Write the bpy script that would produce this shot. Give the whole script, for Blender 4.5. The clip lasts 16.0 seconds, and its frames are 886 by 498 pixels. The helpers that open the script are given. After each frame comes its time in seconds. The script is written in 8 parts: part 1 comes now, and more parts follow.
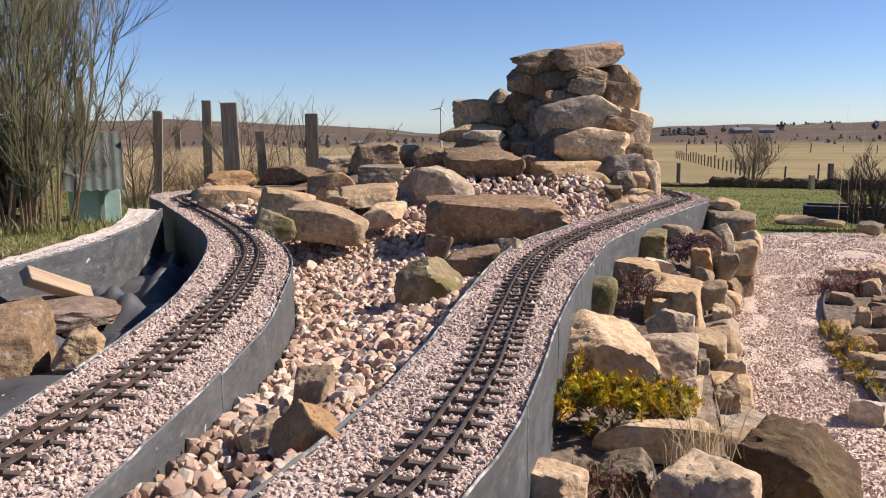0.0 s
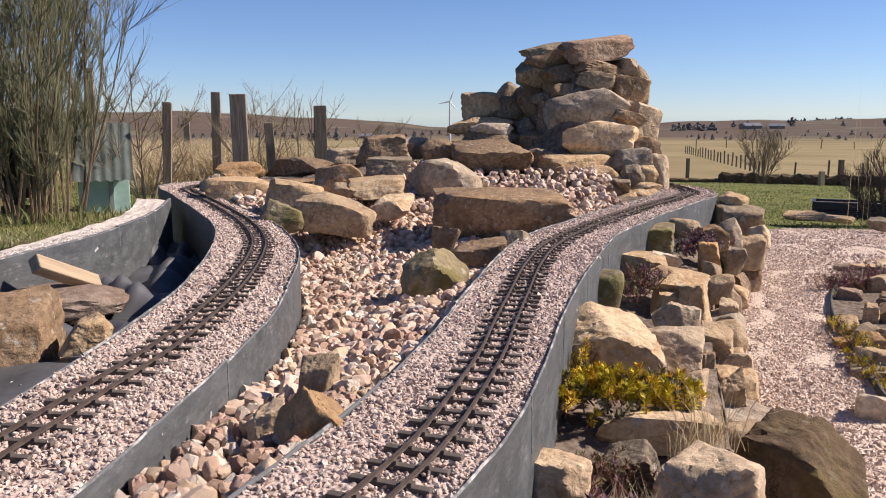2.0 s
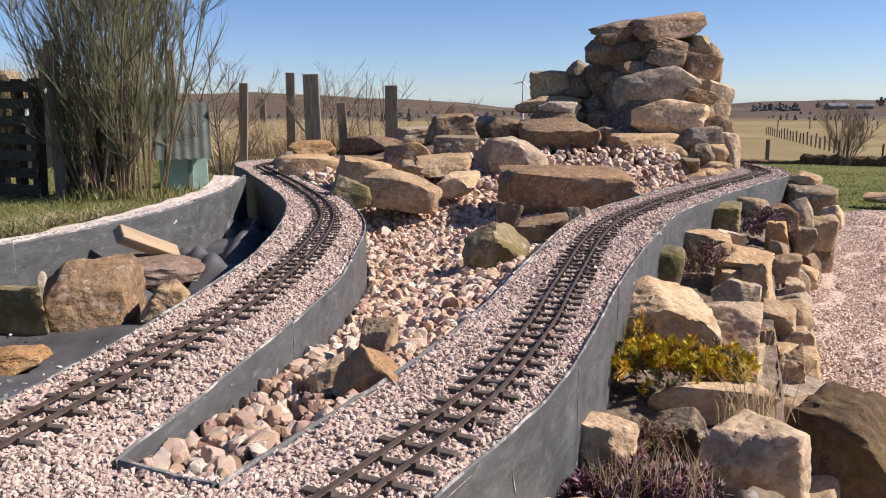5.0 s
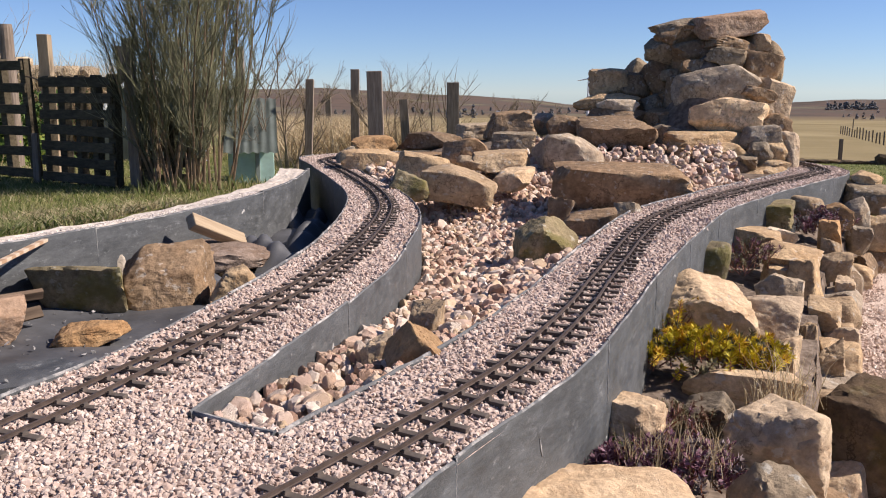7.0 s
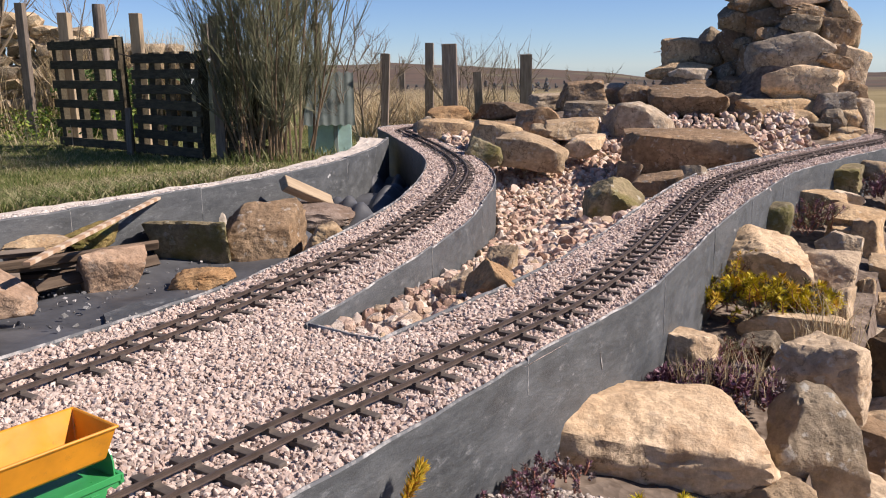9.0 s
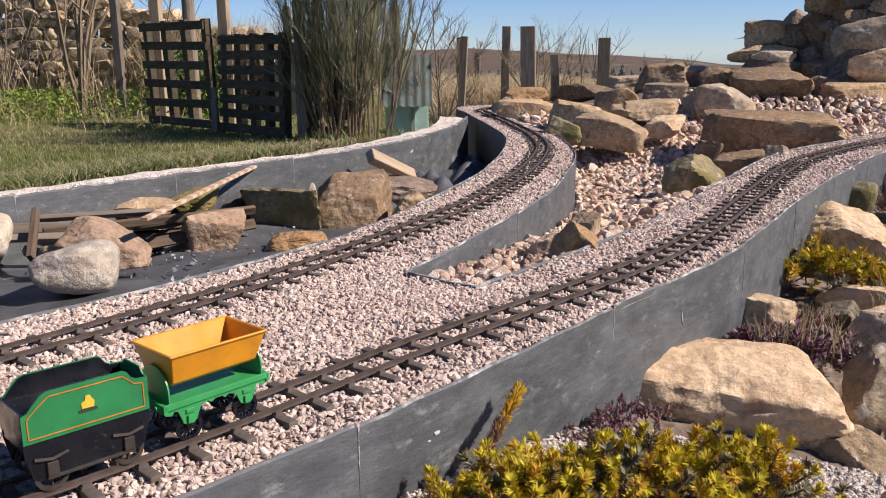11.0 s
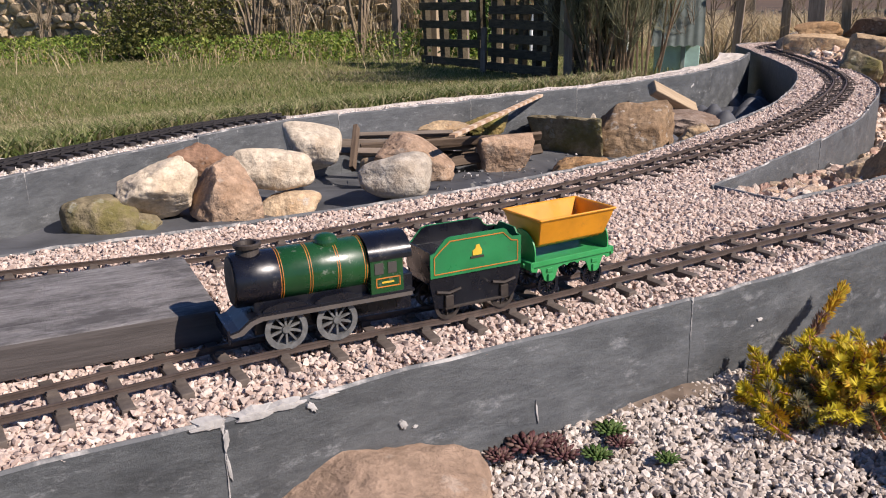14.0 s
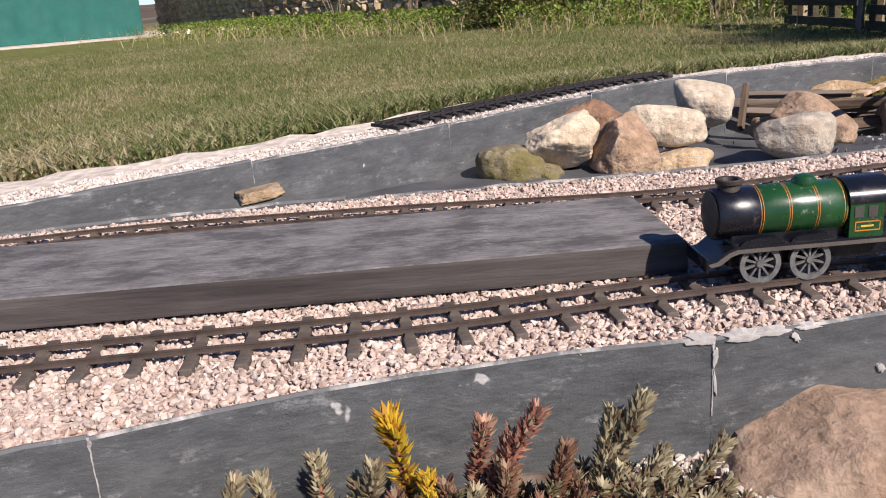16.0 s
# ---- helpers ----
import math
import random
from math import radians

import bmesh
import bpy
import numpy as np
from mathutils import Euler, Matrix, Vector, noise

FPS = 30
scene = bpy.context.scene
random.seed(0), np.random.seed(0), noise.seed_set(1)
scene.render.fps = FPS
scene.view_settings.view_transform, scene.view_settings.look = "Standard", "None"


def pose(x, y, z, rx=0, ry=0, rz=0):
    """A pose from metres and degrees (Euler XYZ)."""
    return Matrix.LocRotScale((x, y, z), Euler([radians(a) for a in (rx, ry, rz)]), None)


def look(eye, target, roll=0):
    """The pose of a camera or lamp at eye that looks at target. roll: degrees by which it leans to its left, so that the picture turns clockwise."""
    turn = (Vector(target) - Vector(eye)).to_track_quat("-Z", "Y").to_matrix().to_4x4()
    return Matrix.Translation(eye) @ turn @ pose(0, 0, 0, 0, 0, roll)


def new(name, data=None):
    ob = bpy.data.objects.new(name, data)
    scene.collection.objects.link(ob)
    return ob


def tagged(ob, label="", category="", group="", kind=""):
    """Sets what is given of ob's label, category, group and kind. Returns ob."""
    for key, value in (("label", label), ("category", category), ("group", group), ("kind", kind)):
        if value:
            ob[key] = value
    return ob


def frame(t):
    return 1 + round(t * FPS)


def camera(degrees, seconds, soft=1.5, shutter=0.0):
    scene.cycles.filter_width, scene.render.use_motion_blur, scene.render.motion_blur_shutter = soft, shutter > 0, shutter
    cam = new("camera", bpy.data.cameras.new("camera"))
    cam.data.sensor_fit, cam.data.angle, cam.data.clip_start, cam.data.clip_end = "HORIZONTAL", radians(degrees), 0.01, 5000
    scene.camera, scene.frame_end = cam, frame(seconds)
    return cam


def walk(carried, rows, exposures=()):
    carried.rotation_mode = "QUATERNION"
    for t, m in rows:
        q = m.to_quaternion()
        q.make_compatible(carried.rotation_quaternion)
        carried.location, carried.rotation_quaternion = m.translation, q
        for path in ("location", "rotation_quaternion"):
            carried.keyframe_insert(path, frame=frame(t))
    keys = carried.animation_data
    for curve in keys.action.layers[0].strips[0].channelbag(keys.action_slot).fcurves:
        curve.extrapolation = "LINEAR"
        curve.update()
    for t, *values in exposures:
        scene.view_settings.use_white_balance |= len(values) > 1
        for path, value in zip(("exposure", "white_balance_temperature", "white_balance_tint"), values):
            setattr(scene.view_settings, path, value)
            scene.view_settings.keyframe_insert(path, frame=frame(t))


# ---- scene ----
# ---------------------------------------------------------------- camera
cam = camera(55.13, 16.0, soft=1.08)


def stand(x, y, z, yaw, pitch, roll):
    return pose(x, y, z, 90 + pitch, 0, yaw) @ pose(0, 0, 0, 0, 0, roll)


walk(cam, [
    (0, stand(-0.1001, 0.0872, 0.3340, 1.013, -8.543, -0.617)),
    (0.5, stand(-0.0986, 0.0878, 0.3339, 1.197, -8.625, -0.652)),
    (1, stand(-0.0976, 0.0856, 0.3341, 1.241, -8.668, -0.495)),
    (1.5, stand(-0.0968, 0.0832, 0.3333, 1.281, -8.782, -0.332)),
    (2, stand(-0.0971, 0.0844, 0.3295, 1.557, -8.965, -0.244)),
    (2.5, stand(-0.0969, 0.0834, 0.3283, 2.014, -9.137, -0.319)),
    (3, stand(-0.0943, 0.0831, 0.3257, 2.427, -9.372, -0.403)),
    (3.5, stand(-0.0902, 0.0756, 0.3245, 3.410, -9.535, -0.413)),
    (4, stand(-0.0856, 0.0643, 0.3229, 4.549, -9.793, -0.454)),
    (6.5, stand(-0.0440, -0.0265, 0.3197, 9.357, -10.466, -0.156)),
    (7, stand(-0.0352, -0.0548, 0.3236, 10.651, -10.423, -0.125)),
    (7.5, stand(-0.0294, -0.0966, 0.3281, 11.896, -10.593, -0.131)),
    (8, stand(-0.0212, -0.1411, 0.3257, 13.212, -10.896, -0.277)),
    (8.5, stand(-0.0122, -0.1814, 0.3200, 14.527, -11.275, -0.668)),
    (9, stand(-0.0087, -0.2144, 0.3098, 15.590, -12.066, -0.790)),
    (11.5, stand(-0.0173, -0.3261, 0.2830, 22.337, -13.093, -0.364)),
    (12, stand(-0.0241, -0.3455, 0.2769, 24.836, -13.135, -0.529)),
    (12.5, stand(-0.0252, -0.3609, 0.2714, 27.603, -12.988, -0.938)),
    (13, stand(-0.0278, -0.3856, 0.2673, 30.349, -13.941, -0.995)),
    (13.5, stand(-0.0360, -0.4078, 0.2612, 33.543, -15.403, -1.179)),
    (14, stand(-0.0414, -0.4323, 0.2572, 37.485, -16.318, -1.421)),
    (14.5, stand(-0.0458, -0.4611, 0.2524, 42.289, -16.703, -1.773)),
    (15, stand(-0.0534, -0.4942, 0.2540, 48.112, -16.742, -2.580)),
    (15.5, stand(-0.0692, -0.5299, 0.2500, 54.509, -17.059, -3.548)),
    (16, stand(-0.0778, -0.5576, 0.2505, 60.220, -17.406, -4.172)),
], [(0, 0.66, 6560, 19), (8, 0.62, 6480, 19), (16, 0.56, 6380, 19)])

# ---------------------------------------------------------------- light
SUN = Vector((0.764, 0.107, 0.636)).normalized()
world = bpy.data.worlds.new("sky")
scene.world = world
world.use_nodes = True
wn, wl = world.node_tree.nodes, world.node_tree.links
sky = wn.new("ShaderNodeTexSky")
sky.sky_type = "NISHITA"
sky.sun_disc = False
sky.sun_elevation = math.asin(SUN.z)
sky.sun_rotation = math.atan2(SUN.x, SUN.y)
sky.altitude, sky.air_density, sky.dust_density, sky.ozone_density = 2200, 1.0, 0.0, 3.0
wn["Background"].inputs["Strength"].default_value = 0.062
clear = wn.new("ShaderNodeMix")
clear.data_type, clear.blend_type = "RGBA", "MULTIPLY"
clear.inputs[0].default_value, clear.inputs[7].default_value = 1.0, (0.83, 0.98, 1.20, 1)
wl.new(sky.outputs["Color"], clear.inputs[6])
wl.new(clear.outputs[2], wn["Background"].inputs["Color"])
sun = new("sun", bpy.data.lights.new("sun", "SUN"))
sun.data.energy, sun.data.angle, sun.data.color = 5.0, radians(0.55), (1.0, 0.925, 0.80)
sun.matrix_world = look(SUN * 50, (0, 0, 0))


# ---------------------------------------------------------------- materials
class Nodes:
    """A small wrapper to write node materials in few lines."""

    def __init__(self, name):
        self.mat = bpy.data.materials.new(name)
        self.mat.use_nodes = True
        self.t = self.mat.node_tree
        self.bsdf = self.t.nodes["Principled BSDF"]
        self.co = self.t.nodes.new("ShaderNodeTexCoord").outputs["Object"]

    def add(self, kind, out=0, **inputs):
        n = self.t.nodes.new(kind)
        for key, value in inputs.items():
            self.put(n.inputs[key.replace("_", " ")], value)
        return n.outputs[out]

    def put(self, socket, value):
        if isinstance(value, bpy.types.NodeSocket):
            self.t.links.new(value, socket)
        else:
            socket.default_value = value

    def noise(self, scale, detail=5.0, rough=0.55, co=None, out=0):
        n = self.t.nodes.new("ShaderNodeTexNoise")
        self.put(n.inputs["Vector"], co or self.co)
        n.inputs["Scale"].default_value, n.inputs["Detail"].default_value, n.inputs["Roughness"].default_value = scale, detail, rough
        return n.outputs[out]

    def stretched(self, sx, sy, sz):
        n = self.t.nodes.new("ShaderNodeMapping")
        self.put(n.inputs["Vector"], self.co)
        n.inputs["Scale"].default_value = (sx, sy, sz)
        return n.outputs[0]

    def voronoi(self, scale, feature="F1", out="Distance", co=None):
        n = self.t.nodes.new("ShaderNodeTexVoronoi")
        n.feature = feature
        self.put(n.inputs["Vector"], co or self.co)
        n.inputs["Scale"].default_value = scale
        return n.outputs[out]

    def ramp(self, fac, *stops):
        n = self.t.nodes.new("ShaderNodeValToRGB")
        while len(n.color_ramp.elements) < len(stops):
            n.color_ramp.elements.new(0.5)
        for e, (p, c) in zip(n.color_ramp.elements, stops):
            e.position, e.color = p, (*c, 1) if len(c) == 3 else c
        self.put(n.inputs[0], fac)
        return n.outputs[0]

    def mix(self, fac, a, b, how="MIX"):
        n = self.t.nodes.new("ShaderNodeMix")
        n.data_type, n.blend_type = "RGBA", how
        for i, v in ((0, fac), (6, a), (7, b)):
            if isinstance(v, tuple) and len(v) == 3:
                v = (*v, 1)
            self.put(n.inputs[i], v)
        return n.outputs[2]

    def mathop(self, op, a, b=0.0, clamp=False):
        n = self.t.nodes.new("ShaderNodeMath")
        n.operation, n.use_clamp = op, clamp
        self.put(n.inputs[0], a)
        self.put(n.inputs[1], b)
        return n.outputs[0]

    def island(self):
        return self.t.nodes.new("ShaderNodeNewGeometry").outputs["Random Per Island"]

    def random(self):
        return self.t.nodes.new("ShaderNodeObjectInfo").outputs["Random"]

    def done(self, color, rough=0.8, bump=None, depth=0.002, strength=0.6, metal=0.0, spec=0.3):
        b = self.bsdf
        if isinstance(color, tuple) and len(color) == 3:
            color = (*color, 1)
        self.put(b.inputs["Base Color"], color)
        self.put(b.inputs["Roughness"], rough)
        self.put(b.inputs["Metallic"], metal)
        self.put(b.inputs["Specular IOR Level"], spec)
        if bump is not None:
            n = self.t.nodes.new("ShaderNodeBump")
            n.inputs["Distance"].default_value, n.inputs["Strength"].default_value = depth, strength
            self.put(n.inputs["Height"], bump)
            self.t.links.new(n.outputs[0], b.inputs["Normal"])
        return self.mat


def stone_material(name, dark, mid, light, band=0.5, lichen=0.0, moss=0.0):
    m = Nodes(name)
    big = m.noise(5.0, 4)
    fine = m.noise(60.0, 8, 0.7)
    layer = m.noise(3.0, 6, 0.6, co=m.stretched(1.2, 1.2, 6.0))
    base = m.ramp(big, (0.3, dark), (0.5, mid), (0.72, light))
    base = m.mix(m.ramp(layer, (0.35, (0, 0, 0)), (0.65, (band * 0.6,) * 3)), base, light)
    base = m.mix(m.ramp(m.noise(22.0, 6, 0.65), (0.45, (0, 0, 0)), (0.62, (0.55, 0.55, 0.55))), base, dark)
    stain = m.ramp(m.noise(8.5, 5, 0.6), (0.52, (0, 0, 0)), (0.66, (0.6, 0.6, 0.6)))
    base = m.mix(stain, base, tuple(c * k for c, k in zip(mid, (0.62, 0.52, 0.42))))
    tone = m.ramp(m.random(), (0.0, (0.78, 0.78, 0.80)), (0.5, (1.0, 0.97, 0.94)), (1.0, (1.18, 1.10, 1.0)))
    base = m.mix(1.0, base, tone, "MULTIPLY")
    crack = m.ramp(m.mathop("ABSOLUTE", m.mathop("SUBTRACT", m.noise(7.0, 7, 0.62), 0.5)), (0.0, (0.42, 0.40, 0.38)), (0.012, (1, 1, 1)))
    base = m.mix(m.ramp(m.noise(2.6, 3), (0.45, (0, 0, 0)), (0.6, (1, 1, 1))), base, m.mix(1.0, base, crack, "MULTIPLY"))
    grain = m.ramp(fine, (0.3, (0.62, 0.62, 0.62)), (0.7, (1.28, 1.28, 1.28)))
    base = m.mix(1.0, base, grain, "MULTIPLY")
    if lichen:
        spots = m.ramp(m.noise(38.0, 5, 0.6), (0.60, (0, 0, 0)), (0.66, (lichen, lichen, lichen)))
        base = m.mix(spots, base, (0.52, 0.51, 0.46))
    if moss:
        patch = m.ramp(m.noise(9.0, 6, 0.7), (0.50, (0, 0, 0)), (0.60, (moss, moss, moss)))
        base = m.mix(patch, base, (0.14, 0.13, 0.035))
    height = m.mathop("ADD", m.mathop("MULTIPLY", layer, 0.5), m.mathop("ADD", m.mathop("MULTIPLY", m.noise(14.0, 9, 0.6), 1.0), m.mathop("MULTIPLY", fine, 0.22)))
    return m.done(base, 0.92, height, 0.014, 1.0, spec=0.15)


STONE = {
    "tan": stone_material("sandstone_tan", (0.27, 0.185, 0.11), (0.46, 0.34, 0.21), (0.62, 0.49, 0.32), 0.5, 0.4),
    "brown": stone_material("sandstone_brown", (0.13, 0.09, 0.058), (0.27, 0.19, 0.12), (0.43, 0.325, 0.215), 0.25, 0.4),
    "grey": stone_material("sandstone_grey", (0.15, 0.12, 0.085), (0.29, 0.235, 0.165), (0.45, 0.37, 0.26), 0.35, 0.5),
    "green": stone_material("stone_mossy_green", (0.13, 0.115, 0.07), (0.24, 0.20, 0.125), (0.36, 0.31, 0.20), 0.3, 0.4, 0.6),
    "moss": stone_material("stone_moss_covered", (0.13, 0.11, 0.04), (0.22, 0.17, 0.07), (0.32, 0.25, 0.12), 0.2, 0.1, 0.9),
    "pale": stone_material("sandstone_pale", (0.36, 0.26, 0.165), (0.57, 0.44, 0.295), (0.70, 0.58, 0.425), 0.5, 0.5),
    "sand": stone_material("sandstone_rosy", (0.20, 0.145, 0.11), (0.30, 0.225, 0.175), (0.44, 0.36, 0.295), 0.25, 0.15),
    "pink": stone_material("sandstone_pinkish", (0.24, 0.16, 0.11), (0.38, 0.27, 0.19), (0.50, 0.39, 0.29), 0.3, 0.2),
    "white": stone_material("boulder_white", (0.40, 0.34, 0.26), (0.54, 0.475, 0.38), (0.66, 0.60, 0.50), 0.2, 0.1),
    "orange": stone_material("sandstone_orange", (0.26, 0.15, 0.075), (0.42, 0.27, 0.14), (0.52, 0.36, 0.2), 0.5),
    "rock": stone_material("stone_grey_buff", (0.21, 0.17, 0.125), (0.38, 0.315, 0.235), (0.54, 0.465, 0.36), 0.4, 0.5),
    "buff": stone_material("sandstone_buff", (0.42, 0.28, 0.16), (0.61, 0.46, 0.30), (0.74, 0.62, 0.46), 0.3, 0.1),
    "brick": stone_material("stone_russet", (0.17, 0.095, 0.06), (0.29, 0.175, 0.115), (0.40, 0.28, 0.19), 0.2, 0.2),
    # dark brown with the edge boulder's shade put into it; the dyke shares it
    "dark": stone_material("stone_dark_brown", (0.06, 0.042, 0.028), (0.11, 0.08, 0.05), (0.19, 0.14, 0.09), 0.3, 0.1, 0.25),
}


def gravel_material(name, *stops):
    m = Nodes(name)
    base = m.ramp(m.island(), *stops)
    base = m.mix(1.0, base, m.ramp(m.noise(160.0, 4), (0.3, (0.75, 0.74, 0.73)), (0.7, (1.15, 1.15, 1.15))), "MULTIPLY")
    return m.done(base, 0.9, m.noise(400.0, 3), 0.001, 0.5, spec=0.15)


BALLAST = gravel_material("pink_granite_chips", (0.0, (0.27, 0.205, 0.175)), (0.1, (0.43, 0.32, 0.265)), (0.28, (0.40, 0.335, 0.295)), (0.45, (0.51, 0.385, 0.32)), (0.65, (0.50, 0.415, 0.36)), (0.82, (0.57, 0.445, 0.38)), (1.0, (0.65, 0.565, 0.495)))
PATHCHIP = gravel_material("path_chips", (0.0, (0.40, 0.30, 0.24)), (0.3, (0.57, 0.44, 0.36)), (0.7, (0.66, 0.53, 0.435)), (1.0, (0.75, 0.65, 0.56)))


def bedding_material(name, a, b, scale):
    m = Nodes(name)
    v = m.voronoi(scale)
    c = m.ramp(m.noise(scale * 0.6, 4), (0.3, a), (0.7, b))
    c = m.mix(m.ramp(m.noise(2.5, 5), (0.4, (0, 0, 0)), (0.65, (0.4, 0.4, 0.4))), c, a)
    return m.done(c, 0.95, v, 0.004, 1.0, spec=0.1)


BALLAST_BED = bedding_material("crushed_granite", (0.36, 0.275, 0.235), (0.54, 0.43, 0.375), 150.0)
PATH_BED = bedding_material("fine_path_gravel", (0.50, 0.39, 0.315), (0.64, 0.515, 0.425), 120.0)
MORTAR_BED = bedding_material("crumbling_mortar_bed", (0.44, 0.38, 0.32), (0.68, 0.61, 0.53), 55.0)
SOIL = bedding_material("stony_soil", (0.085, 0.062, 0.046), (0.27, 0.215, 0.17), 60.0)


def slate_material():
    m = Nodes("grey_slate")
    streak = m.noise(11.0, 11, 0.72, co=m.stretched(1.2, 1.2, 2.4))
    c = m.ramp(streak, (0.28, (0.036, 0.039, 0.041)), (0.52, (0.070, 0.075, 0.077)), (0.75, (0.118, 0.124, 0.126)))
    c = m.mix(m.ramp(m.noise(3.0, 4), (0.35, (0, 0, 0)), (0.7, (0.35, 0.35, 0.35))), c, (0.15, 0.155, 0.16))
    scratch = m.ramp(m.noise(24.0, 12, 0.85, co=m.stretched(1, 1, 2.2)), (0.55, (0, 0, 0)), (0.66, (0.62, 0.62, 0.62)))
    c = m.mix(scratch, c, (0.30, 0.305, 0.305))
    c = m.mix(m.ramp(m.noise(31.0, 3, 0.5), (0.72, (0, 0, 0)), (0.75, (0.8, 0.8, 0.8))), c, (0.52, 0.51, 0.49))
    fine = m.ramp(m.noise(34.0, 12, 0.8, co=m.stretched(1.0, 1.0, 5.0)), (0.3, (0.66, 0.66, 0.67)), (0.7, (1.30, 1.30, 1.29)))
    c = m.mix(1.0, c, fine, "MULTIPLY")
    r = m.ramp(streak, (0.3, (0.42, 0.42, 0.42)), (0.7, (0.7, 0.7, 0.7)))
    return m.done(c, r, m.noise(20.0, 10, 0.75, co=m.stretched(1, 1, 2)), 0.004, 0.6, spec=0.4)


SLATE = slate_material()


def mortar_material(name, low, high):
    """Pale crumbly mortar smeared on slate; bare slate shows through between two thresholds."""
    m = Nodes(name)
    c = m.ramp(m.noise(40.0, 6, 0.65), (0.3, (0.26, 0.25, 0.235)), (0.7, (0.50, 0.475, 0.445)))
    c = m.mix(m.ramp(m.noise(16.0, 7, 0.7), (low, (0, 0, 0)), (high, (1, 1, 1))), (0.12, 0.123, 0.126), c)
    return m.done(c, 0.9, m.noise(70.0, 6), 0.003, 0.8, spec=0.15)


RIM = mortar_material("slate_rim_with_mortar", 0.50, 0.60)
MORTAR = mortar_material("pale_mortar", 0.38, 0.50)
SMEAR = mortar_material("thick_pale_mortar", 0.20, 0.32)


def plain_material(name, color, rough=0.6, metal=0.0, vary=0.25, scale=30.0, depth=0.0006, spec=0.4):
    m = Nodes(name)
    lo, hi = tuple(c * (1 - vary) for c in color), tuple(min(1, c * (1 + vary)) for c in color)
    c = m.ramp(m.noise(scale, 6, 0.65), (0.3, lo), (0.7, hi))
    return m.done(c, m.ramp(m.noise(scale * 0.7, 4), (0.3, (max(rough - 0.1, 0),) * 3), (0.7, (min(rough + 0.1, 1),) * 3)), m.noise(scale * 3, 5), depth, 0.5, metal, spec)


def wood_material(name, dark, light, along=(1, 12, 12), scale=6.0):
    m = Nodes(name)
    g = m.noise(scale, 8, 0.65, co=m.stretched(*along))
    c = m.ramp(g, (0.3, dark), (0.7, light))
    c = m.mix(m.ramp(m.noise(7.0, 4), (0.4, (0, 0, 0)), (0.7, (0.4, 0.4, 0.4))), c, dark)
    c = m.mix(1.0, c, m.ramp(m.random(), (0, (0.8, 0.8, 0.8)), (1, (1.15, 1.12, 1.1))), "MULTIPLY")
    return m.done(c, 0.85, g, 0.004, 0.6, spec=0.2)


RAIL = plain_material("rusty_dark_rail", (0.085, 0.062, 0.05), 0.55, 0.25, 0.35, 60)
SLEEPER = plain_material("dark_plastic_sleeper", (0.085, 0.068, 0.056), 0.75, 0, 0.4, 80)
POSTWOOD = wood_material("weathered_post_wood", (0.12, 0.093, 0.072), (0.28, 0.23, 0.185), (10, 10, 1))
PALEWOOD = wood_material("pale_sawn_timber", (0.30, 0.22, 0.14), (0.52, 0.41, 0.28), (10, 10, 1))
DARKWOOD = wood_material("dark_pallet_wood", (0.035, 0.028, 0.018), (0.12, 0.10, 0.065), (2, 10, 10))
def old_plank_material():
    m = Nodes("silver_grey_plank")
    grain = m.noise(11.0, 12, 0.85, co=m.stretched(3.0, 22, 22))
    c = m.ramp(grain, (0.3, (0.085, 0.078, 0.075)), (0.5, (0.20, 0.188, 0.182)), (0.68, (0.34, 0.328, 0.32)))
    dirt = m.ramp(m.noise(16.0, 9, 0.75, co=m.stretched(1.0, 1.8, 1.8)), (0.44, (0, 0, 0)), (0.60, (0.8, 0.8, 0.8)))
    c = m.mix(dirt, c, (0.065, 0.060, 0.058))
    crack = m.ramp(m.noise(3.0, 6, 0.6, co=m.stretched(1.2, 30, 30)), (0.30, (0.25, 0.25, 0.25)), (0.36, (1, 1, 1)))
    return m.done(m.mix(1.0, c, crack, "MULTIPLY"), 0.85, grain, 0.003, 0.7, spec=0.2)


GREYWOOD = old_plank_material()
LINER = plain_material("black_pond_liner", (0.075, 0.077, 0.082), 0.55, 0, 0.5, 7.0, 0.004)


# ---------------------------------------------------------------- helpers for shapes
def smooth_line(points, step):
    """A soft curve through the given plan points, as an (n, 2) array at about even steps."""
    p = np.array(points, float)
    p = np.vstack([2 * p[0] - p[1], p, 2 * p[-1] - p[-2]])
    out = []
    for i in range(1, len(p) - 2):
        a, b, c, d = p[i - 1 : i + 3]
        for u in np.linspace(0, 1, 40, endpoint=False):
            out.append(0.5 * (2 * b + (c - a) * u + (2 * a - 5 * b + 4 * c - d) * u**2 + (3 * b - a - 3 * c + d) * u**3))
    out = np.array(out + [p[-2]])
    s = np.r_[0, np.cumsum(np.linalg.norm(np.diff(out, axis=0), axis=1))]
    k = np.linspace(0, s[-1], max(2, int(s[-1] / step) + 1))
    return np.stack([np.interp(k, s, out[:, 0]), np.interp(k, s, out[:, 1])], 1)


def normals(line):
    d = np.gradient(line, axis=0)
    d /= np.linalg.norm(d, axis=1)[:, None]
    return np.stack([-d[:, 1], d[:, 0]], 1)


def mesh_of(name, verts, faces, mat=None, smooth=False):
    me = bpy.data.meshes.new(name)
    me.from_pydata([tuple(map(float, v)) for v in verts], [], [tuple(map(int, f)) for f in faces])
    if mat:
        me.materials.append(mat)
    if smooth:
        me.polygons.foreach_set("use_smooth", [True] * len(me.polygons))
    me.update()
    return me


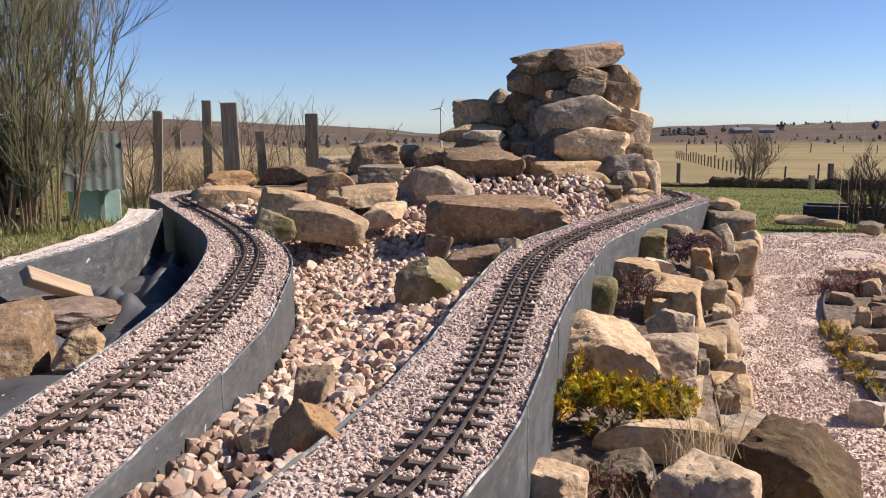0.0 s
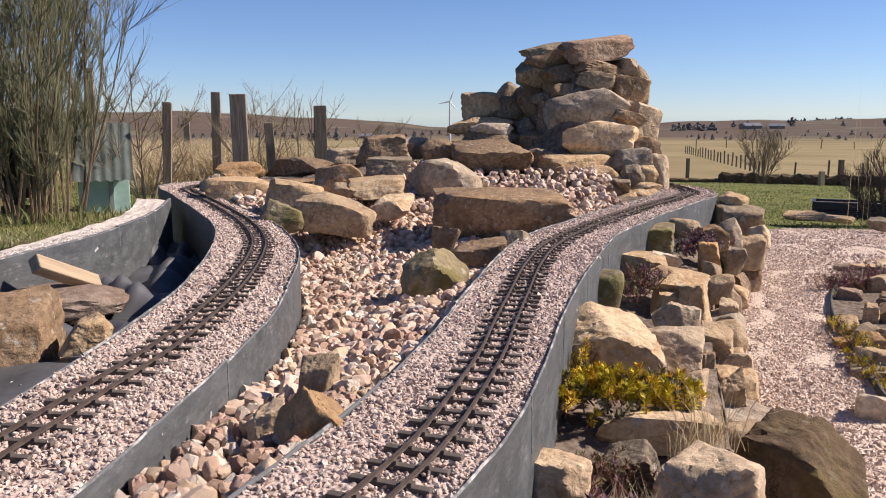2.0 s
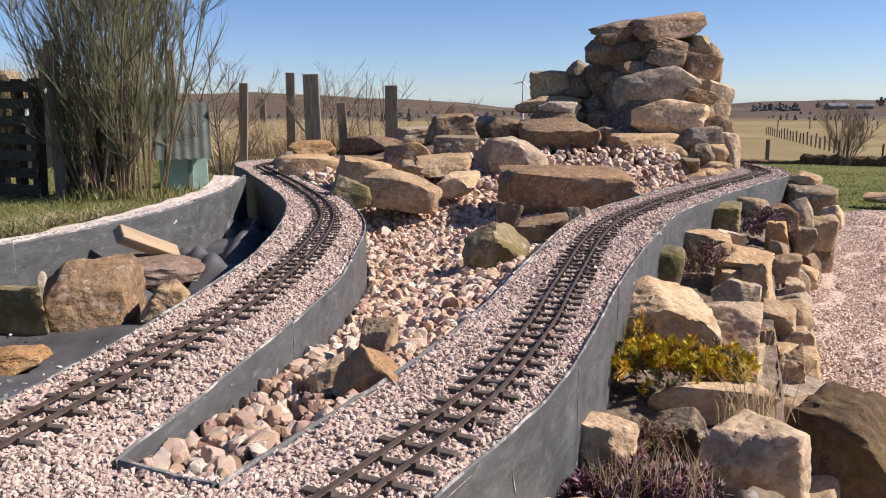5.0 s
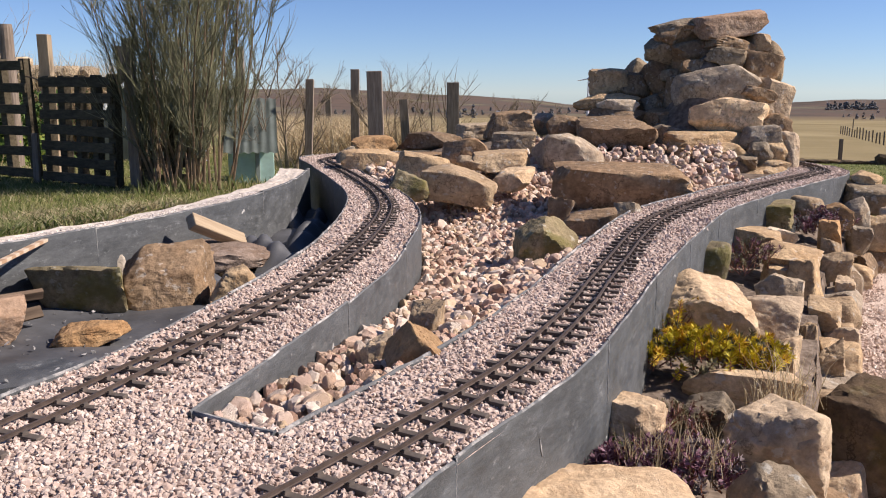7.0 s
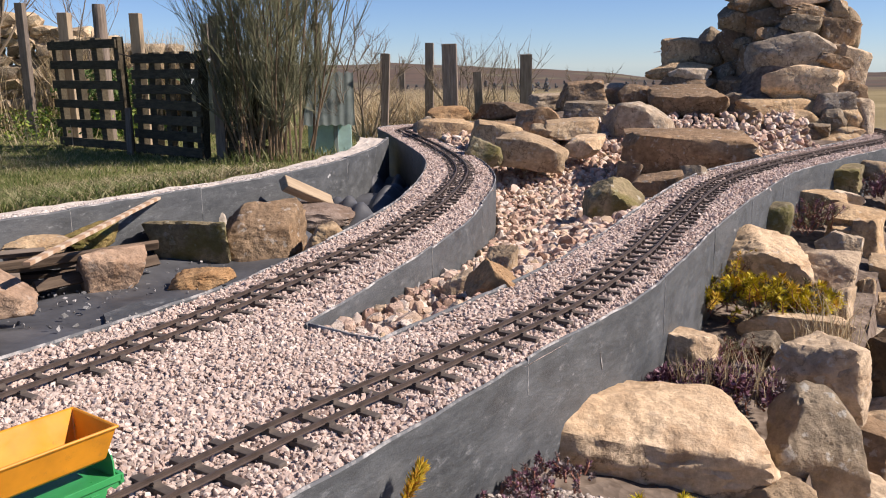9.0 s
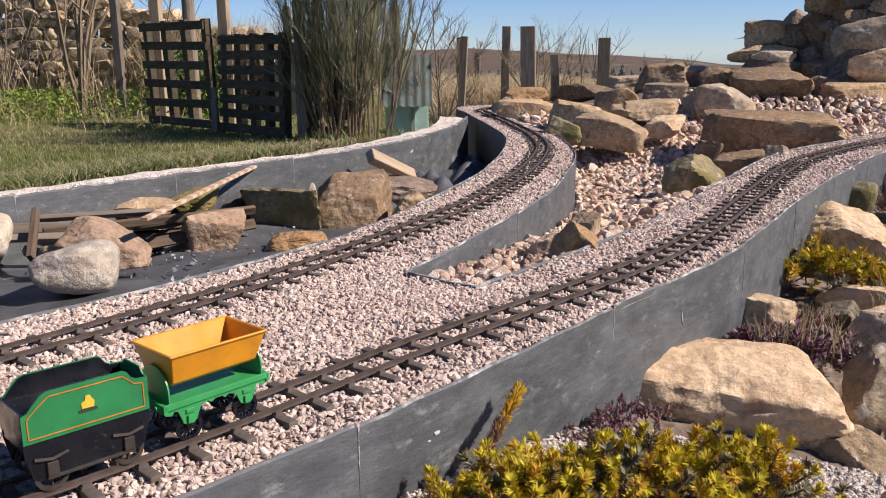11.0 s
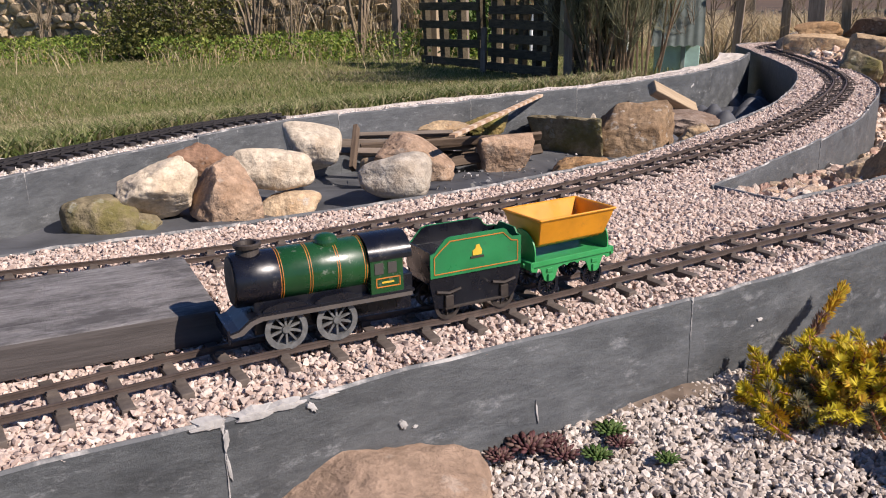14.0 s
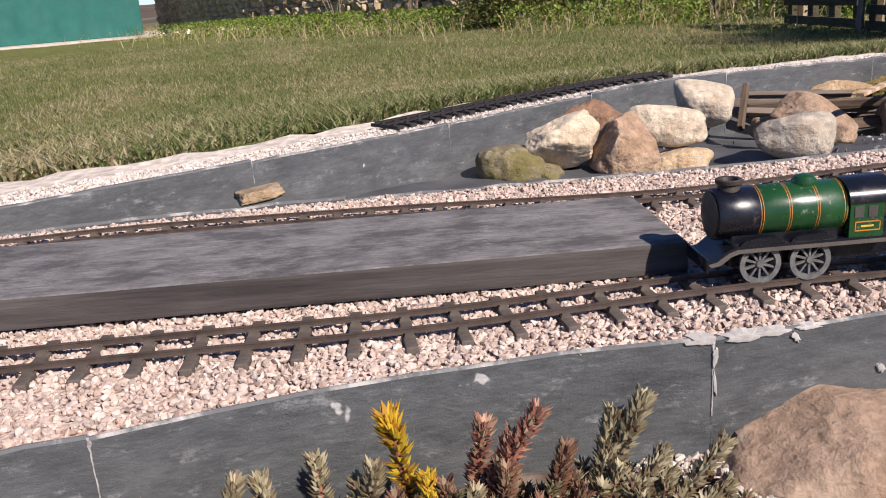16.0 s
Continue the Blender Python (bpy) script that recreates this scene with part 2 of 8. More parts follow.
def fast_mesh(name, verts, tris, mat, smooth=False):
    """A mesh from arrays of corners and triangles."""
    me = bpy.data.meshes.new(name)
    me.vertices.add(len(verts))
    me.vertices.foreach_set("co", np.ascontiguousarray(verts, np.float32).ravel())
    me.loops.add(3 * len(tris))
    me.loops.foreach_set("vertex_index", np.ascontiguousarray(tris, np.int32).ravel())
    me.polygons.add(len(tris))
    me.polygons.foreach_set("loop_start", np.arange(0, 3 * len(tris), 3, dtype=np.int32))
    me.polygons.foreach_set("use_smooth", np.full(len(tris), smooth))
    me.materials.append(mat)
    me.update(calc_edges=True)
    me.validate()
    return me


def part(name, bm, mat, parent=None, label="", m=None, smooth=False):
    """Links a bmesh as one mesh object, under a thing or a part."""
    me = bpy.data.meshes.new(name)
    bmesh.ops.recalc_face_normals(bm, faces=bm.faces)
    bm.to_mesh(me)
    bm.free()
    if mat:
        me.materials.append(mat)
    if smooth:
        me.polygons.foreach_set("use_smooth", [True] * len(me.polygons))
    ob = new(name, me)
    if parent:
        ob.parent = parent
    if m is not None:
        ob.matrix_basis = m
    if label:
        ob["label"] = label
    return ob


def put(name, me, parent=None, m=None):
    ob = new(name, me)
    if parent:
        ob.parent = parent
    if m is not None:
        ob.matrix_basis = m
    return ob


def box(sx, sy, sz, m=None, bevel=0.0, bm=None):
    """A bevelled box centred on its base."""
    bm2 = bmesh.new()
    bmesh.ops.create_cube(bm2, size=1.0, matrix=Matrix.Translation((0, 0, sz / 2)) @ Matrix.Diagonal((sx, sy, sz, 1)))
    if bevel:
        bmesh.ops.bevel(bm2, geom=bm2.edges[:], offset=bevel, segments=2, affect="EDGES", profile=0.6)
    if m is not None:
        bm2.transform(m)
    return merged(bm, bm2)


def merged(bm, other):
    if bm is None:
        return other
    me = bpy.data.meshes.new("tmp")
    other.to_mesh(me)
    other.free()
    bm.from_mesh(me)
    bpy.data.meshes.remove(me)
    return bm


def tube(points, radii, sides=6, bm=None, cap=True):
    """A round tapered bar along points."""
    bm = bm or bmesh.new()
    pts = [Vector(p) for p in points]
    if not hasattr(radii, "__len__"):
        radii = [radii] * len(pts)
    rings, side = [], None
    for i, p in enumerate(pts):
        d = (pts[min(i + 1, len(pts) - 1)] - pts[max(i - 1, 0)]).normalized()
        side = d.orthogonal().normalized() if side is None else (side - d * side.dot(d)).normalized()
        up = d.cross(side)
        rings.append([bm.verts.new(p + radii[i] * (math.cos(a) * side + math.sin(a) * up)) for a in [2 * math.pi * k / sides for k in range(sides)]])
    for a, b in zip(rings, rings[1:]):
        for k in range(sides):
            bm.faces.new((a[k], a[(k + 1) % sides], b[(k + 1) % sides], b[k]))
    if cap:
        bm.faces.new(rings[0][::-1])
        bm.faces.new(rings[-1])
    return bm


def lathe(profile, sides=24, m=None, bm=None):
    """A turned shape about z from (radius, height) pairs."""
    bm2 = bmesh.new()
    rings = []
    for r, z in profile:
        rings.append([bm2.verts.new((r * math.cos(a), r * math.sin(a), z)) for a in [2 * math.pi * k / sides for k in range(sides)]])
    for a, b in zip(rings, rings[1:]):
        for k in range(sides):
            bm2.faces.new((a[k], a[(k + 1) % sides], b[(k + 1) % sides], b[k]))
    bm2.faces.new(rings[0][::-1])
    bm2.faces.new(rings[-1])
    if m is not None:
        bm2.transform(m)
    return merged(bm, bm2)


def sphere_data(level):
    bm = bmesh.new()
    bmesh.ops.create_icosphere(bm, subdivisions=level, radius=1.0)
    v = np.array([tuple(x.co) for x in bm.verts])
    f = np.array([[y.index for y in x.verts] for x in bm.faces])
    bm.free()
    return v / np.linalg.norm(v, axis=1)[:, None], f


SPHERES = {k: sphere_data(k) for k in (1, 2, 3, 4, 5)}
# two plain chips: a split block (0) and a sharp one (-1)
CORNERS = np.array([(x, y, z) for x in (-1, 1) for y in (-1, 1) for z in (-1, 1)]) / 3**0.5
SPHERES[0] = (CORNERS, np.array([(0, 1, 3), (0, 3, 2), (4, 6, 7), (4, 7, 5), (0, 4, 5), (0, 5, 1), (2, 3, 7), (2, 7, 6), (0, 2, 6), (0, 6, 4), (1, 5, 7), (1, 7, 3)]))
SPHERES[-1] = (np.array([(1, 0, 0), (-1, 0, 0), (0, 1, 0), (0, -1, 0), (0, 0, 1), (0, 0, -1.0)]), np.array([(0, 2, 4), (2, 1, 4), (1, 3, 4), (3, 0, 4), (2, 0, 5), (1, 2, 5), (3, 1, 5), (0, 3, 5)]))


def lumps(v, seed, freq, octaves=3):
    """Cheap smooth noise on points, about -1 to 1."""
    rng = np.random.RandomState(seed)
    out, amp = np.zeros(len(v)), 1.0
    for _ in range(octaves):
        k = rng.normal(size=(6, 3)) * freq
        out += amp * np.sin(v @ k.T + rng.uniform(0, 6.28, 6)).mean(1) * 1.6
        freq, amp = freq * 2.1, amp * 0.5
    return out


def rock_shape(seed, shape, level=5, cuts=()):
    """A broken boulder inside the unit box: shape 0 blocky, 1 wedge, 2 rounded, 3 squared, 4 worn, 5 slab with broken ends; cuts are further facets."""
    rng = np.random.RandomState(seed)
    d, f = SPHERES[level]
    n = [(1, 0, 0), (-1, 0, 0), (0, 1, 0), (0, -1, 0), (0, 0, 1), (0, 0, -1)]
    n = [np.array(q) + rng.normal(0, 0.13 if shape == 3 else 0.20, 3) for q in n]
    h = [0.5 + rng.uniform(-0.07, 0.04) for _ in n]
    for _ in range(5 if shape == 3 else 9):
        q = rng.normal(size=3)
        q /= np.linalg.norm(q)
        n.append(q)
        h.append(rng.uniform(0.56, 0.72) if shape == 3 else rng.uniform(0.47, 0.63))
    if shape == 4:
        n.append(np.array((0.75, -0.35, 0.55)))
        h.append(0.33)
    if shape == 1:
        n.append(np.array((0.55, -0.2, 0.8)))
        h.append(0.34)
    if shape == 5:
        for sx in (-1, 1):
            for sz in (-1, 1):
                q = radians(rng.uniform(20, 62))
                n.append(np.array((sx * math.cos(q), rng.normal(0, 0.25), sz * math.sin(q))))
                h.append(rng.uniform(0.47, 0.60))
    for x, y, z, far in cuts:
        n.append(np.array((x, y, z)))
        h.append(far)
    n = np.array(n)
    n /= np.linalg.norm(n, axis=1)[:, None]
    sup = np.maximum(d @ n.T, 1e-3) / np.array(h)
    p = {2: 5.5, 4: 16.0}.get(shape, 48.0)
    r = (sup**p).sum(1) ** (-1 / p)
    ridge = np.abs(lumps(d, seed + 4, 4.0, 3))
    r *= 1 + ({2: 0.075, 4: 0.035}[shape] if shape in (2, 4) else 0.055) * lumps(d, seed + 1, 2.2, 4) + (0.004 if shape in (2, 4) else 0.016) * lumps(d, seed + 2, 13.0, 3) - (0.0 if shape in (2, 4) else 0.05) * np.clip(0.16 - ridge, 0, 1) / 0.16
    v = d * r[:, None]
    # worn layers: shallow steps round the flanks
    lay = np.sin(v[:, 2] * rng.uniform(18, 30) + 2 * lumps(d, seed + 3, 1.5, 2))
    v[:, :2] *= (1 + (0.0 if shape in (2, 4) else 0.006) * lay)[:, None]
    lo, hi = v.min(0), v.max(0)
    return (v - (lo + hi) / 2) / (hi - lo), f


ROCK_WORDS = {
    "tan": "tan sandstone boulder with rough broken faces", "brown": "brown sandstone block with weathered faces",
    "grey": "grey-brown weathered sandstone boulder with lichen", "green": "grey boulder with greenish moss and lichen",
    "moss": "rough stone covered in brown-green moss", "pale": "pale buff sandstone slab with orange stains",
    "sand": "rosy sandstone boulder with fine grain", "pink": "pinkish brown angular boulder", "white": "smooth whitish rounded boulder",
    "orange": "flat orange-brown sandstone piece", "dark": "mossy boulder with shade put into its dark brown colour",
    "rock": "grey-buff angular boulder with white lichen", "buff": "buff sandstone boulder with golden stains", "brick": "russet brown angular stone among cobbles",
}


def rock(name, place, size, rz, seed, style, shape=0, turn=0, cuts=()):
    level = 5 if name == "boulder" and place[1] < 1.9 else 4
    v, f = rock_shape(seed, shape, level, cuts)
    me = fast_mesh(name, v * np.array(size), f, STONE[style], True)
    me.set_sharp_from_angle(angle=radians(38))
    rng = random.Random(seed)
    m = pose(*place, rng.uniform(-5, 5), rng.uniform(-3, 3) + turn, rz + rng.uniform(-8, 8))
    return tagged(put(name, me, None, m), ROCK_WORDS[style], "stone")


def scatter_stones(rng, places, sizes, level=1, flat=0.7):
    """Arrays for many small chips, each its own island."""
    d, f = SPHERES[level]
    n = len(places)
    kinds = []
    for k in range(24):
        r = np.random.RandomState(k + 5)
        q = r.normal(size=(9, 3))
        q /= np.linalg.norm(q, axis=1)[:, None]
        sup = np.maximum(d @ q.T, 1e-3) / r.uniform(0.55, 0.95, 9)
        kinds.append(d * np.minimum((sup**(9 if level < 2 else 22)).sum(1) ** (-1 / (9 if level < 2 else 22)), 1.25)[:, None] * (1 + (r.uniform(-0.42, 0.42, (len(d), 3)) if level < 1 else r.uniform(-0.22, 0.22, (len(d), 3)) if level < 2 else 0)))
    kinds = np.array(kinds)[rng.randint(0, 24, n)]
    ax = rng.normal(size=(n, 3))
    ax /= np.linalg.norm(ax, axis=1)[:, None]
    an = rng.uniform(0, 6.28, n)
    K = np.zeros((n, 3, 3))
    K[:, 0, 1], K[:, 0, 2], K[:, 1, 0], K[:, 1, 2], K[:, 2, 0], K[:, 2, 1] = -ax[:, 2], ax[:, 1], ax[:, 2], -ax[:, 0], -ax[:, 1], ax[:, 0]
    R = np.eye(3) + np.sin(an)[:, None, None] * K + (1 - np.cos(an))[:, None, None] * (K @ K)
    s = np.array(sizes)[:, None] * rng.uniform(0.65, 1.35, (n, 3))
    s[:, 2] *= flat
    v = np.einsum("nij,nkj->nki", R, kinds * s[:, None, :]) + np.array(places)[:, None, :]
    t = f[None] + (np.arange(n) * len(d))[:, None, None]
    return v.reshape(-1, 3), t.reshape(-1, 3)

# ---------------------------------------------------------------- plan of the railway
R_TRACK = [(-0.89, -0.90), (-0.75, -0.557), (-0.614, -0.279), (-0.521, -0.04), (-0.44, 0.12), (-0.375, 0.28), (-0.32, 0.43), (-0.245, 0.61), (-0.185, 0.76), (-0.14, 0.88), (-0.108, 1.0), (-0.062, 1.22), (-0.035, 1.4), (0.0, 1.62), (0.048, 1.915), (0.112, 2.2), (0.212, 2.475), (0.355, 2.78), (0.525, 3.1), (0.725, 3.45), (0.85, 3.69), (0.87, 3.93), (0.80, 4.15), (0.5, 4.5), (0.1, 4.7)]
L_TRACK = [(-1.21, -0.75), (-1.115, -0.53), (-1.06, -0.39), (-0.92, -0.14), (-0.755, 0.12), (-0.672, 0.341), (-0.60, 0.6), (-0.568, 0.83), (-0.543, 1.09), (-0.53, 1.3), (-0.54, 1.58), (-0.562, 1.82), (-0.60, 2.08), (-0.655, 2.33), (-0.77, 2.66), (-0.945, 3.05), (-1.145, 3.46), (-1.325, 3.81), (-1.38, 4.0), (-1.34, 4.2), (-1.15, 4.42), (-0.9, 4.55)]
R_OUT = [(-0.70, -0.95), (-0.60, -0.56), (-0.57, -0.42), (-0.519, -0.26), (-0.45, -0.11), (-0.40, 0.02), (-0.304, 0.235), (-0.216, 0.475), (-0.146, 0.68), (-0.06, 0.9), (0.0, 1.13), (0.075, 1.5), (0.18, 1.93), (0.31, 2.38), (0.43, 2.64), (0.54, 2.87), (0.7, 3.16), (0.93, 3.58), (0.985, 3.85), (0.93, 4.12), (0.7, 4.42), (0.2, 4.8)]
R_IN = [(-0.338, 0.678), (-0.296, 0.81), (-0.233, 1.0), (-0.16, 1.31), (-0.10, 1.65), (-0.02, 2.08), (0.07, 2.43), (0.18, 2.66), (0.35, 3.0), (0.6, 3.45), (0.74, 3.78), (0.76, 4.0), (0.65, 4.2), (0.42, 4.4), (0.1, 4.6)]
L_IN = [(-0.445, 0.715), (-0.435, 0.86), (-0.425, 1.1), (-0.42, 1.35), (-0.43, 1.58), (-0.50, 2.11), (-0.63, 2.54), (-0.77, 2.86), (-0.93, 3.18), (-1.12, 3.6), (-1.25, 3.95), (-1.2, 4.2), (-0.9, 4.45)]
L_OUT = [(-1.33, -0.80), (-1.196, -0.526), (-1.07, -0.21), (-0.94, 0.06), (-0.83, 0.28), (-0.71, 0.58), (-0.648, 0.85), (-0.635, 1.15), (-0.637, 1.4), (-0.665, 1.75), (-0.765, 2.28), (-0.88, 2.66), (-1.08, 3.1), (-1.32, 3.6), (-1.53, 4.0), (-1.56, 4.2), (-1.45, 4.45), (-0.9, 4.75)]
REAR_FRONT = [(-1.335, -0.80), (-1.335, -0.516), (-1.36, -0.29), (-1.40, 0.10), (-1.46, 0.45), (-1.50, 0.84), (-1.44, 1.17), (-1.35, 1.44), (-1.265, 1.74), (-1.185, 2.08), (-1.145, 2.4), (-1.145, 2.68), (-1.18, 3.0), (-1.28, 3.45)]
REAR_BACK = [(-1.62, -0.80), (-1.58, -0.5), (-1.55, -0.14), (-1.60, 0.2), (-1.66, 0.5), (-1.64, 0.85), (-1.54, 1.18), (-1.42, 1.6), (-1.32, 1.9), (-1.26, 2.3), (-1.26, 2.75), (-1.31, 3.1), (-1.44, 3.5)]
STONE_EDGE = [(-0.30, -0.95), (-0.22, -0.55), (-0.16, -0.2), (-0.06, 0.15), (0.06, 0.55), (0.2, 0.95), (0.33, 1.4), (0.46, 1.95), (0.60, 2.5), (0.80, 3.05), (1.02, 3.5), (1.10, 3.9)]
PATH_LEFT = [(0.02, -0.9), (0.12, 0.0), (0.18, 0.6), (0.28, 1.2), (0.42, 1.8), (0.58, 2.3), (0.77, 2.9), (1.0, 3.5), (1.3, 4.2), (1.6, 5.0), (2.0, 5.45), (2.8, 5.5), (4.2, 5.3)]
PATH_RIGHT = [(0.9, -0.9), (0.8, 0.0), (0.76, 0.7), (0.74, 1.3), (0.80, 1.8), (0.95, 2.4), (1.12, 2.95), (1.35, 3.4), (1.7, 3.75), (2.2, 3.95), (2.8, 4.05), (3.4, 4.1), (4.2, 4.1)]

GROUND = -0.345


def ground_height(x, y):
    """Level garden, fields that fall away, then low hills."""
    r = np.hypot(x + 0.3, y - 1.5)
    a = np.arctan2(y - 1.5, x + 0.3)
    east = np.interp(r, [0, 3.6, 16, 22, 33, 55, 250, 320], [GROUND, GROUND, -1.0, -1.45, -2.3, -3.5, -7.4, -8.2])
    west = np.interp(r, [0, 2.0, 16, 30, 60, 250, 320], [GROUND, GROUND, -0.42, -0.75, -1.9, -6.6, -7.0])
    k = np.interp(a, [-3.15, -1.2, -0.4, 1.45, 2.3, 3.15], [0, 0, 1, 1, 0, 0])
    z = k * east + (1 - k) * west
    ridge = np.radians(np.interp(a, [-3.15, 0, 0.9, 1.1, 1.2, 1.32, 1.45, 1.60, 1.70, 1.78, 1.9, 2.4, 3.15], [-0.4, -0.3, -0.15, -0.22, -0.40, -0.47, -0.7, -0.80, -0.28, 0.0, 0.30, 0.3, -0.2]) + 0.04 * np.sin(31 * a) + 0.03 * np.sin(77 * a))
    u = np.clip((r - 320) / 430, 0, 1)
    z = z * (1 - u) + (0.33 + 750 * np.tan(ridge)) * u - 0.03 * np.clip(r - 760, 0, 3000)
    z = z + 0.010 * np.sin(3.1 * x + 1) * np.cos(2.7 * y) * np.clip(r - 1.5, 0, 1)
    return z


def ground_material():
    m = Nodes("grass_and_fields")
    sep = m.t.nodes.new("ShaderNodeVectorMath")
    sep.operation = "LENGTH"
    m.put(sep.inputs[0], m.co)
    r = sep.outputs["Value"]
    n1, n2 = m.noise(3.0, 6, 0.65), m.noise(140.0, 4, 0.6)
    lawn = m.ramp(n1, (0.3, (0.085, 0.105, 0.03)), (0.5, (0.14, 0.15, 0.05)), (0.72, (0.21, 0.19, 0.085)))
    lawn = m.mix(1.0, lawn, m.ramp(n2, (0.3, (0.6, 0.6, 0.6)), (0.7, (1.3, 1.3, 1.3))), "MULTIPLY")
    field = m.ramp(m.noise(0.05, 5, 0.6), (0.35, (0.195, 0.155, 0.08)), (0.65, (0.29, 0.235, 0.13)))
    hill = m.ramp(m.noise(0.011, 6, 0.65), (0.35, (0.065, 0.060, 0.050)), (0.45, (0.125, 0.088, 0.068)), (0.55, (0.10, 0.082, 0.066)), (0.62, (0.17, 0.15, 0.095)), (0.70, (0.085, 0.088, 0.06)))
    far = m.ramp(m.mathop("MULTIPLY", r, 1 / 400), (0.0, (0, 0, 0)), (0.62, (0, 0, 0)), (0.86, (1, 1, 1)))
    near = m.ramp(m.mathop("MULTIPLY", r, 1 / 60), (0.0, (0, 0, 0)), (0.50, (0, 0, 0)), (0.58, (1, 1, 1)))
    c = m.mix(near, lawn, field)
    c = m.mix(far, c, hill)
    return m.done(c, 1.0, n2, 0.01, 0.6, spec=0.05)


def build_ground():
    radii = np.r_[0, np.linspace(0.3, 6, 34), np.geomspace(6.4, 3600, 62)]
    turns = 288
    v, f = [], []
    for i, r in enumerate(radii):
        for k in range(turns):
            a = 2 * math.pi * k / turns
            v.append((-0.3 + r * math.cos(a), 1.5 + r * math.sin(a)))
    v = np.array(v)
    v = np.c_[v, ground_height(v[:, 0], v[:, 1])]
    for i in range(len(radii) - 1):
        for k in range(turns):
            a, b = i * turns + k, i * turns + (k + 1) % turns
            if i == 0:
                f.append((a, a + turns, b + turns))
            else:
                f.append((a, a + turns, b + turns, b))
    ob = new("ground", mesh_of("ground", v, f, ground_material(), True))
    tagged(ob, "short green lawn running out to straw-coloured fields and low brown hills", "ground", kind="structure")


build_ground()


def rear_edge(y):
    return np.interp(y, [p[1] for p in REAR_BACK], [p[0] for p in REAR_BACK])


def lawn_height(x, y):
    """The lawn, banked up to the back of the rear wall."""
    d = rear_edge(y) - x
    bank = np.interp(d, [0.0, 0.2, 4.2], [-0.012, -0.03, -0.44]) - 0.5 * np.clip((y - 2.3) / 1.2, 0, 1) - 0.5 * np.clip((d - 4.0), 0, 1)
    return np.maximum(ground_height(x, y), bank)


def build_bank():
    v, f = [], []
    ys, ds = np.linspace(-1.6, 3.5, 60), np.r_[0.0, np.geomspace(0.05, 4.4, 30)]
    for y in ys:
        for d in ds:
            x = float(rear_edge(y)) - 0.012 - d
            z = float(lawn_height(np.array(x), np.array(y)))
            v.append((x, y, z + 0.004 + 0.006 * math.sin(9 * x + 3) * math.cos(7 * y)))
    n = len(ds)
    for i in range(len(ys) - 1):
        for k in range(n - 1):
            a = i * n + k
            f.append((a, a + n, a + n + 1, a + 1))
    ob = new("lawn_bank", mesh_of("lawn_bank", v, f, bpy.data.materials["grass_and_fields"], True))
    tagged(ob, "grassy lawn bank rising to the rear of the railway", "lawn", kind="structure")


build_bank()


def ribbon(name, left, right, zl, zr, mat, cols=6, parent=None, rough=0.0, seed=0, inset=0.0):
    """A sheet between two plan lines; heights may be numbers or functions of y."""
    n = 90
    a, b = smooth_line(left, 0.01), smooth_line(right, 0.01)
    a, b = [p[np.linspace(0, len(p) - 1, n).round().astype(int)] for p in (a, b)]
    rng = np.random.RandomState(seed)
    v, f = [], []
    for i in range(n):
        for k in range(cols + 1):
            u = inset + (1 - 2 * inset) * k / cols
            x, y = a[i] * (1 - u) + b[i] * u
            z0 = zl(y) if callable(zl) else zl
            z1 = zr(y) if callable(zr) else zr
            v.append((x, y, z0 * (1 - u) + z1 * u + rng.normal(0, rough)))
    for i in range(n - 1):
        for k in range(cols):
            q = i * (cols + 1) + k
            f.append((q, q + 1, q + cols + 2, q + cols + 1))
    return put(name, mesh_of(name, v, f, mat, True), parent)


def cut(line, y0, y1):
    """The part of a plan line between two values of y."""
    p = smooth_line(line, 0.01)
    return p[(p[:, 1] >= y0) & (p[:, 1] <= y1)][::4]


path = ribbon("path", PATH_LEFT, [(x + 0.035, y) for x, y in PATH_RIGHT], GROUND + 0.012, GROUND + 0.012, PATH_BED, 10, rough=0.004)
for vert in path.data.vertices:
    vert.co.z += float(ground_height(np.array(vert.co.x), np.array(vert.co.y))) - GROUND
tagged(path, "garden path of pale pink fine gravel", "path", kind="structure")

# ballast tops of the raised beds
Y_TIP = 0.70
beds = []
for name, left, right, z in (
    ("track_bed_junction", cut(L_OUT, -0.9, Y_TIP), cut(R_OUT, -0.95, 0.69), -0.004),
    ("track_bed_east", R_IN, cut(R_OUT, 0.68, 5.0), -0.004),
    ("track_bed_west", cut(L_OUT, 0.69, 5.0), L_IN, -0.004),
    ("track_bed_rear", REAR_BACK, REAR_FRONT, -0.002),
):
    rear = name == "track_bed_rear"
    ob = ribbon(name, left, right, z, z, MORTAR_BED if rear else BALLAST_BED, 8, rough=0.0025 if rear else 0.0012, inset=0.018)
    tagged(ob, "rear track bed of crumbling pale mortar" if rear else "raised track bed filled with pale pink granite chips", "track bed", kind="structure")
    beds.append((left, right))

filler = mesh_of("track_bed_tip", [(x, y, -0.0068) for x, y in ((-0.70, 0.60), (-0.655, 0.80), (-0.446, 0.735), (-0.39, 0.705), (-0.337, 0.69), (-0.285, 0.83), (-0.115, 0.76), (-0.19, 0.56))], [tuple(range(8))], BALLAST_BED)
tagged(new("track_bed_tip", filler), "gravel where the two track beds meet", "track bed", kind="structure")


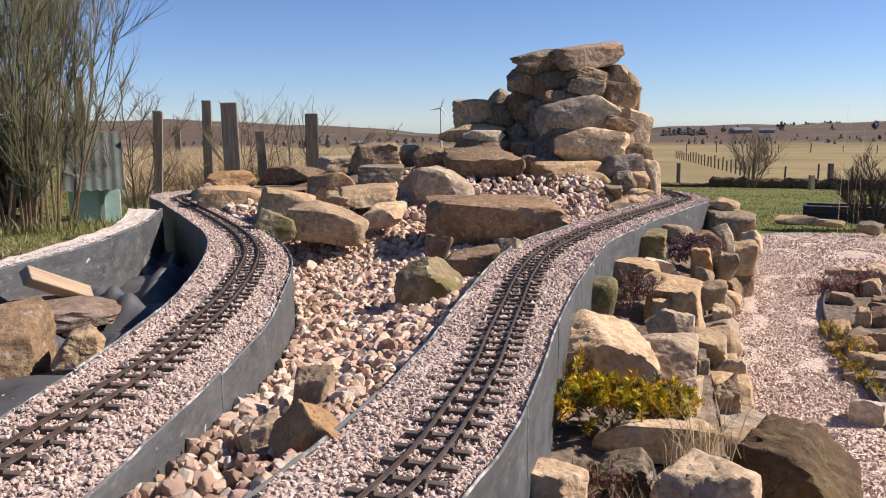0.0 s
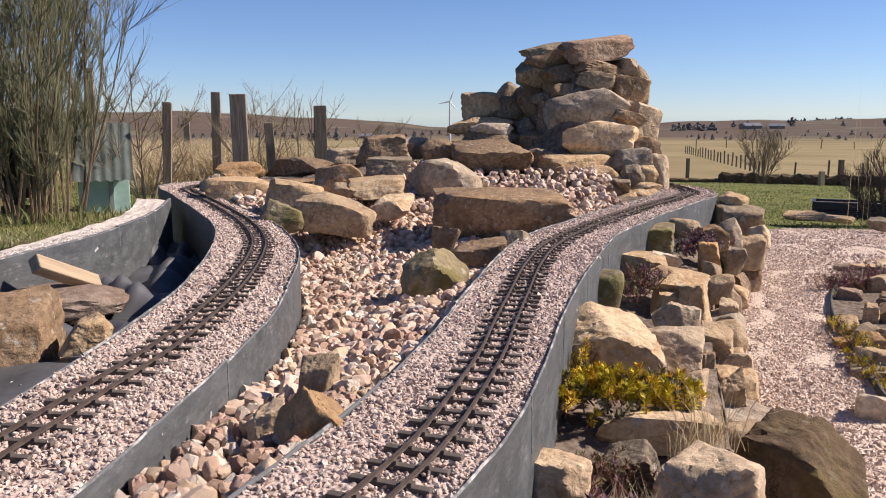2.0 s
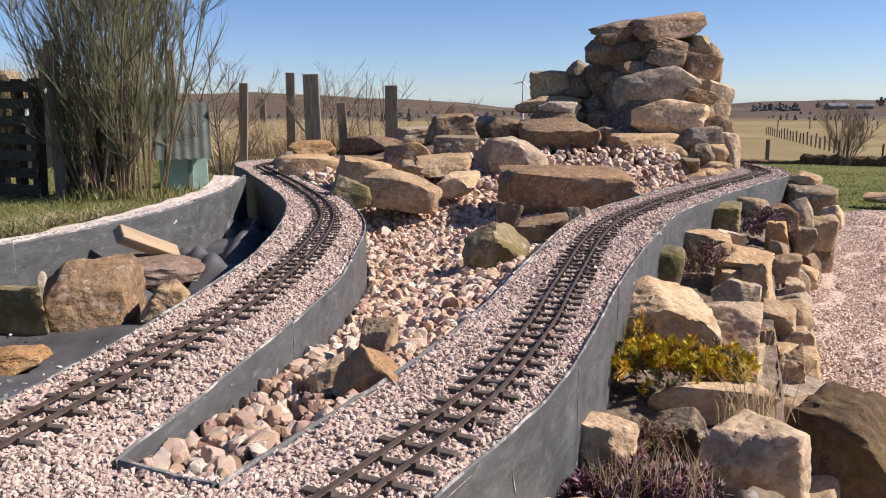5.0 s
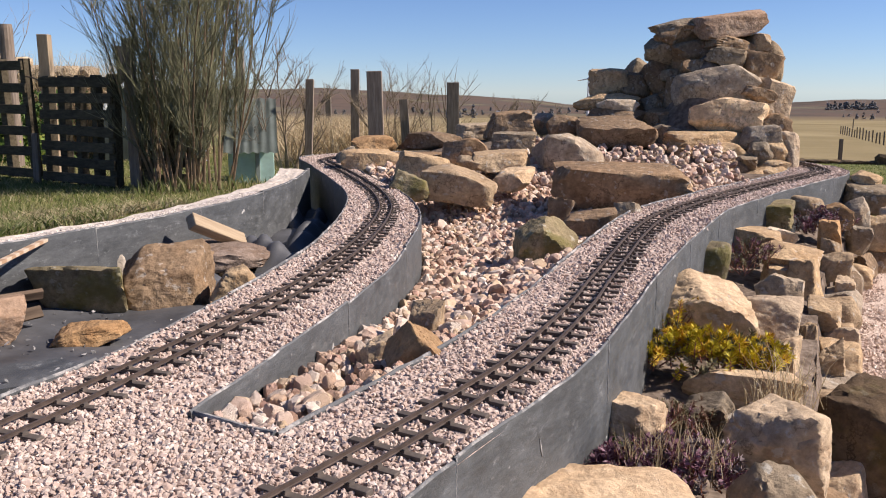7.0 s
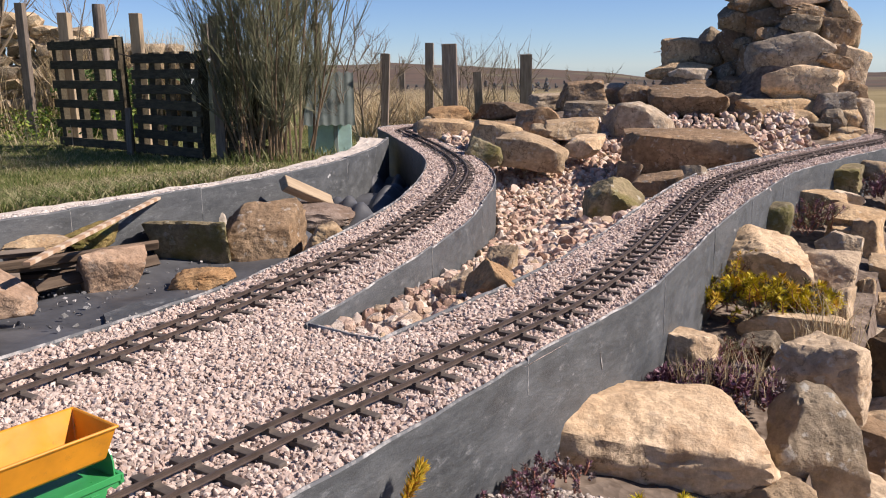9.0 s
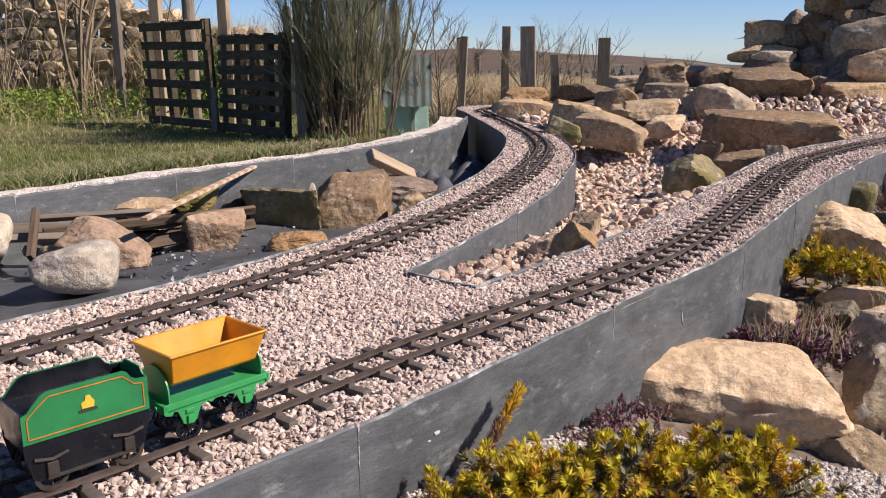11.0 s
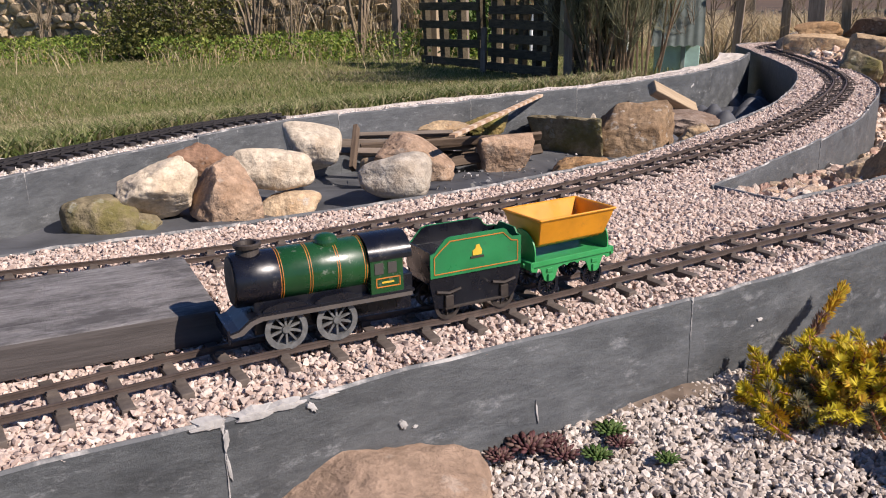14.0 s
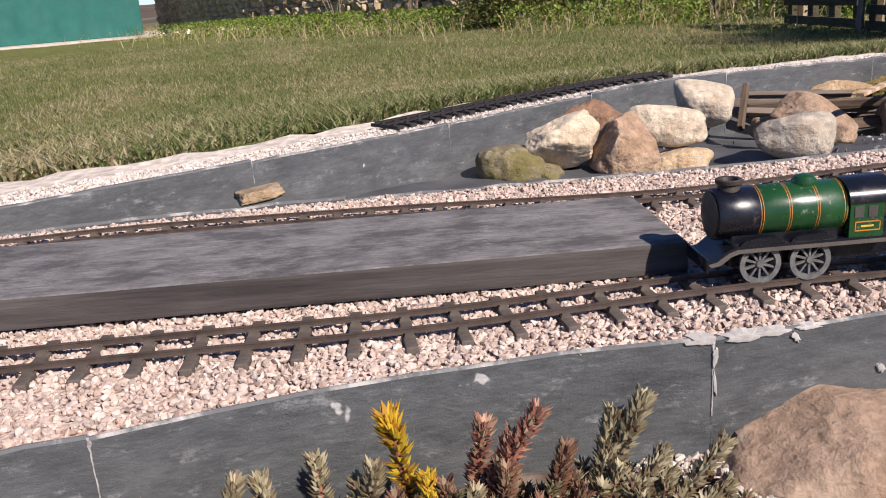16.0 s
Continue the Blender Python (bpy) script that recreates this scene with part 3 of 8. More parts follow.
def mortar_joint(c, w, out, top, holder, rng):
    """A ragged pale smear of mortar down the joint between two slabs."""
    v, f = [], []
    along = np.array([-w[1], w[0]])
    zs = np.linspace(top + 0.0006, top - rng.uniform(0.035, 0.09), 22)
    for i, z in enumerate(zs):
        a, b = [rng.uniform(0.0003, 0.0012) * (1.8 if i < 4 else 0.7) for _ in range(2)]
        d = out * rng.uniform(0.0005, 0.0010)
        for q, e in ((-a, 0.0), (-a * 0.6, d), (b * 0.6, d), (b, 0.0)):
            v.append((*(c + along * q + w * e), z))
    for i in range(21):
        for j in range(3):
            q = 4 * i + j
            f.append((q, q + 1, q + 5, q + 4))
    f.append((0, 1, 2, 3))
    put("mortar", mesh_of("mortar", v, f, MORTAR), holder)


def slate_wall(name, line, top, foot, thick, panel, start=0.0, joint=None, label="low retaining wall of upright dark grey slate slabs"):
    """Upright slabs in a row, butted end to end, each with its own height and chipped edge."""
    holder = tagged(new(name), label, "wall", kind="structure")
    p = smooth_line(line, 0.02)
    nrm = normals(p)
    s = np.r_[0, np.cumsum(np.linalg.norm(np.diff(p, axis=0), axis=1))]
    rng = np.random.RandomState(len(name))
    if joint is not None:
        start = np.interp(joint, p[:, 1], s) % panel
    at, first = 0.0, start
    while at < s[-1] - 0.05:
        end = min(first or at + panel, s[-1])
        first = 0.0
        k = np.linspace(at + 0.0001, end - 0.0001, max(4, int((end - at) / 0.03)))
        lift, lean = rng.uniform(-0.002, 0.003), rng.uniform(-0.0003, 0.0003)
        v, f = [], []
        for q in k:
            c = np.array([np.interp(q, s, p[:, 0]), np.interp(q, s, p[:, 1])])
            w = np.array([np.interp(q, s, nrm[:, 0]), np.interp(q, s, nrm[:, 1])])
            zt = top + lift + rng.normal(0, 0.0007)
            zf = foot(c[1]) if callable(foot) else foot
            for off, z in ((lean, zf), (lean, zt - 0.002), (lean + 0.0015 * np.sign(thick), zt), (thick - 0.0015 * np.sign(thick), zt), (thick, zt - 0.003), (thick, zf)):
                v.append((*(c + w * off), z))
        for i in range(len(k) - 1):
            for j in range(5):
                a = i * 6 + j
                f.append((a, a + 6, a + 7, a + 1))
        f.append((0, 1, 2, 3, 4, 5))
        e = (len(k) - 1) * 6
        f.append((e + 5, e + 4, e + 3, e + 2, e + 1, e))
        me = mesh_of("slate_slab", v, f, SLATE)
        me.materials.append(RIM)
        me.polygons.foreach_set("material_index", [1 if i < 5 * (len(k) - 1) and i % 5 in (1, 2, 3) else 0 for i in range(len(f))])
        put("slate_slab", me, holder)
        if at > 0.02:
            mortar_joint(np.array([np.interp(at, s, p[:, 0]), np.interp(at, s, p[:, 1])]), np.array([np.interp(at, s, nrm[:, 0]), np.interp(at, s, nrm[:, 1])]), -np.sign(thick), top, holder, rng)
        at = end
    return holder


def mortar_dab(holder, line, y, z, wide, tall, seed, lean=0.0, deep=0.0012):
    """A ragged dab of mortar left on the outer face of a slab."""
    rng = np.random.RandomState(seed)
    p = smooth_line(line, 0.01)
    i = int(abs(p[:, 1] - y).argmin())
    c, w = p[i], normals(p)[i]
    along = np.array([-w[1], w[0]])
    v, f, n = [], [], 16
    for ring, d in ((1.0, -0.005), (0.8, 0.8 * deep), (0.35, deep)):
        for k in range(n):
            a, r = 2 * math.pi * k / n, ring * rng.uniform(0.6, 1.25)
            u, h = math.cos(a) * r * wide, math.sin(a) * r * tall
            v.append((*(c + along * (u + lean * h) - w * (0.0004 + d)), z + h))
    for r in range(2):
        for k in range(n):
            q = (k + 1) % n
            f.append((r * n + k, r * n + q, r * n + n + q, r * n + n + k))
    f.append(tuple(range(2 * n, 3 * n)))
    put("mortar", mesh_of("mortar", v, f, SMEAR), holder)


front_wall = slate_wall("slate_wall_front", R_OUT, 0.0015, -0.36, 0.0042, 0.418, joint=-0.128)
for k, (y, z, wide, tall, lean, deep) in enumerate(((0.343, -0.0395, 0.0045, 0.0022, 0.4, 0.0012), (0.337, -0.044, 0.003, 0.0012, 0.0, 0.0006), (-0.0036, -0.041, 0.0042, 0.0052, 0.2, 0.002), (0.004, -0.046, 0.003, 0.0016, 0.0, 0.0008), (0.103, -0.064, 0.0010, 0.0135, 0.1, 0.0008), (-0.070, -0.006, 0.0035, 0.0055, 0.5, 0.0014), (-0.064, -0.0005, 0.012, 0.0024, 0.0, 0.0010), (-0.090, -0.0005, 0.018, 0.0032, 0.0, 0.0010), (-0.112, -0.001, 0.016, 0.0050, 0.0, 0.0014), (-0.138, -0.0005, 0.013, 0.0045, 0.0, 0.0012), (-0.124, -0.014, 0.0025, 0.009, 0.0, 0.0014), (-0.127, -0.034, 0.0016, 0.012, 0.1, 0.001), (0.818, -0.054, 0.0012, 0.014, 0.3, 0.0006))):
    mortar_dab(front_wall, R_OUT, y, z, wide, tall, 40 + k, lean, deep)
slate_wall("slate_wall_channel_east", R_IN, 0.001, -0.24, -0.0042, 0.45)
slate_wall("slate_wall_channel_west", L_IN, 0.001, -0.24, 0.0042, 0.48)
slate_wall("slate_wall_pond_west", L_OUT, 0.001, -0.36, -0.0042, 0.36)
slate_wall("slate_wall_rear", REAR_FRONT, 0.002, -0.36, 0.012, 0.40, 0.25)
slate_wall("slate_wall_rear_back", REAR_BACK, -0.020, -0.42, -0.010, 0.40)
slate_wall("slate_wall_tip", [(-0.440, 0.716), (-0.39, 0.697), (-0.338, 0.679)], 0.002, -0.24, -0.006, 0.2)


# ---------------------------------------------------------------- pond liner and channel
def channel_floor(y, x=None):
    """Height of the stream bed, banked up towards the east track."""
    west = float(np.interp(y, [0.6, 0.75, 1.2, 1.8, 2.5, 2.85, 3.2, 3.8, 4.5], [-0.018, -0.026, -0.072, -0.122, -0.17, -0.145, -0.045, 0.06, 0.10]))
    if x is None:
        return west
    east = float(np.interp(y, [0.6, 0.9, 1.4, 2.0, 2.6, 3.0, 3.4, 3.8, 4.5], [-0.018, -0.022, -0.03, -0.04, -0.055, -0.05, 0.0, 0.06, 0.10]))
    xw, xe = np.interp(y, [q[1] for q in L_IN[:11]], [q[0] for q in L_IN[:11]]), np.interp(y, [q[1] for q in R_IN[:11]], [q[0] for q in R_IN[:11]])
    u = min(1.0, max(0.0, (x - xw) / (xe - xw)))
    return west + (east - west) * u**1.3


channel = ribbon("channel_floor", cut(L_IN, 0.7, 3.9), cut(R_IN, 0.66, 3.6), lambda y: channel_floor(y) - 0.03, lambda y: channel_floor(y) - 0.03, SOIL, 8, rough=0.002)
for vert in channel.data.vertices:
    vert.co.z += channel_floor(vert.co.y, vert.co.x) - channel_floor(vert.co.y)
tagged(channel, "stony floor of a dry stream bed between the tracks", "stream bed", kind="structure")


def pond_floor(x, y):
    z = np.interp(y, [-0.8, 0.2, 0.8, 1.3, 2.2, 3.6], [-0.09, -0.10, -0.115, -0.165, -0.17, -0.19])
    return z + 0.008 * np.sin(9 * x + 4 * y) + 0.006 * np.sin(17 * y - 5 * x)


def build_liner():
    n, cols = 150, 26
    a, b = smooth_line(REAR_FRONT, 0.01), smooth_line(L_OUT, 0.01)
    b = b[b[:, 1] < 3.75]
    a, b = [p[np.linspace(0, len(p) - 1, n).round().astype(int)] for p in (a, b)]
    v, f = [], []
    for i in range(n):
        for k in range(cols + 1):
            u = k / cols
            x, y = a[i] * (1 - u) + b[i] * u
            z = pond_floor(x, y) + 0.012 * lumps(np.array([[x, y, 0]]), 3, 8.0, 3)[0]
            v.append((x, y, z))
    for i in range(n - 1):
        for k in range(cols):
            q = i * (cols + 1) + k
            f.append((q, q + 1, q + cols + 2, q + cols + 1))
    ob = new("pond_liner", mesh_of("pond_liner", v, f, LINER, True))
    tagged(ob, "creased black rubber pond liner, dry and dusty", "pond liner", kind="structure")


build_liner()

# planting bed along the front slates


def bed_height(y):
    return float(np.interp(y, [-0.9, -0.3, 0.3, 0.5, 0.75, 1.6, 2.4, 3.2], [-0.11, -0.095, -0.085, -0.11, -0.165, -0.17, -0.165, -0.15]))


soil = ribbon("planting_bed", cut(R_OUT, -0.9, 3.7), STONE_EDGE, bed_height, lambda y: bed_height(y) - 0.035, SOIL, 8, rough=0.003)
tagged(soil, "narrow planting bed of stony brown soil beside the slates", "planting bed", kind="structure")
bank = ribbon("planting_bank", STONE_EDGE, [(x + 0.04, y - 0.01) for x, y in STONE_EDGE], lambda y: bed_height(y) - 0.035, -0.36, SOIL, 5, rough=0.006)
tagged(bank, "earth bank behind the rough stone edging", "bank", kind="structure")

edge_bed = ribbon("border_bed", [(x + 0.03, y) for x, y in PATH_RIGHT[2:10]], [(x + 0.75, y - 0.25) for x, y in PATH_RIGHT[2:10]], -0.336, -0.330, SOIL, 6, rough=0.003)
tagged(edge_bed, "stony border on the outer side of the path", "border", kind="structure")

# thin dark edging strip between path and border
EDGING = plain_material("dark_edging_strip", (0.05, 0.045, 0.04), 0.7, 0, 0.3, 30.0)
strip = ribbon("path_edging", [(x + 0.026, y) for x, y in PATH_RIGHT[2:10]], [(x + 0.034, y) for x, y in PATH_RIGHT[2:10]], -0.312, -0.312, EDGING, 1, rough=0.001)
strip_bm = bmesh.new()
strip_bm.from_mesh(strip.data)
for face in bmesh.ops.extrude_face_region(strip_bm, geom=strip_bm.faces[:])["geom"]:
    if isinstance(face, bmesh.types.BMVert):
        face.co.z -= 0.04
strip_bm.to_mesh(strip.data)
strip_bm.free()
tagged(strip, "thin dark edging strip along the gravel path", "edging", kind="structure")

# heap that carries the rock garden and the cairn
def build_heap():
    n = 60
    v, f = [], []
    for i in range(n + 1):
        for k in range(n + 1):
            x, y = -1.25 + 2.3 * i / n, 2.75 + 2.6 * k / n
            c = 0.50 * math.exp(-(((x - 0.46) / 0.20) ** 2 + ((y - 4.28) / 0.26) ** 2))
            g = 0.20 * math.exp(-(((x + 0.25) / 0.85) ** 4 + ((y - 4.3) / 0.8) ** 4))
            edge = min(1, max(0, (y - 2.75) / 0.7))
            if x > np.interp(y, [2.7, 3.0, 3.45, 3.78, 4.0, 4.2, 4.6], [0.2, 0.34, 0.59, 0.73, 0.75, 0.64, 0.1]) or x < np.interp(y, [2.5, 2.86, 3.18, 3.6, 3.95, 4.2, 4.45], [-0.6, -0.76, -0.92, -1.11, -1.24, -1.19, -0.9]):
                edge = -2.0
            v.append((x, y, -0.16 * (1 - edge) - 0.115 + (c + g) * edge + 0.01 * math.sin(20 * x) * math.sin(23 * y)))
    for i in range(n):
        for k in range(n):
            a = i * (n + 1) + k
            f.append((a, a + n + 1, a + n + 2, a + 1))
    ob = new("heap", mesh_of("heap", v, f, SOIL, True))
    tagged(ob, "heap of dark stony earth under the rock garden", "mound", kind="structure")


build_heap()


# ---------------------------------------------------------------- track
GAUGE = 0.034
PROFILE = [(-0.0017, 0.0), (0.0017, 0.0), (0.0017, 0.0006), (0.0006, 0.0011), (0.0006, 0.0033), (0.0010, 0.0039), (0.0010, 0.0050), (-0.0010, 0.0050), (-0.0010, 0.0039), (-0.0006, 0.0033), (-0.0006, 0.0011), (-0.0017, 0.0006)]


def sleeper_mesh(mat, wide=0.0094):
    bm = box(wide, 0.083, 0.0062, bevel=0.0008)
    for s in (-1, 1):
        bm = box(0.0075, 0.0125, 0.0022, Matrix.Translation((0, s * GAUGE / 2, 0.006)), 0, bm)
        for q in (-1, 1):
            bm = box(0.0062, 0.0026, 0.0036, Matrix.Translation((0, s * GAUGE / 2 + q * 0.0047, 0.006)), 0, bm)
    me = bpy.data.meshes.new("sleeper")
    bm.to_mesh(me)
    bm.free()
    me.materials.append(mat)
    return me


SLEEPER_MESH = sleeper_mesh(SLEEPER)
TAR = plain_material("black_plastic_track", (0.022, 0.019, 0.019), 0.7, 0, 0.4, 80)
TAR_MESH = sleeper_mesh(TAR, 0.0150)


def track(line, y0, y1, z, pitch, label, rail=RAIL, sleeper=SLEEPER_MESH):
    p = smooth_line(line, 0.01)
    p = p[(p[:, 1] >= y0) & (p[:, 1] <= y1)] if y1 < 3.9 else p[p[:, 1] >= y0]
    thing = tagged(new("railway_track"), label, "track", "model railway")
    nrm = normals(p)
    for side in (-1, 1):
        c = p + nrm * side * GAUGE / 2
        v, f, m = [], [], len(PROFILE)
        for q, w in zip(c, nrm):
            v += [(*(q + w * a), z + 0.0072 + b) for a, b in PROFILE]
        for i in range(len(c) - 1):
            for j in range(m):
                a, b = i * m + j, i * m + (j + 1) % m
                f.append((a, b, b + m, a + m))
        f += [tuple(range(m))[::-1], tuple(range((len(c) - 1) * m, len(c) * m))]
        put("rail", mesh_of("rail", v, f, rail), thing)
    s = np.r_[0, np.cumsum(np.linalg.norm(np.diff(p, axis=0), axis=1))]
    rng = random.Random(4)
    for q in np.arange(pitch / 2, s[-1], pitch):
        x, y = np.interp(q, s, p[:, 0]), np.interp(q, s, p[:, 1])
        w = Vector((np.interp(q, s, nrm[:, 0]), np.interp(q, s, nrm[:, 1])))
        a = math.degrees(math.atan2(w.y, w.x)) - 90
        put("sleeper", sleeper, thing, pose(x, y, z, 0, 0, a + rng.uniform(-2, 2)))
    return thing


track(R_TRACK, -0.85, 9, -0.0042, 0.0395, "model railway track with dark sleepers and brown rails in gravel")
track(L_TRACK, -0.72, 9, -0.0042, 0.0395, "model railway track with dark sleepers and brown rails in gravel")
track([(-1.475, 0.13), (-1.53, 0.40), (-1.575, 0.70), (-1.57, 0.93)], 0.1, 1.0, 0.002, 0.030, "short loose length of black model track on pale mortar", TAR, TAR_MESH)


# ---------------------------------------------------------------- rocks
# cairn of stacked sandstone
rock("stone", (0.323, 4.408, 0.640), (0.298, 0.177, 0.094), 20, 901, "grey", 0, -2)
rock("stone", (0.545, 4.341, 0.638), (0.337, 0.199, 0.124), 11, 902, "pink", 0, -7)
rock("stone", (0.333, 4.398, 0.591), (0.285, 0.170, 0.102), 26, 903, "brown", 5)
rock("stone", (0.240, 4.407, 0.526), (0.185, 0.170, 0.157), 9, 904, "grey", 0)
rock("stone", (0.473, 4.411, 0.510), (0.448, 0.263, 0.175), 18, 905, "brown", 0, -8)
rock("stone", (0.549, 4.303, 0.541), (0.253, 0.170, 0.084), 11, 906, "brown", 5, 6)
rock("stone", (0.670, 4.338, 0.557), (0.115, 0.170, 0.091), 22, 907, "tan", 0)
rock("stone", (0.519, 4.263, 0.481), (0.208, 0.170, 0.109), 6, 908, "grey", 0, 2)
rock("stone", (0.685, 4.259, 0.431), (0.201, 0.170, 0.159), 15, 909, "brown", 0, 8)
rock("stone", (0.750, 4.365, 0.458), (0.145, 0.170, 0.223), 9, 910, "grey", 2, 12)
rock("stone", (0.380, 4.253, 0.429), (0.189, 0.170, 0.100), 25, 911, "brown", 5, 4)
rock("stone", (0.469, 4.187, 0.344), (0.384, 0.226, 0.235), 6, 912, "rock", 0, 6)
rock("stone", (0.645, 4.159, 0.312), (0.203, 0.170, 0.090), 16, 913, "brown", 5, 14)
rock("stone", (0.524, 4.077, 0.212), (0.423, 0.249, 0.176), 11, 914, "pale", 0, -7)
rock("stone", (0.727, 4.191, 0.243), (0.218, 0.170, 0.314), 21, 915, "pale", 0)
rock("stone", (0.719, 4.076, 0.156), (0.146, 0.170, 0.153), 2, 916, "brown", 0)
rock("stone", (0.417, 3.990, 0.092), (0.399, 0.235, 0.134), 18, 917, "tan", 3, 2)
rock("stone", (0.642, 3.970, 0.127), (0.178, 0.170, 0.106), 9, 918, "rock", 0, -6)
rock("stone", (0.493, 3.896, 0.060), (0.233, 0.170, 0.093), 23, 919, "tan", 5, -6)
rock("stone", (0.636, 3.917, 0.045), (0.135, 0.170, 0.135), 3, 920, "grey", 0)
rock("stone", (0.708, 3.962, 0.067), (0.118, 0.170, 0.109), 14, 921, "tan", 0, 10)
rock("stone", (0.779, 3.979, 0.039), (0.095, 0.170, 0.231), 7, 922, "pale", 2)
rock("stone", (0.500, 3.835, -0.005), (0.322, 0.190, 0.145), 23, 923, "brown", 1)
rock("stone", (0.575, 3.830, 0.016), (0.120, 0.170, 0.075), 4, 924, "grey", 0)
rock("stone", (0.682, 3.891, 0.005), (0.146, 0.170, 0.077), 14, 925, "tan", 5)
rock("stone", (0.682, 3.826, -0.027), (0.195, 0.170, 0.077), 8, 926, "tan", 5, -3)
rock("stone", (0.576, 3.760, -0.048), (0.158, 0.170, 0.070), 22, 927, "tan", 5, -10)
rock("stone", (0.438, 3.719, -0.038), (0.190, 0.170, 0.096), 6, 928, "pale", 5, 6)
rock("stone", (0.257, 4.449, 0.401), (0.244, 0.170, 0.236), 21, 929, "brown", 0)
rock("stone", (0.292, 4.369, 0.404), (0.129, 0.170, 0.071), 15, 930, "grey", 5)
rock("stone", (0.261, 4.403, 0.231), (0.273, 0.170, 0.328), 27, 931, "brown", 0)
rock("stone", (0.326, 4.296, 0.316), (0.156, 0.170, 0.215), 8, 932, "brown", 0)
rock("stone", (0.191, 4.364, 0.250), (0.117, 0.170, 0.137), 22, 933, "grey", 0)
rock("stone", (0.312, 4.213, 0.168), (0.201, 0.170, 0.179), 14, 934, "brown", 0)
rock("stone", (0.130, 4.546, 0.390), (0.155, 0.170, 0.220), 29, 935, "grey", 0)
rock("stone", (0.103, 4.459, 0.352), (0.232, 0.170, 0.153), 11, 936, "brown", 5)
rock("boulder", (-0.019, 4.404, 0.371), (0.209, 0.180, 0.149), -1, 937, "tan", 0)
rock("boulder", (-0.000, 4.195, 0.204), (0.331, 0.220, 0.102), -1, 938, "brown", 0)
rock("boulder", (0.235, 4.268, 0.186), (0.176, 0.200, 0.132), -5, 939, "brown", 0)
rock("boulder", (-0.021, 4.315, 0.274), (0.326, 0.240, 0.089), -1, 940, "tan", 5, -3)
rock("boulder", (0.025, 4.176, 0.254), (0.209, 0.160, 0.080), -2, 941, "white", 5, 2)
rock("boulder", (0.018, 3.949, 0.133), (0.370, 0.280, 0.166), -2, 942, "brown", 0, 4, ((0.0, -1.0, -0.25, 0.42),))
rock("boulder", (0.267, 4.072, 0.100), (0.199, 0.240, 0.153), -5, 943, "grey", 5, 6)
# rock garden below the cairn
rock("boulder", (0.033, 2.948, -0.002), (0.492, 0.246, 0.171), -3, 46, "brown", 3, 0, ((0.0, -1.0, -0.30, 0.40), (0.0, 0.12, 1.0, 0.46)))
rock("boulder", (-0.506, 4.281, 0.161), (0.273, 0.218, 0.157), 6, 47, "brown", 3)
rock("boulder", (-0.369, 4.392, 0.163), (0.165, 0.132, 0.112), 4, 48, "rock", 0)
rock("boulder", (-0.186, 3.500, 0.052), (0.330, 0.264, 0.216), 2, 49, "rock", 0, 0, ((0.0, -1.0, -0.15, 0.40), (0.6, -0.1, 0.8, 0.42)))
rock("boulder", (-0.431, 3.786, 0.100), (0.212, 0.169, 0.104), 5, 50, "grey", 3)
rock("boulder", (-0.607, 3.564, 0.072), (0.218, 0.174, 0.127), 8, 51, "brown", 0)
rock("boulder", (-0.434, 3.334, 0.052), (0.245, 0.196, 0.085), 6, 52, "tan", 0)
rock("boulder", (-0.362, 3.089, 0.007), (0.163, 0.130, 0.091), 5, 53, "pale", 0)
rock("boulder", (-0.548, 2.946, -0.000), (0.298, 0.208, 0.145), 9, 54, "tan", 0, 6, ((0.6, -0.1, 0.8, 0.36), (0.0, -1.0, -0.2, 0.40)))
rock("boulder", (-0.554, 3.268, 0.049), (0.106, 0.096, 0.066), 8, 55, "grey", 0)
rock("boulder", (-1.157, 4.062, 0.071), (0.226, 0.181, 0.091), 15, 56, "orange", 0)
rock("boulder", (-0.909, 4.222, 0.081), (0.331, 0.198, 0.098), 11, 57, "brown", 0)
rock("boulder", (-1.230, 3.834, 0.027), (0.103, 0.093, 0.102), 17, 58, "rock", 0)
rock("boulder", (-1.042, 3.575, 0.004), (0.276, 0.221, 0.156), 15, 59, "tan", 3)
rock("boulder", (-0.741, 3.236, 0.018), (0.262, 0.209, 0.163), 12, 60, "tan", 3)
rock("boulder", (-0.701, 2.836, -0.005), (0.144, 0.130, 0.115), 12, 61, "green", 5, 12)
rock("boulder", (-0.705, 4.459, 0.116), (0.215, 0.151, 0.093), 8, 62, "rock", 3)
rock("boulder", (-0.224, 4.199, 0.158), (0.188, 0.150, 0.118), 2, 63, "brown", 0)
rock("boulder", (0.437, 3.408, -0.046), (0.126, 0.101, 0.063), -9, 64, "rock", 0)
rock("boulder", (-0.954, 3.804, 0.035), (0.448, 0.224, 0.031), 13, 65, "brown", 3)
rock("boulder", (0.037, 2.362, -0.020), (0.086, 0.077, 0.100), -3, 66, "grey", 0, -20)
rock("boulder", (-0.067, 2.237, -0.030), (0.146, 0.117, 0.106), -1, 67, "brown", 0)
rock("boulder", (-0.153, 2.462, -0.018), (0.080, 0.064, 0.085), 1, 68, "brown", 0)
rock("boulder", (-0.164, 2.001, -0.041), (0.174, 0.139, 0.136), 2, 69, "green", 0, 8, ((0.6, -0.2, 0.8, 0.34), (-0.6, -0.2, 0.8, 0.36)))
rock("boulder", (-0.272, 0.986, -0.020), (0.081, 0.065, 0.107), 10, 70, "orange", 0, 0, ((-0.6, -0.3, 0.7, 0.36), (0.5, 0.0, 0.8, 0.42)))
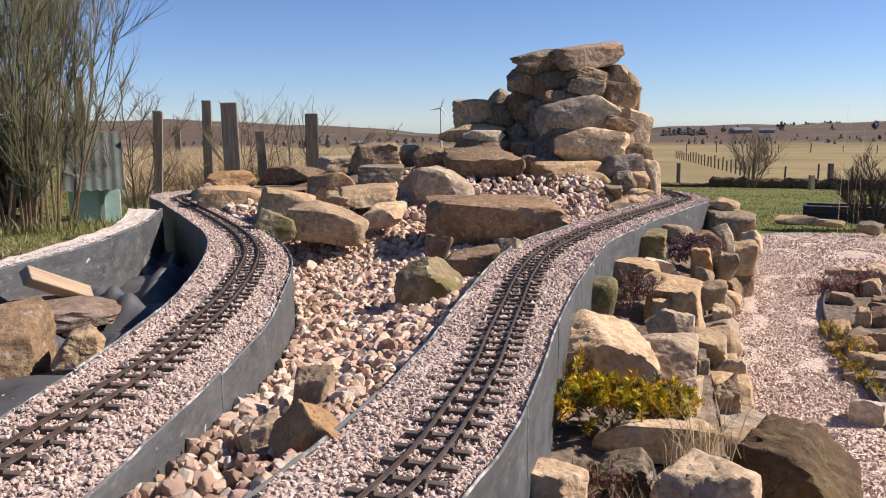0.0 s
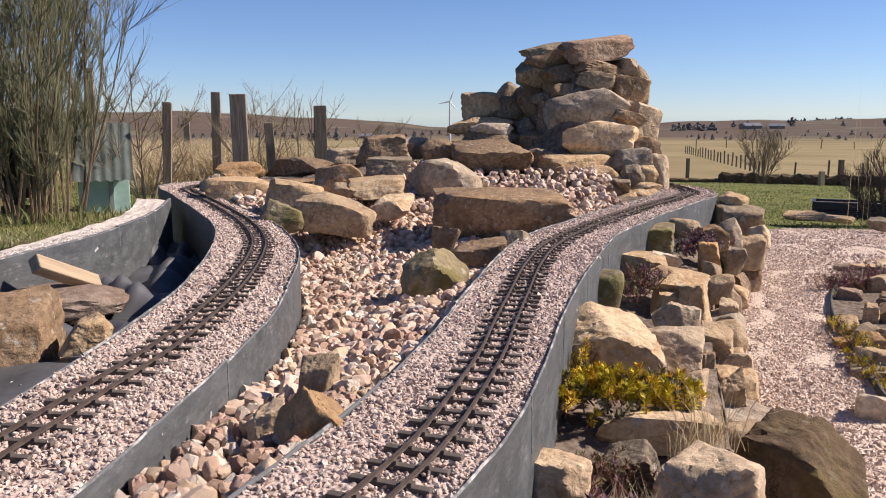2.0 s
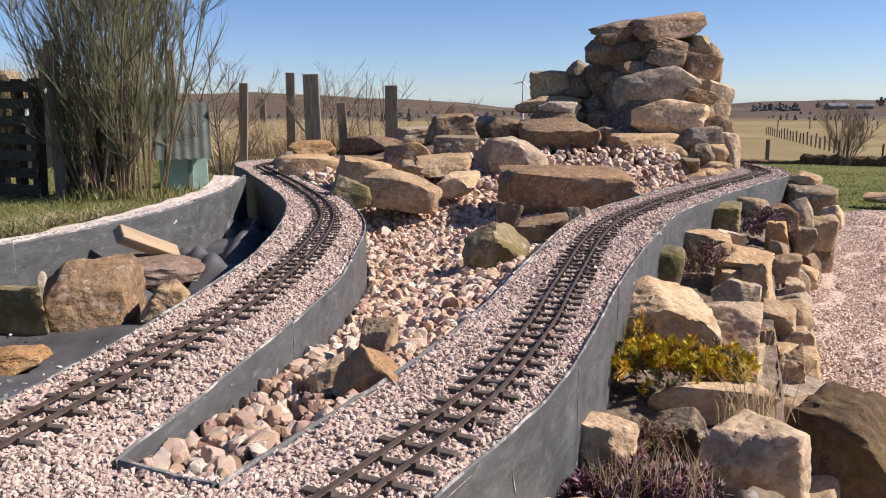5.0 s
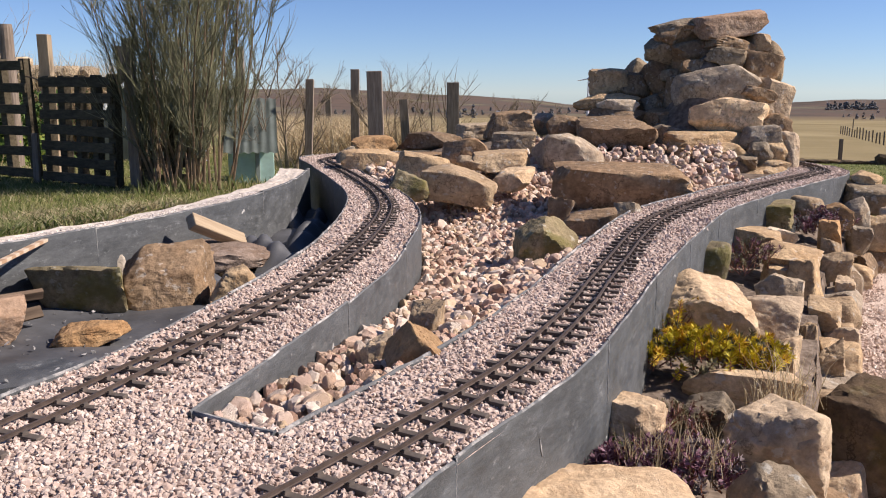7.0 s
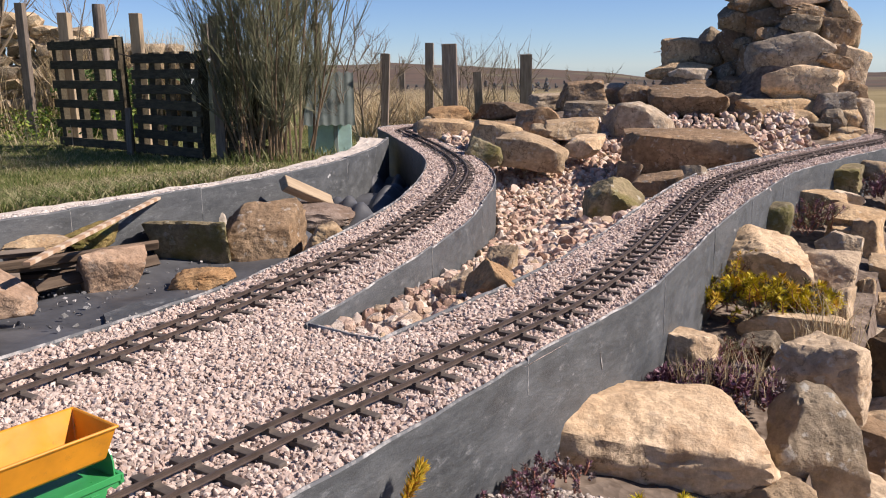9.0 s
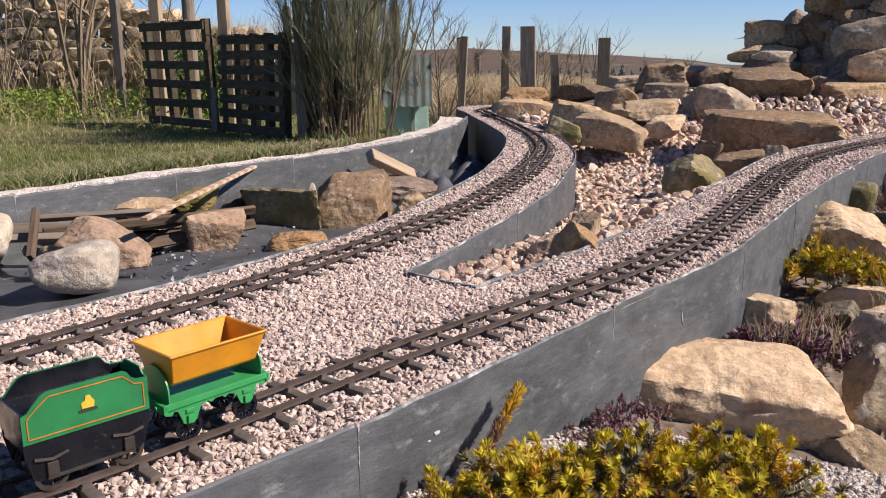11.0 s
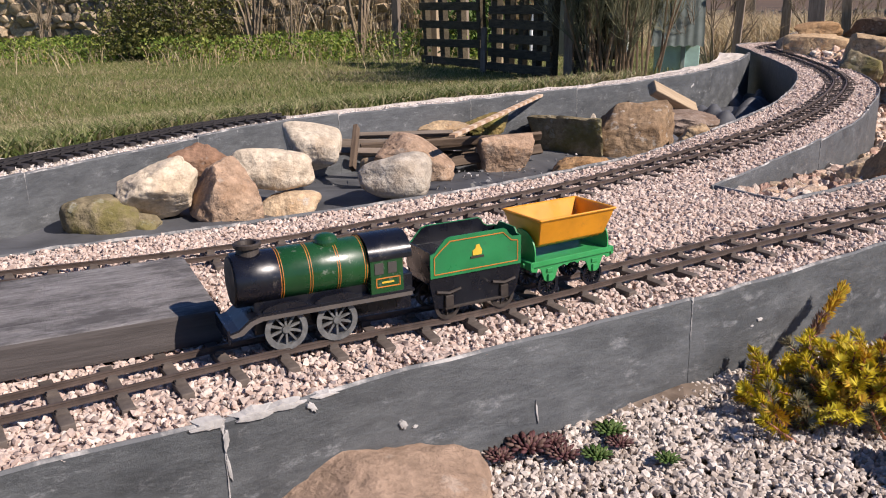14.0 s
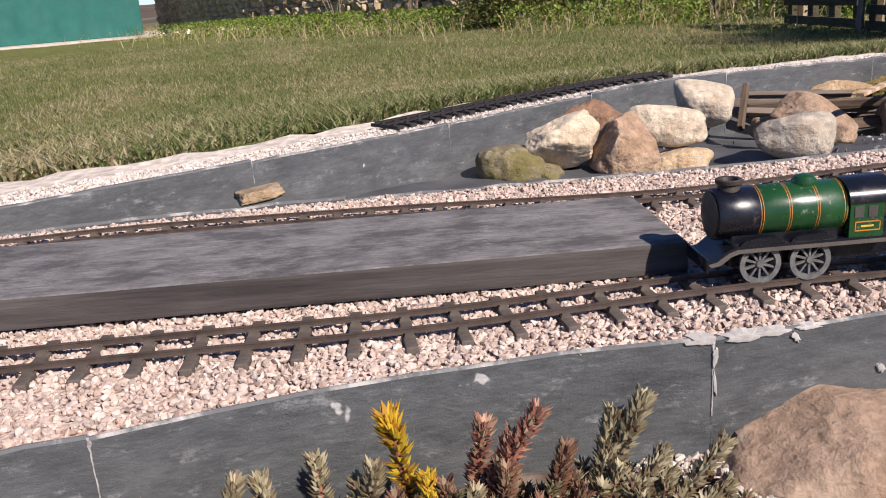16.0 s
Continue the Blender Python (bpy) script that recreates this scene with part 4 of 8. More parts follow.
rock("boulder", (-0.300, 1.207, -0.033), (0.060, 0.048, 0.080), 10, 71, "tan", 0)
rock("boulder", (-0.328, 1.020, -0.033), (0.050, 0.045, 0.077), 13, 72, "pale", 0)
# planting bed and its rough stone edge
rock("boulder", (0.490, 2.796, -0.067), (0.169, 0.150, 0.104), -12, 944, "green", 0, -6)
rock("boulder", (0.650, 2.980, -0.057), (0.115, 0.100, 0.071), -15, 945, "tan", 2)
rock("boulder", (0.744, 2.967, -0.086), (0.100, 0.100, 0.090), -16, 946, "orange", 0)
rock("boulder", (0.391, 2.530, -0.102), (0.199, 0.160, 0.072), -11, 947, "tan", 5, 4)
rock("boulder", (0.280, 2.432, -0.092), (0.091, 0.100, 0.066), -9, 948, "grey", 0)
rock("boulder", (0.487, 2.576, -0.102), (0.110, 0.100, 0.061), -13, 949, "white", 5, 4)
rock("boulder", (0.226, 2.133, -0.110), (0.121, 0.140, 0.136), -9, 950, "green", 2)
rock("boulder", (0.470, 2.337, -0.116), (0.174, 0.180, 0.064), -14, 951, "tan", 5, 4)
rock("boulder", (0.494, 2.240, -0.173), (0.087, 0.120, 0.151), -15, 952, "tan", 3)
rock("boulder", (0.438, 2.253, -0.158), (0.115, 0.100, 0.093), -14, 953, "tan", 3)
rock("boulder", (0.368, 1.919, -0.142), (0.108, 0.120, 0.135), -14, 954, "rock", 0, -3)
rock("boulder", (0.307, 1.716, -0.140), (0.130, 0.120, 0.113), -14, 955, "pale", 0, 8)
rock("boulder", (0.500, 2.064, -0.210), (0.087, 0.100, 0.082), -17, 956, "tan", 3, 6)
rock("boulder", (0.420, 1.866, -0.215), (0.041, 0.070, 0.092), -16, 957, "tan", 0)
rock("boulder", (0.442, 1.771, -0.237), (0.070, 0.090, 0.104), -18, 958, "tan", 0, -4)
rock("boulder", (0.316, 1.583, -0.171), (0.057, 0.060, 0.080), -16, 959, "pale", 0)
rock("boulder", (0.206, 1.372, -0.161), (0.197, 0.130, 0.070), -13, 960, "pale", 0, -2)
rock("boulder", (0.134, 1.230, -0.172), (0.082, 0.090, 0.079), -12, 961, "grey", 0, -14)
rock("boulder", (0.015, 1.107, -0.126), (0.100, 0.100, 0.070), -6, 962, "buff", 0, 8)
rock("boulder", (0.216, 1.139, -0.161), (0.153, 0.150, 0.142), -17, 963, "pale", 0, 0, ((0.0, -1.0, -0.3, 0.40),))
rock("boulder", (0.658, 2.591, -0.189), (0.091, 0.090, 0.091), -17, 964, "tan", 0)
rock("boulder", (0.661, 2.498, -0.242), (0.055, 0.080, 0.091), -18, 965, "pale", 0)
rock("boulder", (1.004, 3.597, -0.021), (0.125, 0.120, 0.074), -17, 966, "tan", 5)
rock("boulder", (0.994, 3.514, -0.091), (0.204, 0.160, 0.117), -18, 967, "grey", 0, 6)
rock("boulder", (0.967, 3.229, -0.184), (0.096, 0.100, 0.134), -19, 968, "tan", 3)
rock("boulder", (1.040, 3.367, -0.151), (0.087, 0.100, 0.118), -19, 969, "pale", 0)
rock("boulder", (0.867, 3.179, -0.105), (0.091, 0.100, 0.119), -17, 970, "rock", 0)
rock("boulder", (0.842, 3.055, -0.183), (0.091, 0.100, 0.103), -18, 971, "grey", 0)
rock("boulder", (0.679, 2.761, -0.138), (0.072, 0.090, 0.136), -16, 972, "orange", 0)
rock("boulder", (0.664, 2.692, -0.160), (0.063, 0.080, 0.094), -16, 973, "tan", 0)
rock("boulder", (0.556, 2.526, -0.178), (0.082, 0.080, 0.072), -15, 974, "grey", 0)
rock("boulder", (0.173, 1.660, -0.114), (0.216, 0.170, 0.159), -10, 975, "pale", 0, 0, ((-0.45, -0.3, 0.85, 0.42), (0.4, -0.1, 0.9, 0.40), (-0.1, -1.0, -0.30, 0.34)))
# shaded side of this boulder is given by its dark stone colour
rock("boulder", (0.411, 1.336, -0.233), (0.208, 0.200, 0.189), -22, 976, "dark", 0, 10, ((0.6, -0.2, 0.8, 0.38),))
rock("boulder", (-0.022, 0.812, -0.158), (0.300, 0.180, 0.135), 1, 100, "buff", 0, 4, ((0.1, -0.45, 0.88, 0.43), (0.0, -1.0, -0.35, 0.40), (-0.7, -0.2, -0.7, 0.46)))
rock("boulder", (0.176, 0.891, -0.196), (0.128, 0.095, 0.194), -8, 101, "grey", 0, 0, ((0.3, -0.6, 0.75, 0.42), (-0.6, -0.2, 0.8, 0.46)))
rock("boulder", (0.116, 0.758, -0.211), (0.114, 0.092, 0.106), -6, 102, "tan", 0)
rock("boulder", (-0.395, -0.062, -0.089), (0.191, 0.134, 0.078), 41, 103, "sand", 0, 0, ((0.55, -0.2, 0.8, 0.36), (-0.5, -0.35, 0.8, 0.36), (0.0, -0.8, 0.5, 0.42)))
rock("boulder", (-0.072, 0.226, -0.082), (0.098, 0.076, 0.066), 40, 104, "buff", 0)
# loose stones beside the path
rock("boulder", (1.573, 3.652, -0.329), (0.134, 0.107, 0.062), -25, 105, "tan", 3)
rock("boulder", (1.638, 3.565, -0.333), (0.103, 0.083, 0.132), -26, 106, "pale", 3)
rock("boulder", (1.462, 3.275, -0.332), (0.083, 0.067, 0.122), -26, 107, "tan", 3)
rock("boulder", (1.382, 3.369, -0.328), (0.127, 0.101, 0.048), -24, 108, "grey", 3)
rock("boulder", (1.294, 3.137, -0.329), (0.090, 0.072, 0.070), -24, 109, "pink", 3)
rock("boulder", (1.086, 2.696, -0.329), (0.101, 0.081, 0.063), -24, 110, "tan", 3)
rock("boulder", (1.005, 2.473, -0.328), (0.094, 0.075, 0.058), -24, 111, "orange", 3)
rock("boulder", (1.213, 2.798, -0.332), (0.056, 0.045, 0.112), -25, 112, "tan", 3)
rock("boulder", (0.994, 2.322, -0.326), (0.125, 0.100, 0.023), -25, 113, "brown", 3)
rock("boulder", (0.945, 2.197, -0.328), (0.118, 0.094, 0.039), -26, 114, "grey", 3)
rock("boulder", (0.831, 1.900, -0.329), (0.064, 0.051, 0.067), -26, 115, "tan", 3)
rock("boulder", (0.804, 1.900, -0.332), (0.085, 0.068, 0.120), -26, 116, "white", 3)
rock("boulder", (1.362, 2.964, -0.332), (0.079, 0.064, 0.111), -26, 117, "brown", 3)
rock("boulder", (1.131, 2.512, -0.331), (0.062, 0.049, 0.093), -26, 118, "tan", 3)
rock("boulder", (1.488, 3.647, -0.328), (0.065, 0.052, 0.057), -24, 119, "grey", 3)
rock("boulder", (2.195, 5.862, -0.356), (0.288, 0.230, 0.062), -22, 120, "tan", 0)
rock("boulder", (2.321, 5.647, -0.351), (0.222, 0.177, 0.054), -23, 121, "tan", 0)
rock("boulder", (2.355, 5.136, -0.319), (0.144, 0.115, 0.082), -26, 122, "grey", 0)
# rocks on the pond liner
rock("boulder", (-1.322, 0.804, -0.028), (0.123, 0.110, 0.104), 46, 977, "white", 2)
rock("boulder", (-1.281, 0.653, -0.047), (0.160, 0.080, 0.083), 49, 978, "white", 2, 10)
rock("boulder", (-1.419, 0.588, -0.043), (0.126, 0.080, 0.089), 53, 979, "brick", 5, 6)
rock("boulder", (-1.291, 0.402, -0.045), (0.134, 0.110, 0.129), 56, 980, "white", 0, 0, ((0.1, -0.7, -0.7, 0.30), (-0.5, -0.2, 0.8, 0.42)))
rock("boulder", (-1.218, 0.479, -0.059), (0.128, 0.110, 0.123), 52, 981, "pink", 0, -6, ((-0.75, -0.2, 0.6, 0.28), (0.5, -0.3, 0.8, 0.42)))
rock("boulder", (-1.347, 0.324, -0.083), (0.128, 0.120, 0.088), 60, 982, "green", 2)
rock("boulder", (-1.289, 0.355, -0.093), (0.079, 0.060, 0.045), 58, 983, "green", 5, 15)
rock("boulder", (-1.244, 0.650, -0.115), (0.134, 0.070, 0.054), 48, 984, "pale", 2, -8)
rock("boulder", (-1.112, 0.817, -0.073), (0.143, 0.110, 0.091), 41, 985, "white", 2)
rock("boulder", (-1.277, 0.937, -0.092), (0.069, 0.050, 0.054), 42, 986, "tan", 2)
rock("boulder", (-1.181, 0.963, -0.071), (0.180, 0.090, 0.108), 39, 987, "pink", 0, 8, ((0.7, -0.1, 0.7, 0.34), (-0.6, -0.2, 0.7, 0.46)))
rock("boulder", (-1.205, 1.353, -0.118), (0.153, 0.100, 0.112), 33, 988, "pink", 0, -6)
rock("boulder", (-1.188, 1.630, -0.125), (0.211, 0.150, 0.166), 29, 989, "green", 0)
rock("boulder", (-1.043, 1.755, -0.118), (0.227, 0.170, 0.186), 25, 990, "brown", 0)
rock("boulder", (-1.023, 1.406, -0.145), (0.152, 0.080, 0.054), 28, 991, "orange", 5, -8)
rock("boulder", (-1.381, 1.329, -0.067), (0.144, 0.100, 0.052), 37, 992, "tan", 5, 3)
rock("boulder", (-1.327, 1.443, -0.068), (0.135, 0.090, 0.064), 34, 993, "moss", 0, -6)
rock("boulder", (-0.882, 1.772, -0.113), (0.106, 0.100, 0.083), 24, 1101, "tan", 0)
rock("boulder", (-1.114, 2.088, -0.114), (0.378, 0.220, 0.069), 26, 1102, "sand", 5, 6)
rock("boulder", (-1.021, 2.075, -0.148), (0.093, 0.084, 0.058), 22, 139, "tan", 3)
rock("boulder", (-1.252, 1.877, -0.121), (0.068, 0.061, 0.089), 28, 140, "white", 2)
rock("boulder", (-1.113, -0.229, 0.008), (0.064, 0.051, 0.019), 72, 141, "tan", 0)

# smaller stones packed under the edge of the planting bed
edge_rng = random.Random(77)
edge_line = smooth_line(STONE_EDGE, 0.01)
for row_z, gap in ((-0.30, 0.16),):
    y_at = 0.62
    while y_at < 3.45:
        x_at = float(np.interp(y_at, edge_line[:, 1], edge_line[:, 0]))
        wide = edge_rng.uniform(0.09, 0.17)
        rock("stone", (x_at + 0.05 - 0.3 * (row_z + 0.315), y_at, row_z), (edge_rng.uniform(0.09, 0.14), wide, edge_rng.uniform(0.09, 0.17)), edge_rng.uniform(-35, 10), 500 + int(y_at * 90) + int(row_z * 100), edge_rng.choice(("tan", "brown", "tan", "rock", "pale")), edge_rng.choice((0, 5)))
        y_at += gap * edge_rng.uniform(0.8, 1.25)

# more stones filling the border beyond the path
border_rng = random.Random(91)
border_line = smooth_line(PATH_RIGHT[2:9], 0.01)
for k in range(46):
    p_at = border_line[border_rng.randrange(len(border_line))]
    out_by = 0.07 + 0.42 * border_rng.random() ** 1.4
    rock("stone", (float(p_at[0]) + out_by, float(p_at[1]) - 0.3 * out_by, -0.325), (border_rng.uniform(0.07, 0.14), border_rng.uniform(0.06, 0.12), border_rng.uniform(0.05, 0.10)), border_rng.uniform(0, 180), 700 + k, border_rng.choice(("tan", "brown", "grey", "pale", "orange")), border_rng.choice((0, 0, 3)))

# ---------------------------------------------------------------- loose gravel
def in_ribbon(rng, left, right, count, y0=-9.0, y1=9.0, edge=0.0):
    """Random plan points between two lines, evenly spread."""
    a, b = smooth_line(left, 0.01), smooth_line(right, 0.01)
    n = 400
    a, b = [p[np.linspace(0, len(p) - 1, n).round().astype(int)] for p in (a, b)]
    mid = (a + b) / 2
    w = np.linalg.norm(b - a, axis=1) * np.r_[np.linalg.norm(np.diff(mid, axis=0), axis=1), 0]
    w[(mid[:, 1] < y0) | (mid[:, 1] > y1)] = 0
    area = w.sum()
    i = rng.choice(n - 1, int(count * area), p=w[:-1] / w[:-1].sum())
    f, u = rng.uniform(0, 1, len(i))[:, None], rng.uniform(edge, 1 - edge, len(i))[:, None]
    return (a[i] * (1 - f) + a[i + 1] * f) * (1 - u) + (b[i] * (1 - f) + b[i + 1] * f) * u


def inside(plan, lines, gap):
    """Keeps the plan points that stay clear of the slabs along some lines."""
    keep = np.ones(len(plan), bool)
    for line in lines:
        p = smooth_line(line, 0.012)
        for k in range(0, len(plan), 4000):
            d = ((plan[k : k + 4000, None] - p[None]) ** 2).sum(2).min(1)
            keep[k : k + 4000] &= d > gap * gap
    return plan[keep]


EDGES = (R_OUT, L_OUT, R_IN, L_IN)


def on_beds(plan):
    """Keeps the plan points that lie on the gravel side of every slate line."""
    x, y = plan[:, 0], plan[:, 1]

    def at(line):
        p = smooth_line(line, 0.01)
        p = p[: int(np.argmax(p[:, 1])) + 1]
        return np.interp(y, p[:, 1], p[:, 0])

    low = y < 3.7
    bad = low & ((x > at(R_OUT) - 0.004) | (x < at(L_OUT) + 0.004))
    bad |= low & (y > 0.70) & (x < at(R_IN) + 0.004) & (x > at(L_IN) - 0.004)
    return plan[~bad]



def chips(name, plan, z, spread, size, mat, label, seed, level=0):
    rng = np.random.RandomState(seed)
    places = np.c_[plan, z + rng.uniform(-spread, spread, len(plan))]
    v, t = scatter_stones(rng, places, size * rng.uniform(0.6, 1.5, len(plan)), level)
    return tagged(new(name, fast_mesh(name, v, t, mat)), label, "gravel", kind="stuff")


PALECHIP = gravel_material("whitish_chips", (0.0, (0.42, 0.36, 0.32)), (0.4, (0.60, 0.53, 0.47)), (1.0, (0.76, 0.71, 0.66)))
rng = np.random.RandomState(7)
near = [in_ribbon(rng, cut(L_OUT, -0.8, 0.74), cut(R_OUT, -0.85, 0.71), 72000, -0.62, 0.72), in_ribbon(rng, R_IN, cut(R_OUT, 0.68, 5.0), 42000, 0.66, 1.5), in_ribbon(rng, cut(L_OUT, 0.69, 5.0), L_IN, 42000, 0.68, 1.5)]
tip = np.c_[rng.uniform(-0.66, -0.14, 4500), rng.uniform(0.60, 0.76, 4500)]
tip = tip[tip[:, 1] < 0.70 - 0.35 * (tip[:, 0] + 0.39)]
tip = tip[(tip[:, 0] < np.interp(tip[:, 1], [q[1] for q in R_OUT[:10]], [q[0] for q in R_OUT[:10]]) - 0.012) & (tip[:, 0] > np.interp(tip[:, 1], [q[1] for q in L_OUT[:8]], [q[0] for q in L_OUT[:8]]) + 0.012)]
near.append(tip)
near = inside(on_beds(np.vstack(near)), EDGES, 0.0045)
close = near[:, 1] < 0.30
chips("granite_chips", near[close], -0.0034, 0.0018, 0.0027, BALLAST, "loose pale pink granite chips packed round the sleepers", 11, 1)
chips("granite_chips", near[~close], -0.0032, 0.0018, 0.0030, BALLAST, "loose pale pink granite chips packed round the sleepers", 17, 1)
far = [in_ribbon(rng, R_IN, cut(R_OUT, 0.68, 5.0), 14000, 1.5, 4.3), in_ribbon(rng, cut(L_OUT, 0.69, 5.0), L_IN, 14000, 1.5, 4.4)]
chips("granite_chips", inside(on_beds(np.vstack(far)), EDGES, 0.0055), -0.0034, 0.002, 0.0044, BALLAST, "loose pale pink granite chips packed round the sleepers", 12, -1)
chips("granite_chips", inside(in_ribbon(rng, [(x * 0.55 + u * 0.45, y * 0.55 + v * 0.45) for (x, y), (u, v) in zip(REAR_BACK, REAR_FRONT[:13])], REAR_FRONT, 34000, -0.75, 2.6, 0.04), (REAR_FRONT, REAR_BACK), 0.012), -0.0005, 0.002, 0.0026, PALECHIP, "pale granite chips spread thinly along the rear wall", 13, -1)
plan = in_ribbon(rng, PATH_LEFT, PATH_RIGHT, 24000, 0.8, 4.0)
chips("path_chips", plan, ground_height(plan[:, 0], plan[:, 1]) + 0.011, 0.003, 0.0052, PATHCHIP, "loose pale pink chips on the garden path", 16, -1)
plan = in_ribbon(rng, PATH_LEFT, PATH_RIGHT, 9000, 4.0, 5.6)
chips("path_chips", plan, ground_height(plan[:, 0], plan[:, 1]) + 0.011, 0.003, 0.0075, PATHCHIP, "loose pale pink chips on the garden path", 14, -1)
MULCH = gravel_material("dull_gravel_mulch", (0.0, (0.30, 0.25, 0.21)), (0.3, (0.42, 0.36, 0.31)), (0.7, (0.50, 0.44, 0.39)), (1.0, (0.62, 0.56, 0.50)))
plan = in_ribbon(rng, cut(R_OUT, -0.26, 0.66), [(x + 0.30, y - 0.06) for x, y in cut(R_OUT, -0.26, 0.66)], 110000, -0.24, 0.62, 0.0)
wall_line = smooth_line(cut(R_OUT, -0.4, 0.8), 0.01)
off = np.array([np.hypot(*(wall_line - q).T).min() for q in plan])
z = np.array([bed_height(q[1]) for q in plan]) + 0.003 * np.clip(1 - off / 0.09, 0, 1) - 0.002
chips("bed_gravel", plan, z, 0.002, 0.0030, MULCH, "pale gravel mulch strewn over the planting bed", 15, 1)


# ---------------------------------------------------------------- stream of cobbles
def cobble_material(name, by_island):
    m = Nodes(name)
    pick = m.island() if by_island else m.random()
    c = m.ramp(pick, (0.0, (0.26, 0.16, 0.115)), (0.15, (0.46, 0.32, 0.235)), (0.3, (0.58, 0.43, 0.34)), (0.45, (0.52, 0.40, 0.265)), (0.6, (0.44, 0.275, 0.215)), (0.75, (0.62, 0.48, 0.385)), (0.9, (0.55, 0.475, 0.405)), (1.0, (0.72, 0.61, 0.51)))
    c = m.mix(1.0, c, m.ramp(m.noise(45.0, 6, 0.65), (0.3, (0.7, 0.68, 0.66)), (0.7, (1.2, 1.2, 1.2))), "MULTIPLY")
    return m.done(c, 0.8, m.noise(90.0, 5), 0.002, 0.6, spec=0.25)


COBBLE, COBBLE_MANY = cobble_material("pink_cobble", False), cobble_material("pink_cobbles", True)
stream = tagged(new("cobble_stream"), "dry stream of pinkish angular cobbles between the track beds", "cobbles")
SHAPES = []
for k in range(14):
    v, f = rock_shape(300 + k, (0, 3, 0, 4)[k % 4], 3)
    me = fast_mesh("cobble", v, f, COBBLE, True)
    me.set_sharp_from_angle(angle=radians(24))
    SHAPES.append(me)


def spread(rng, left, right, gap, y0, y1, edge):
    """Plan points in a ribbon that keep a gap."""
    cand = in_ribbon(rng, left, right, 12 / gap**2, y0, y1, edge)
    cells, out = {}, []
    for p in cand:
        c = (int(p[0] // gap), int(p[1] // gap))
        if all((p[0] - q[0]) ** 2 + (p[1] - q[1]) ** 2 > gap * gap for i in (-1, 0, 1) for j in (-1, 0, 1) for q in cells.get((c[0] + i, c[1] + j), ())):
            cells.setdefault(c, []).append(p)
            out.append(p)
    return np.array(out)


rng = np.random.RandomState(21)
pts = spread(rng, cut(L_IN, 0.72, 3.9), cut(R_IN, 0.68, 3.6), 0.0132, 0.70, 3.45, 0.03)
pts = pts[np.argsort(pts[:, 1])]
many_p, many_s = [], []
for k, (x, y) in enumerate(pts):
    size = rng.uniform(0.0135, 0.022) * (1.45 if rng.uniform() < 0.22 else 1)
    z = channel_floor(y, x) + rng.uniform(-0.008, 0.009)
    if k < 300:
        m = pose(x, y, z, rng.uniform(0, 360), rng.uniform(0, 360), rng.uniform(0, 360)) @ Matrix.Diagonal((size * rng.uniform(0.9, 1.4), size * rng.uniform(0.8, 1.1), size * rng.uniform(0.6, 0.9), 1))
        put("cobble", SHAPES[rng.randint(14)], stream, m)
    else:
        many_p.append((x, y, z))
        many_s.append(size * 0.62)
v, t = scatter_stones(rng, np.array(many_p), many_s, 2, 0.8)
many = put("cobbles", fast_mesh("cobbles", v, t, COBBLE_MANY), stream)
many["kind"] = "stuff"
low = in_ribbon(rng, cut(L_IN, 0.72, 3.9), cut(R_IN, 0.68, 3.6), 3200, 0.70, 3.5, 0.03)
v, t = scatter_stones(rng, np.array([(x, y, channel_floor(y, x) - 0.014) for x, y in low]), rng.uniform(0.008, 0.013, len(low)), 1, 0.8)
low = put("small_cobbles", fast_mesh("small_cobbles", v, t, COBBLE_MANY), stream)
low["kind"] = "stuff"
hill = np.c_[rng.uniform(-0.45, 0.5, 900), rng.uniform(3.2, 4.2, 900)]
v, t = scatter_stones(rng, np.array([(x, y, channel_floor(y, x) + 0.02) for x, y in hill]), rng.uniform(0.009, 0.018, len(hill)), 2, 0.8)
hill = put("upper_cobbles", fast_mesh("upper_cobbles", v, t, COBBLE_MANY), stream)
hill["kind"] = "stuff"

# ---------------------------------------------------------------- clutter in the pond
def bar(name, a, b, width, thick, mat, label, category, roll=0.0):
    """A sawn bar between two places."""
    a, b = Vector(a), Vector(b)
    d = b - a
    bm = box(width, thick, d.length, bevel=min(width, thick) * 0.12)
    q = d.to_track_quat("Z", "Y").to_matrix().to_4x4()
    ob = part(name, bm, mat, None, "", Matrix.Translation(a) @ q @ pose(0, 0, 0, 0, 0, roll))
    return tagged(ob, label, category)


def striped_material():
    m = Nodes("striped_cane")
    n = m.t.nodes.new("ShaderNodeTexWave")
    n.bands_direction = "Z"
    m.put(n.inputs["Vector"], m.co)
    n.inputs["Scale"].default_value, n.inputs["Distortion"].default_value = 6.0, 6.0
    c = m.ramp(n.outputs["Fac"], (0.35, (0.36, 0.23, 0.14)), (0.7, (0.52, 0.40, 0.29)))
    return m.done(c, 0.8, m.noise(60), 0.001)


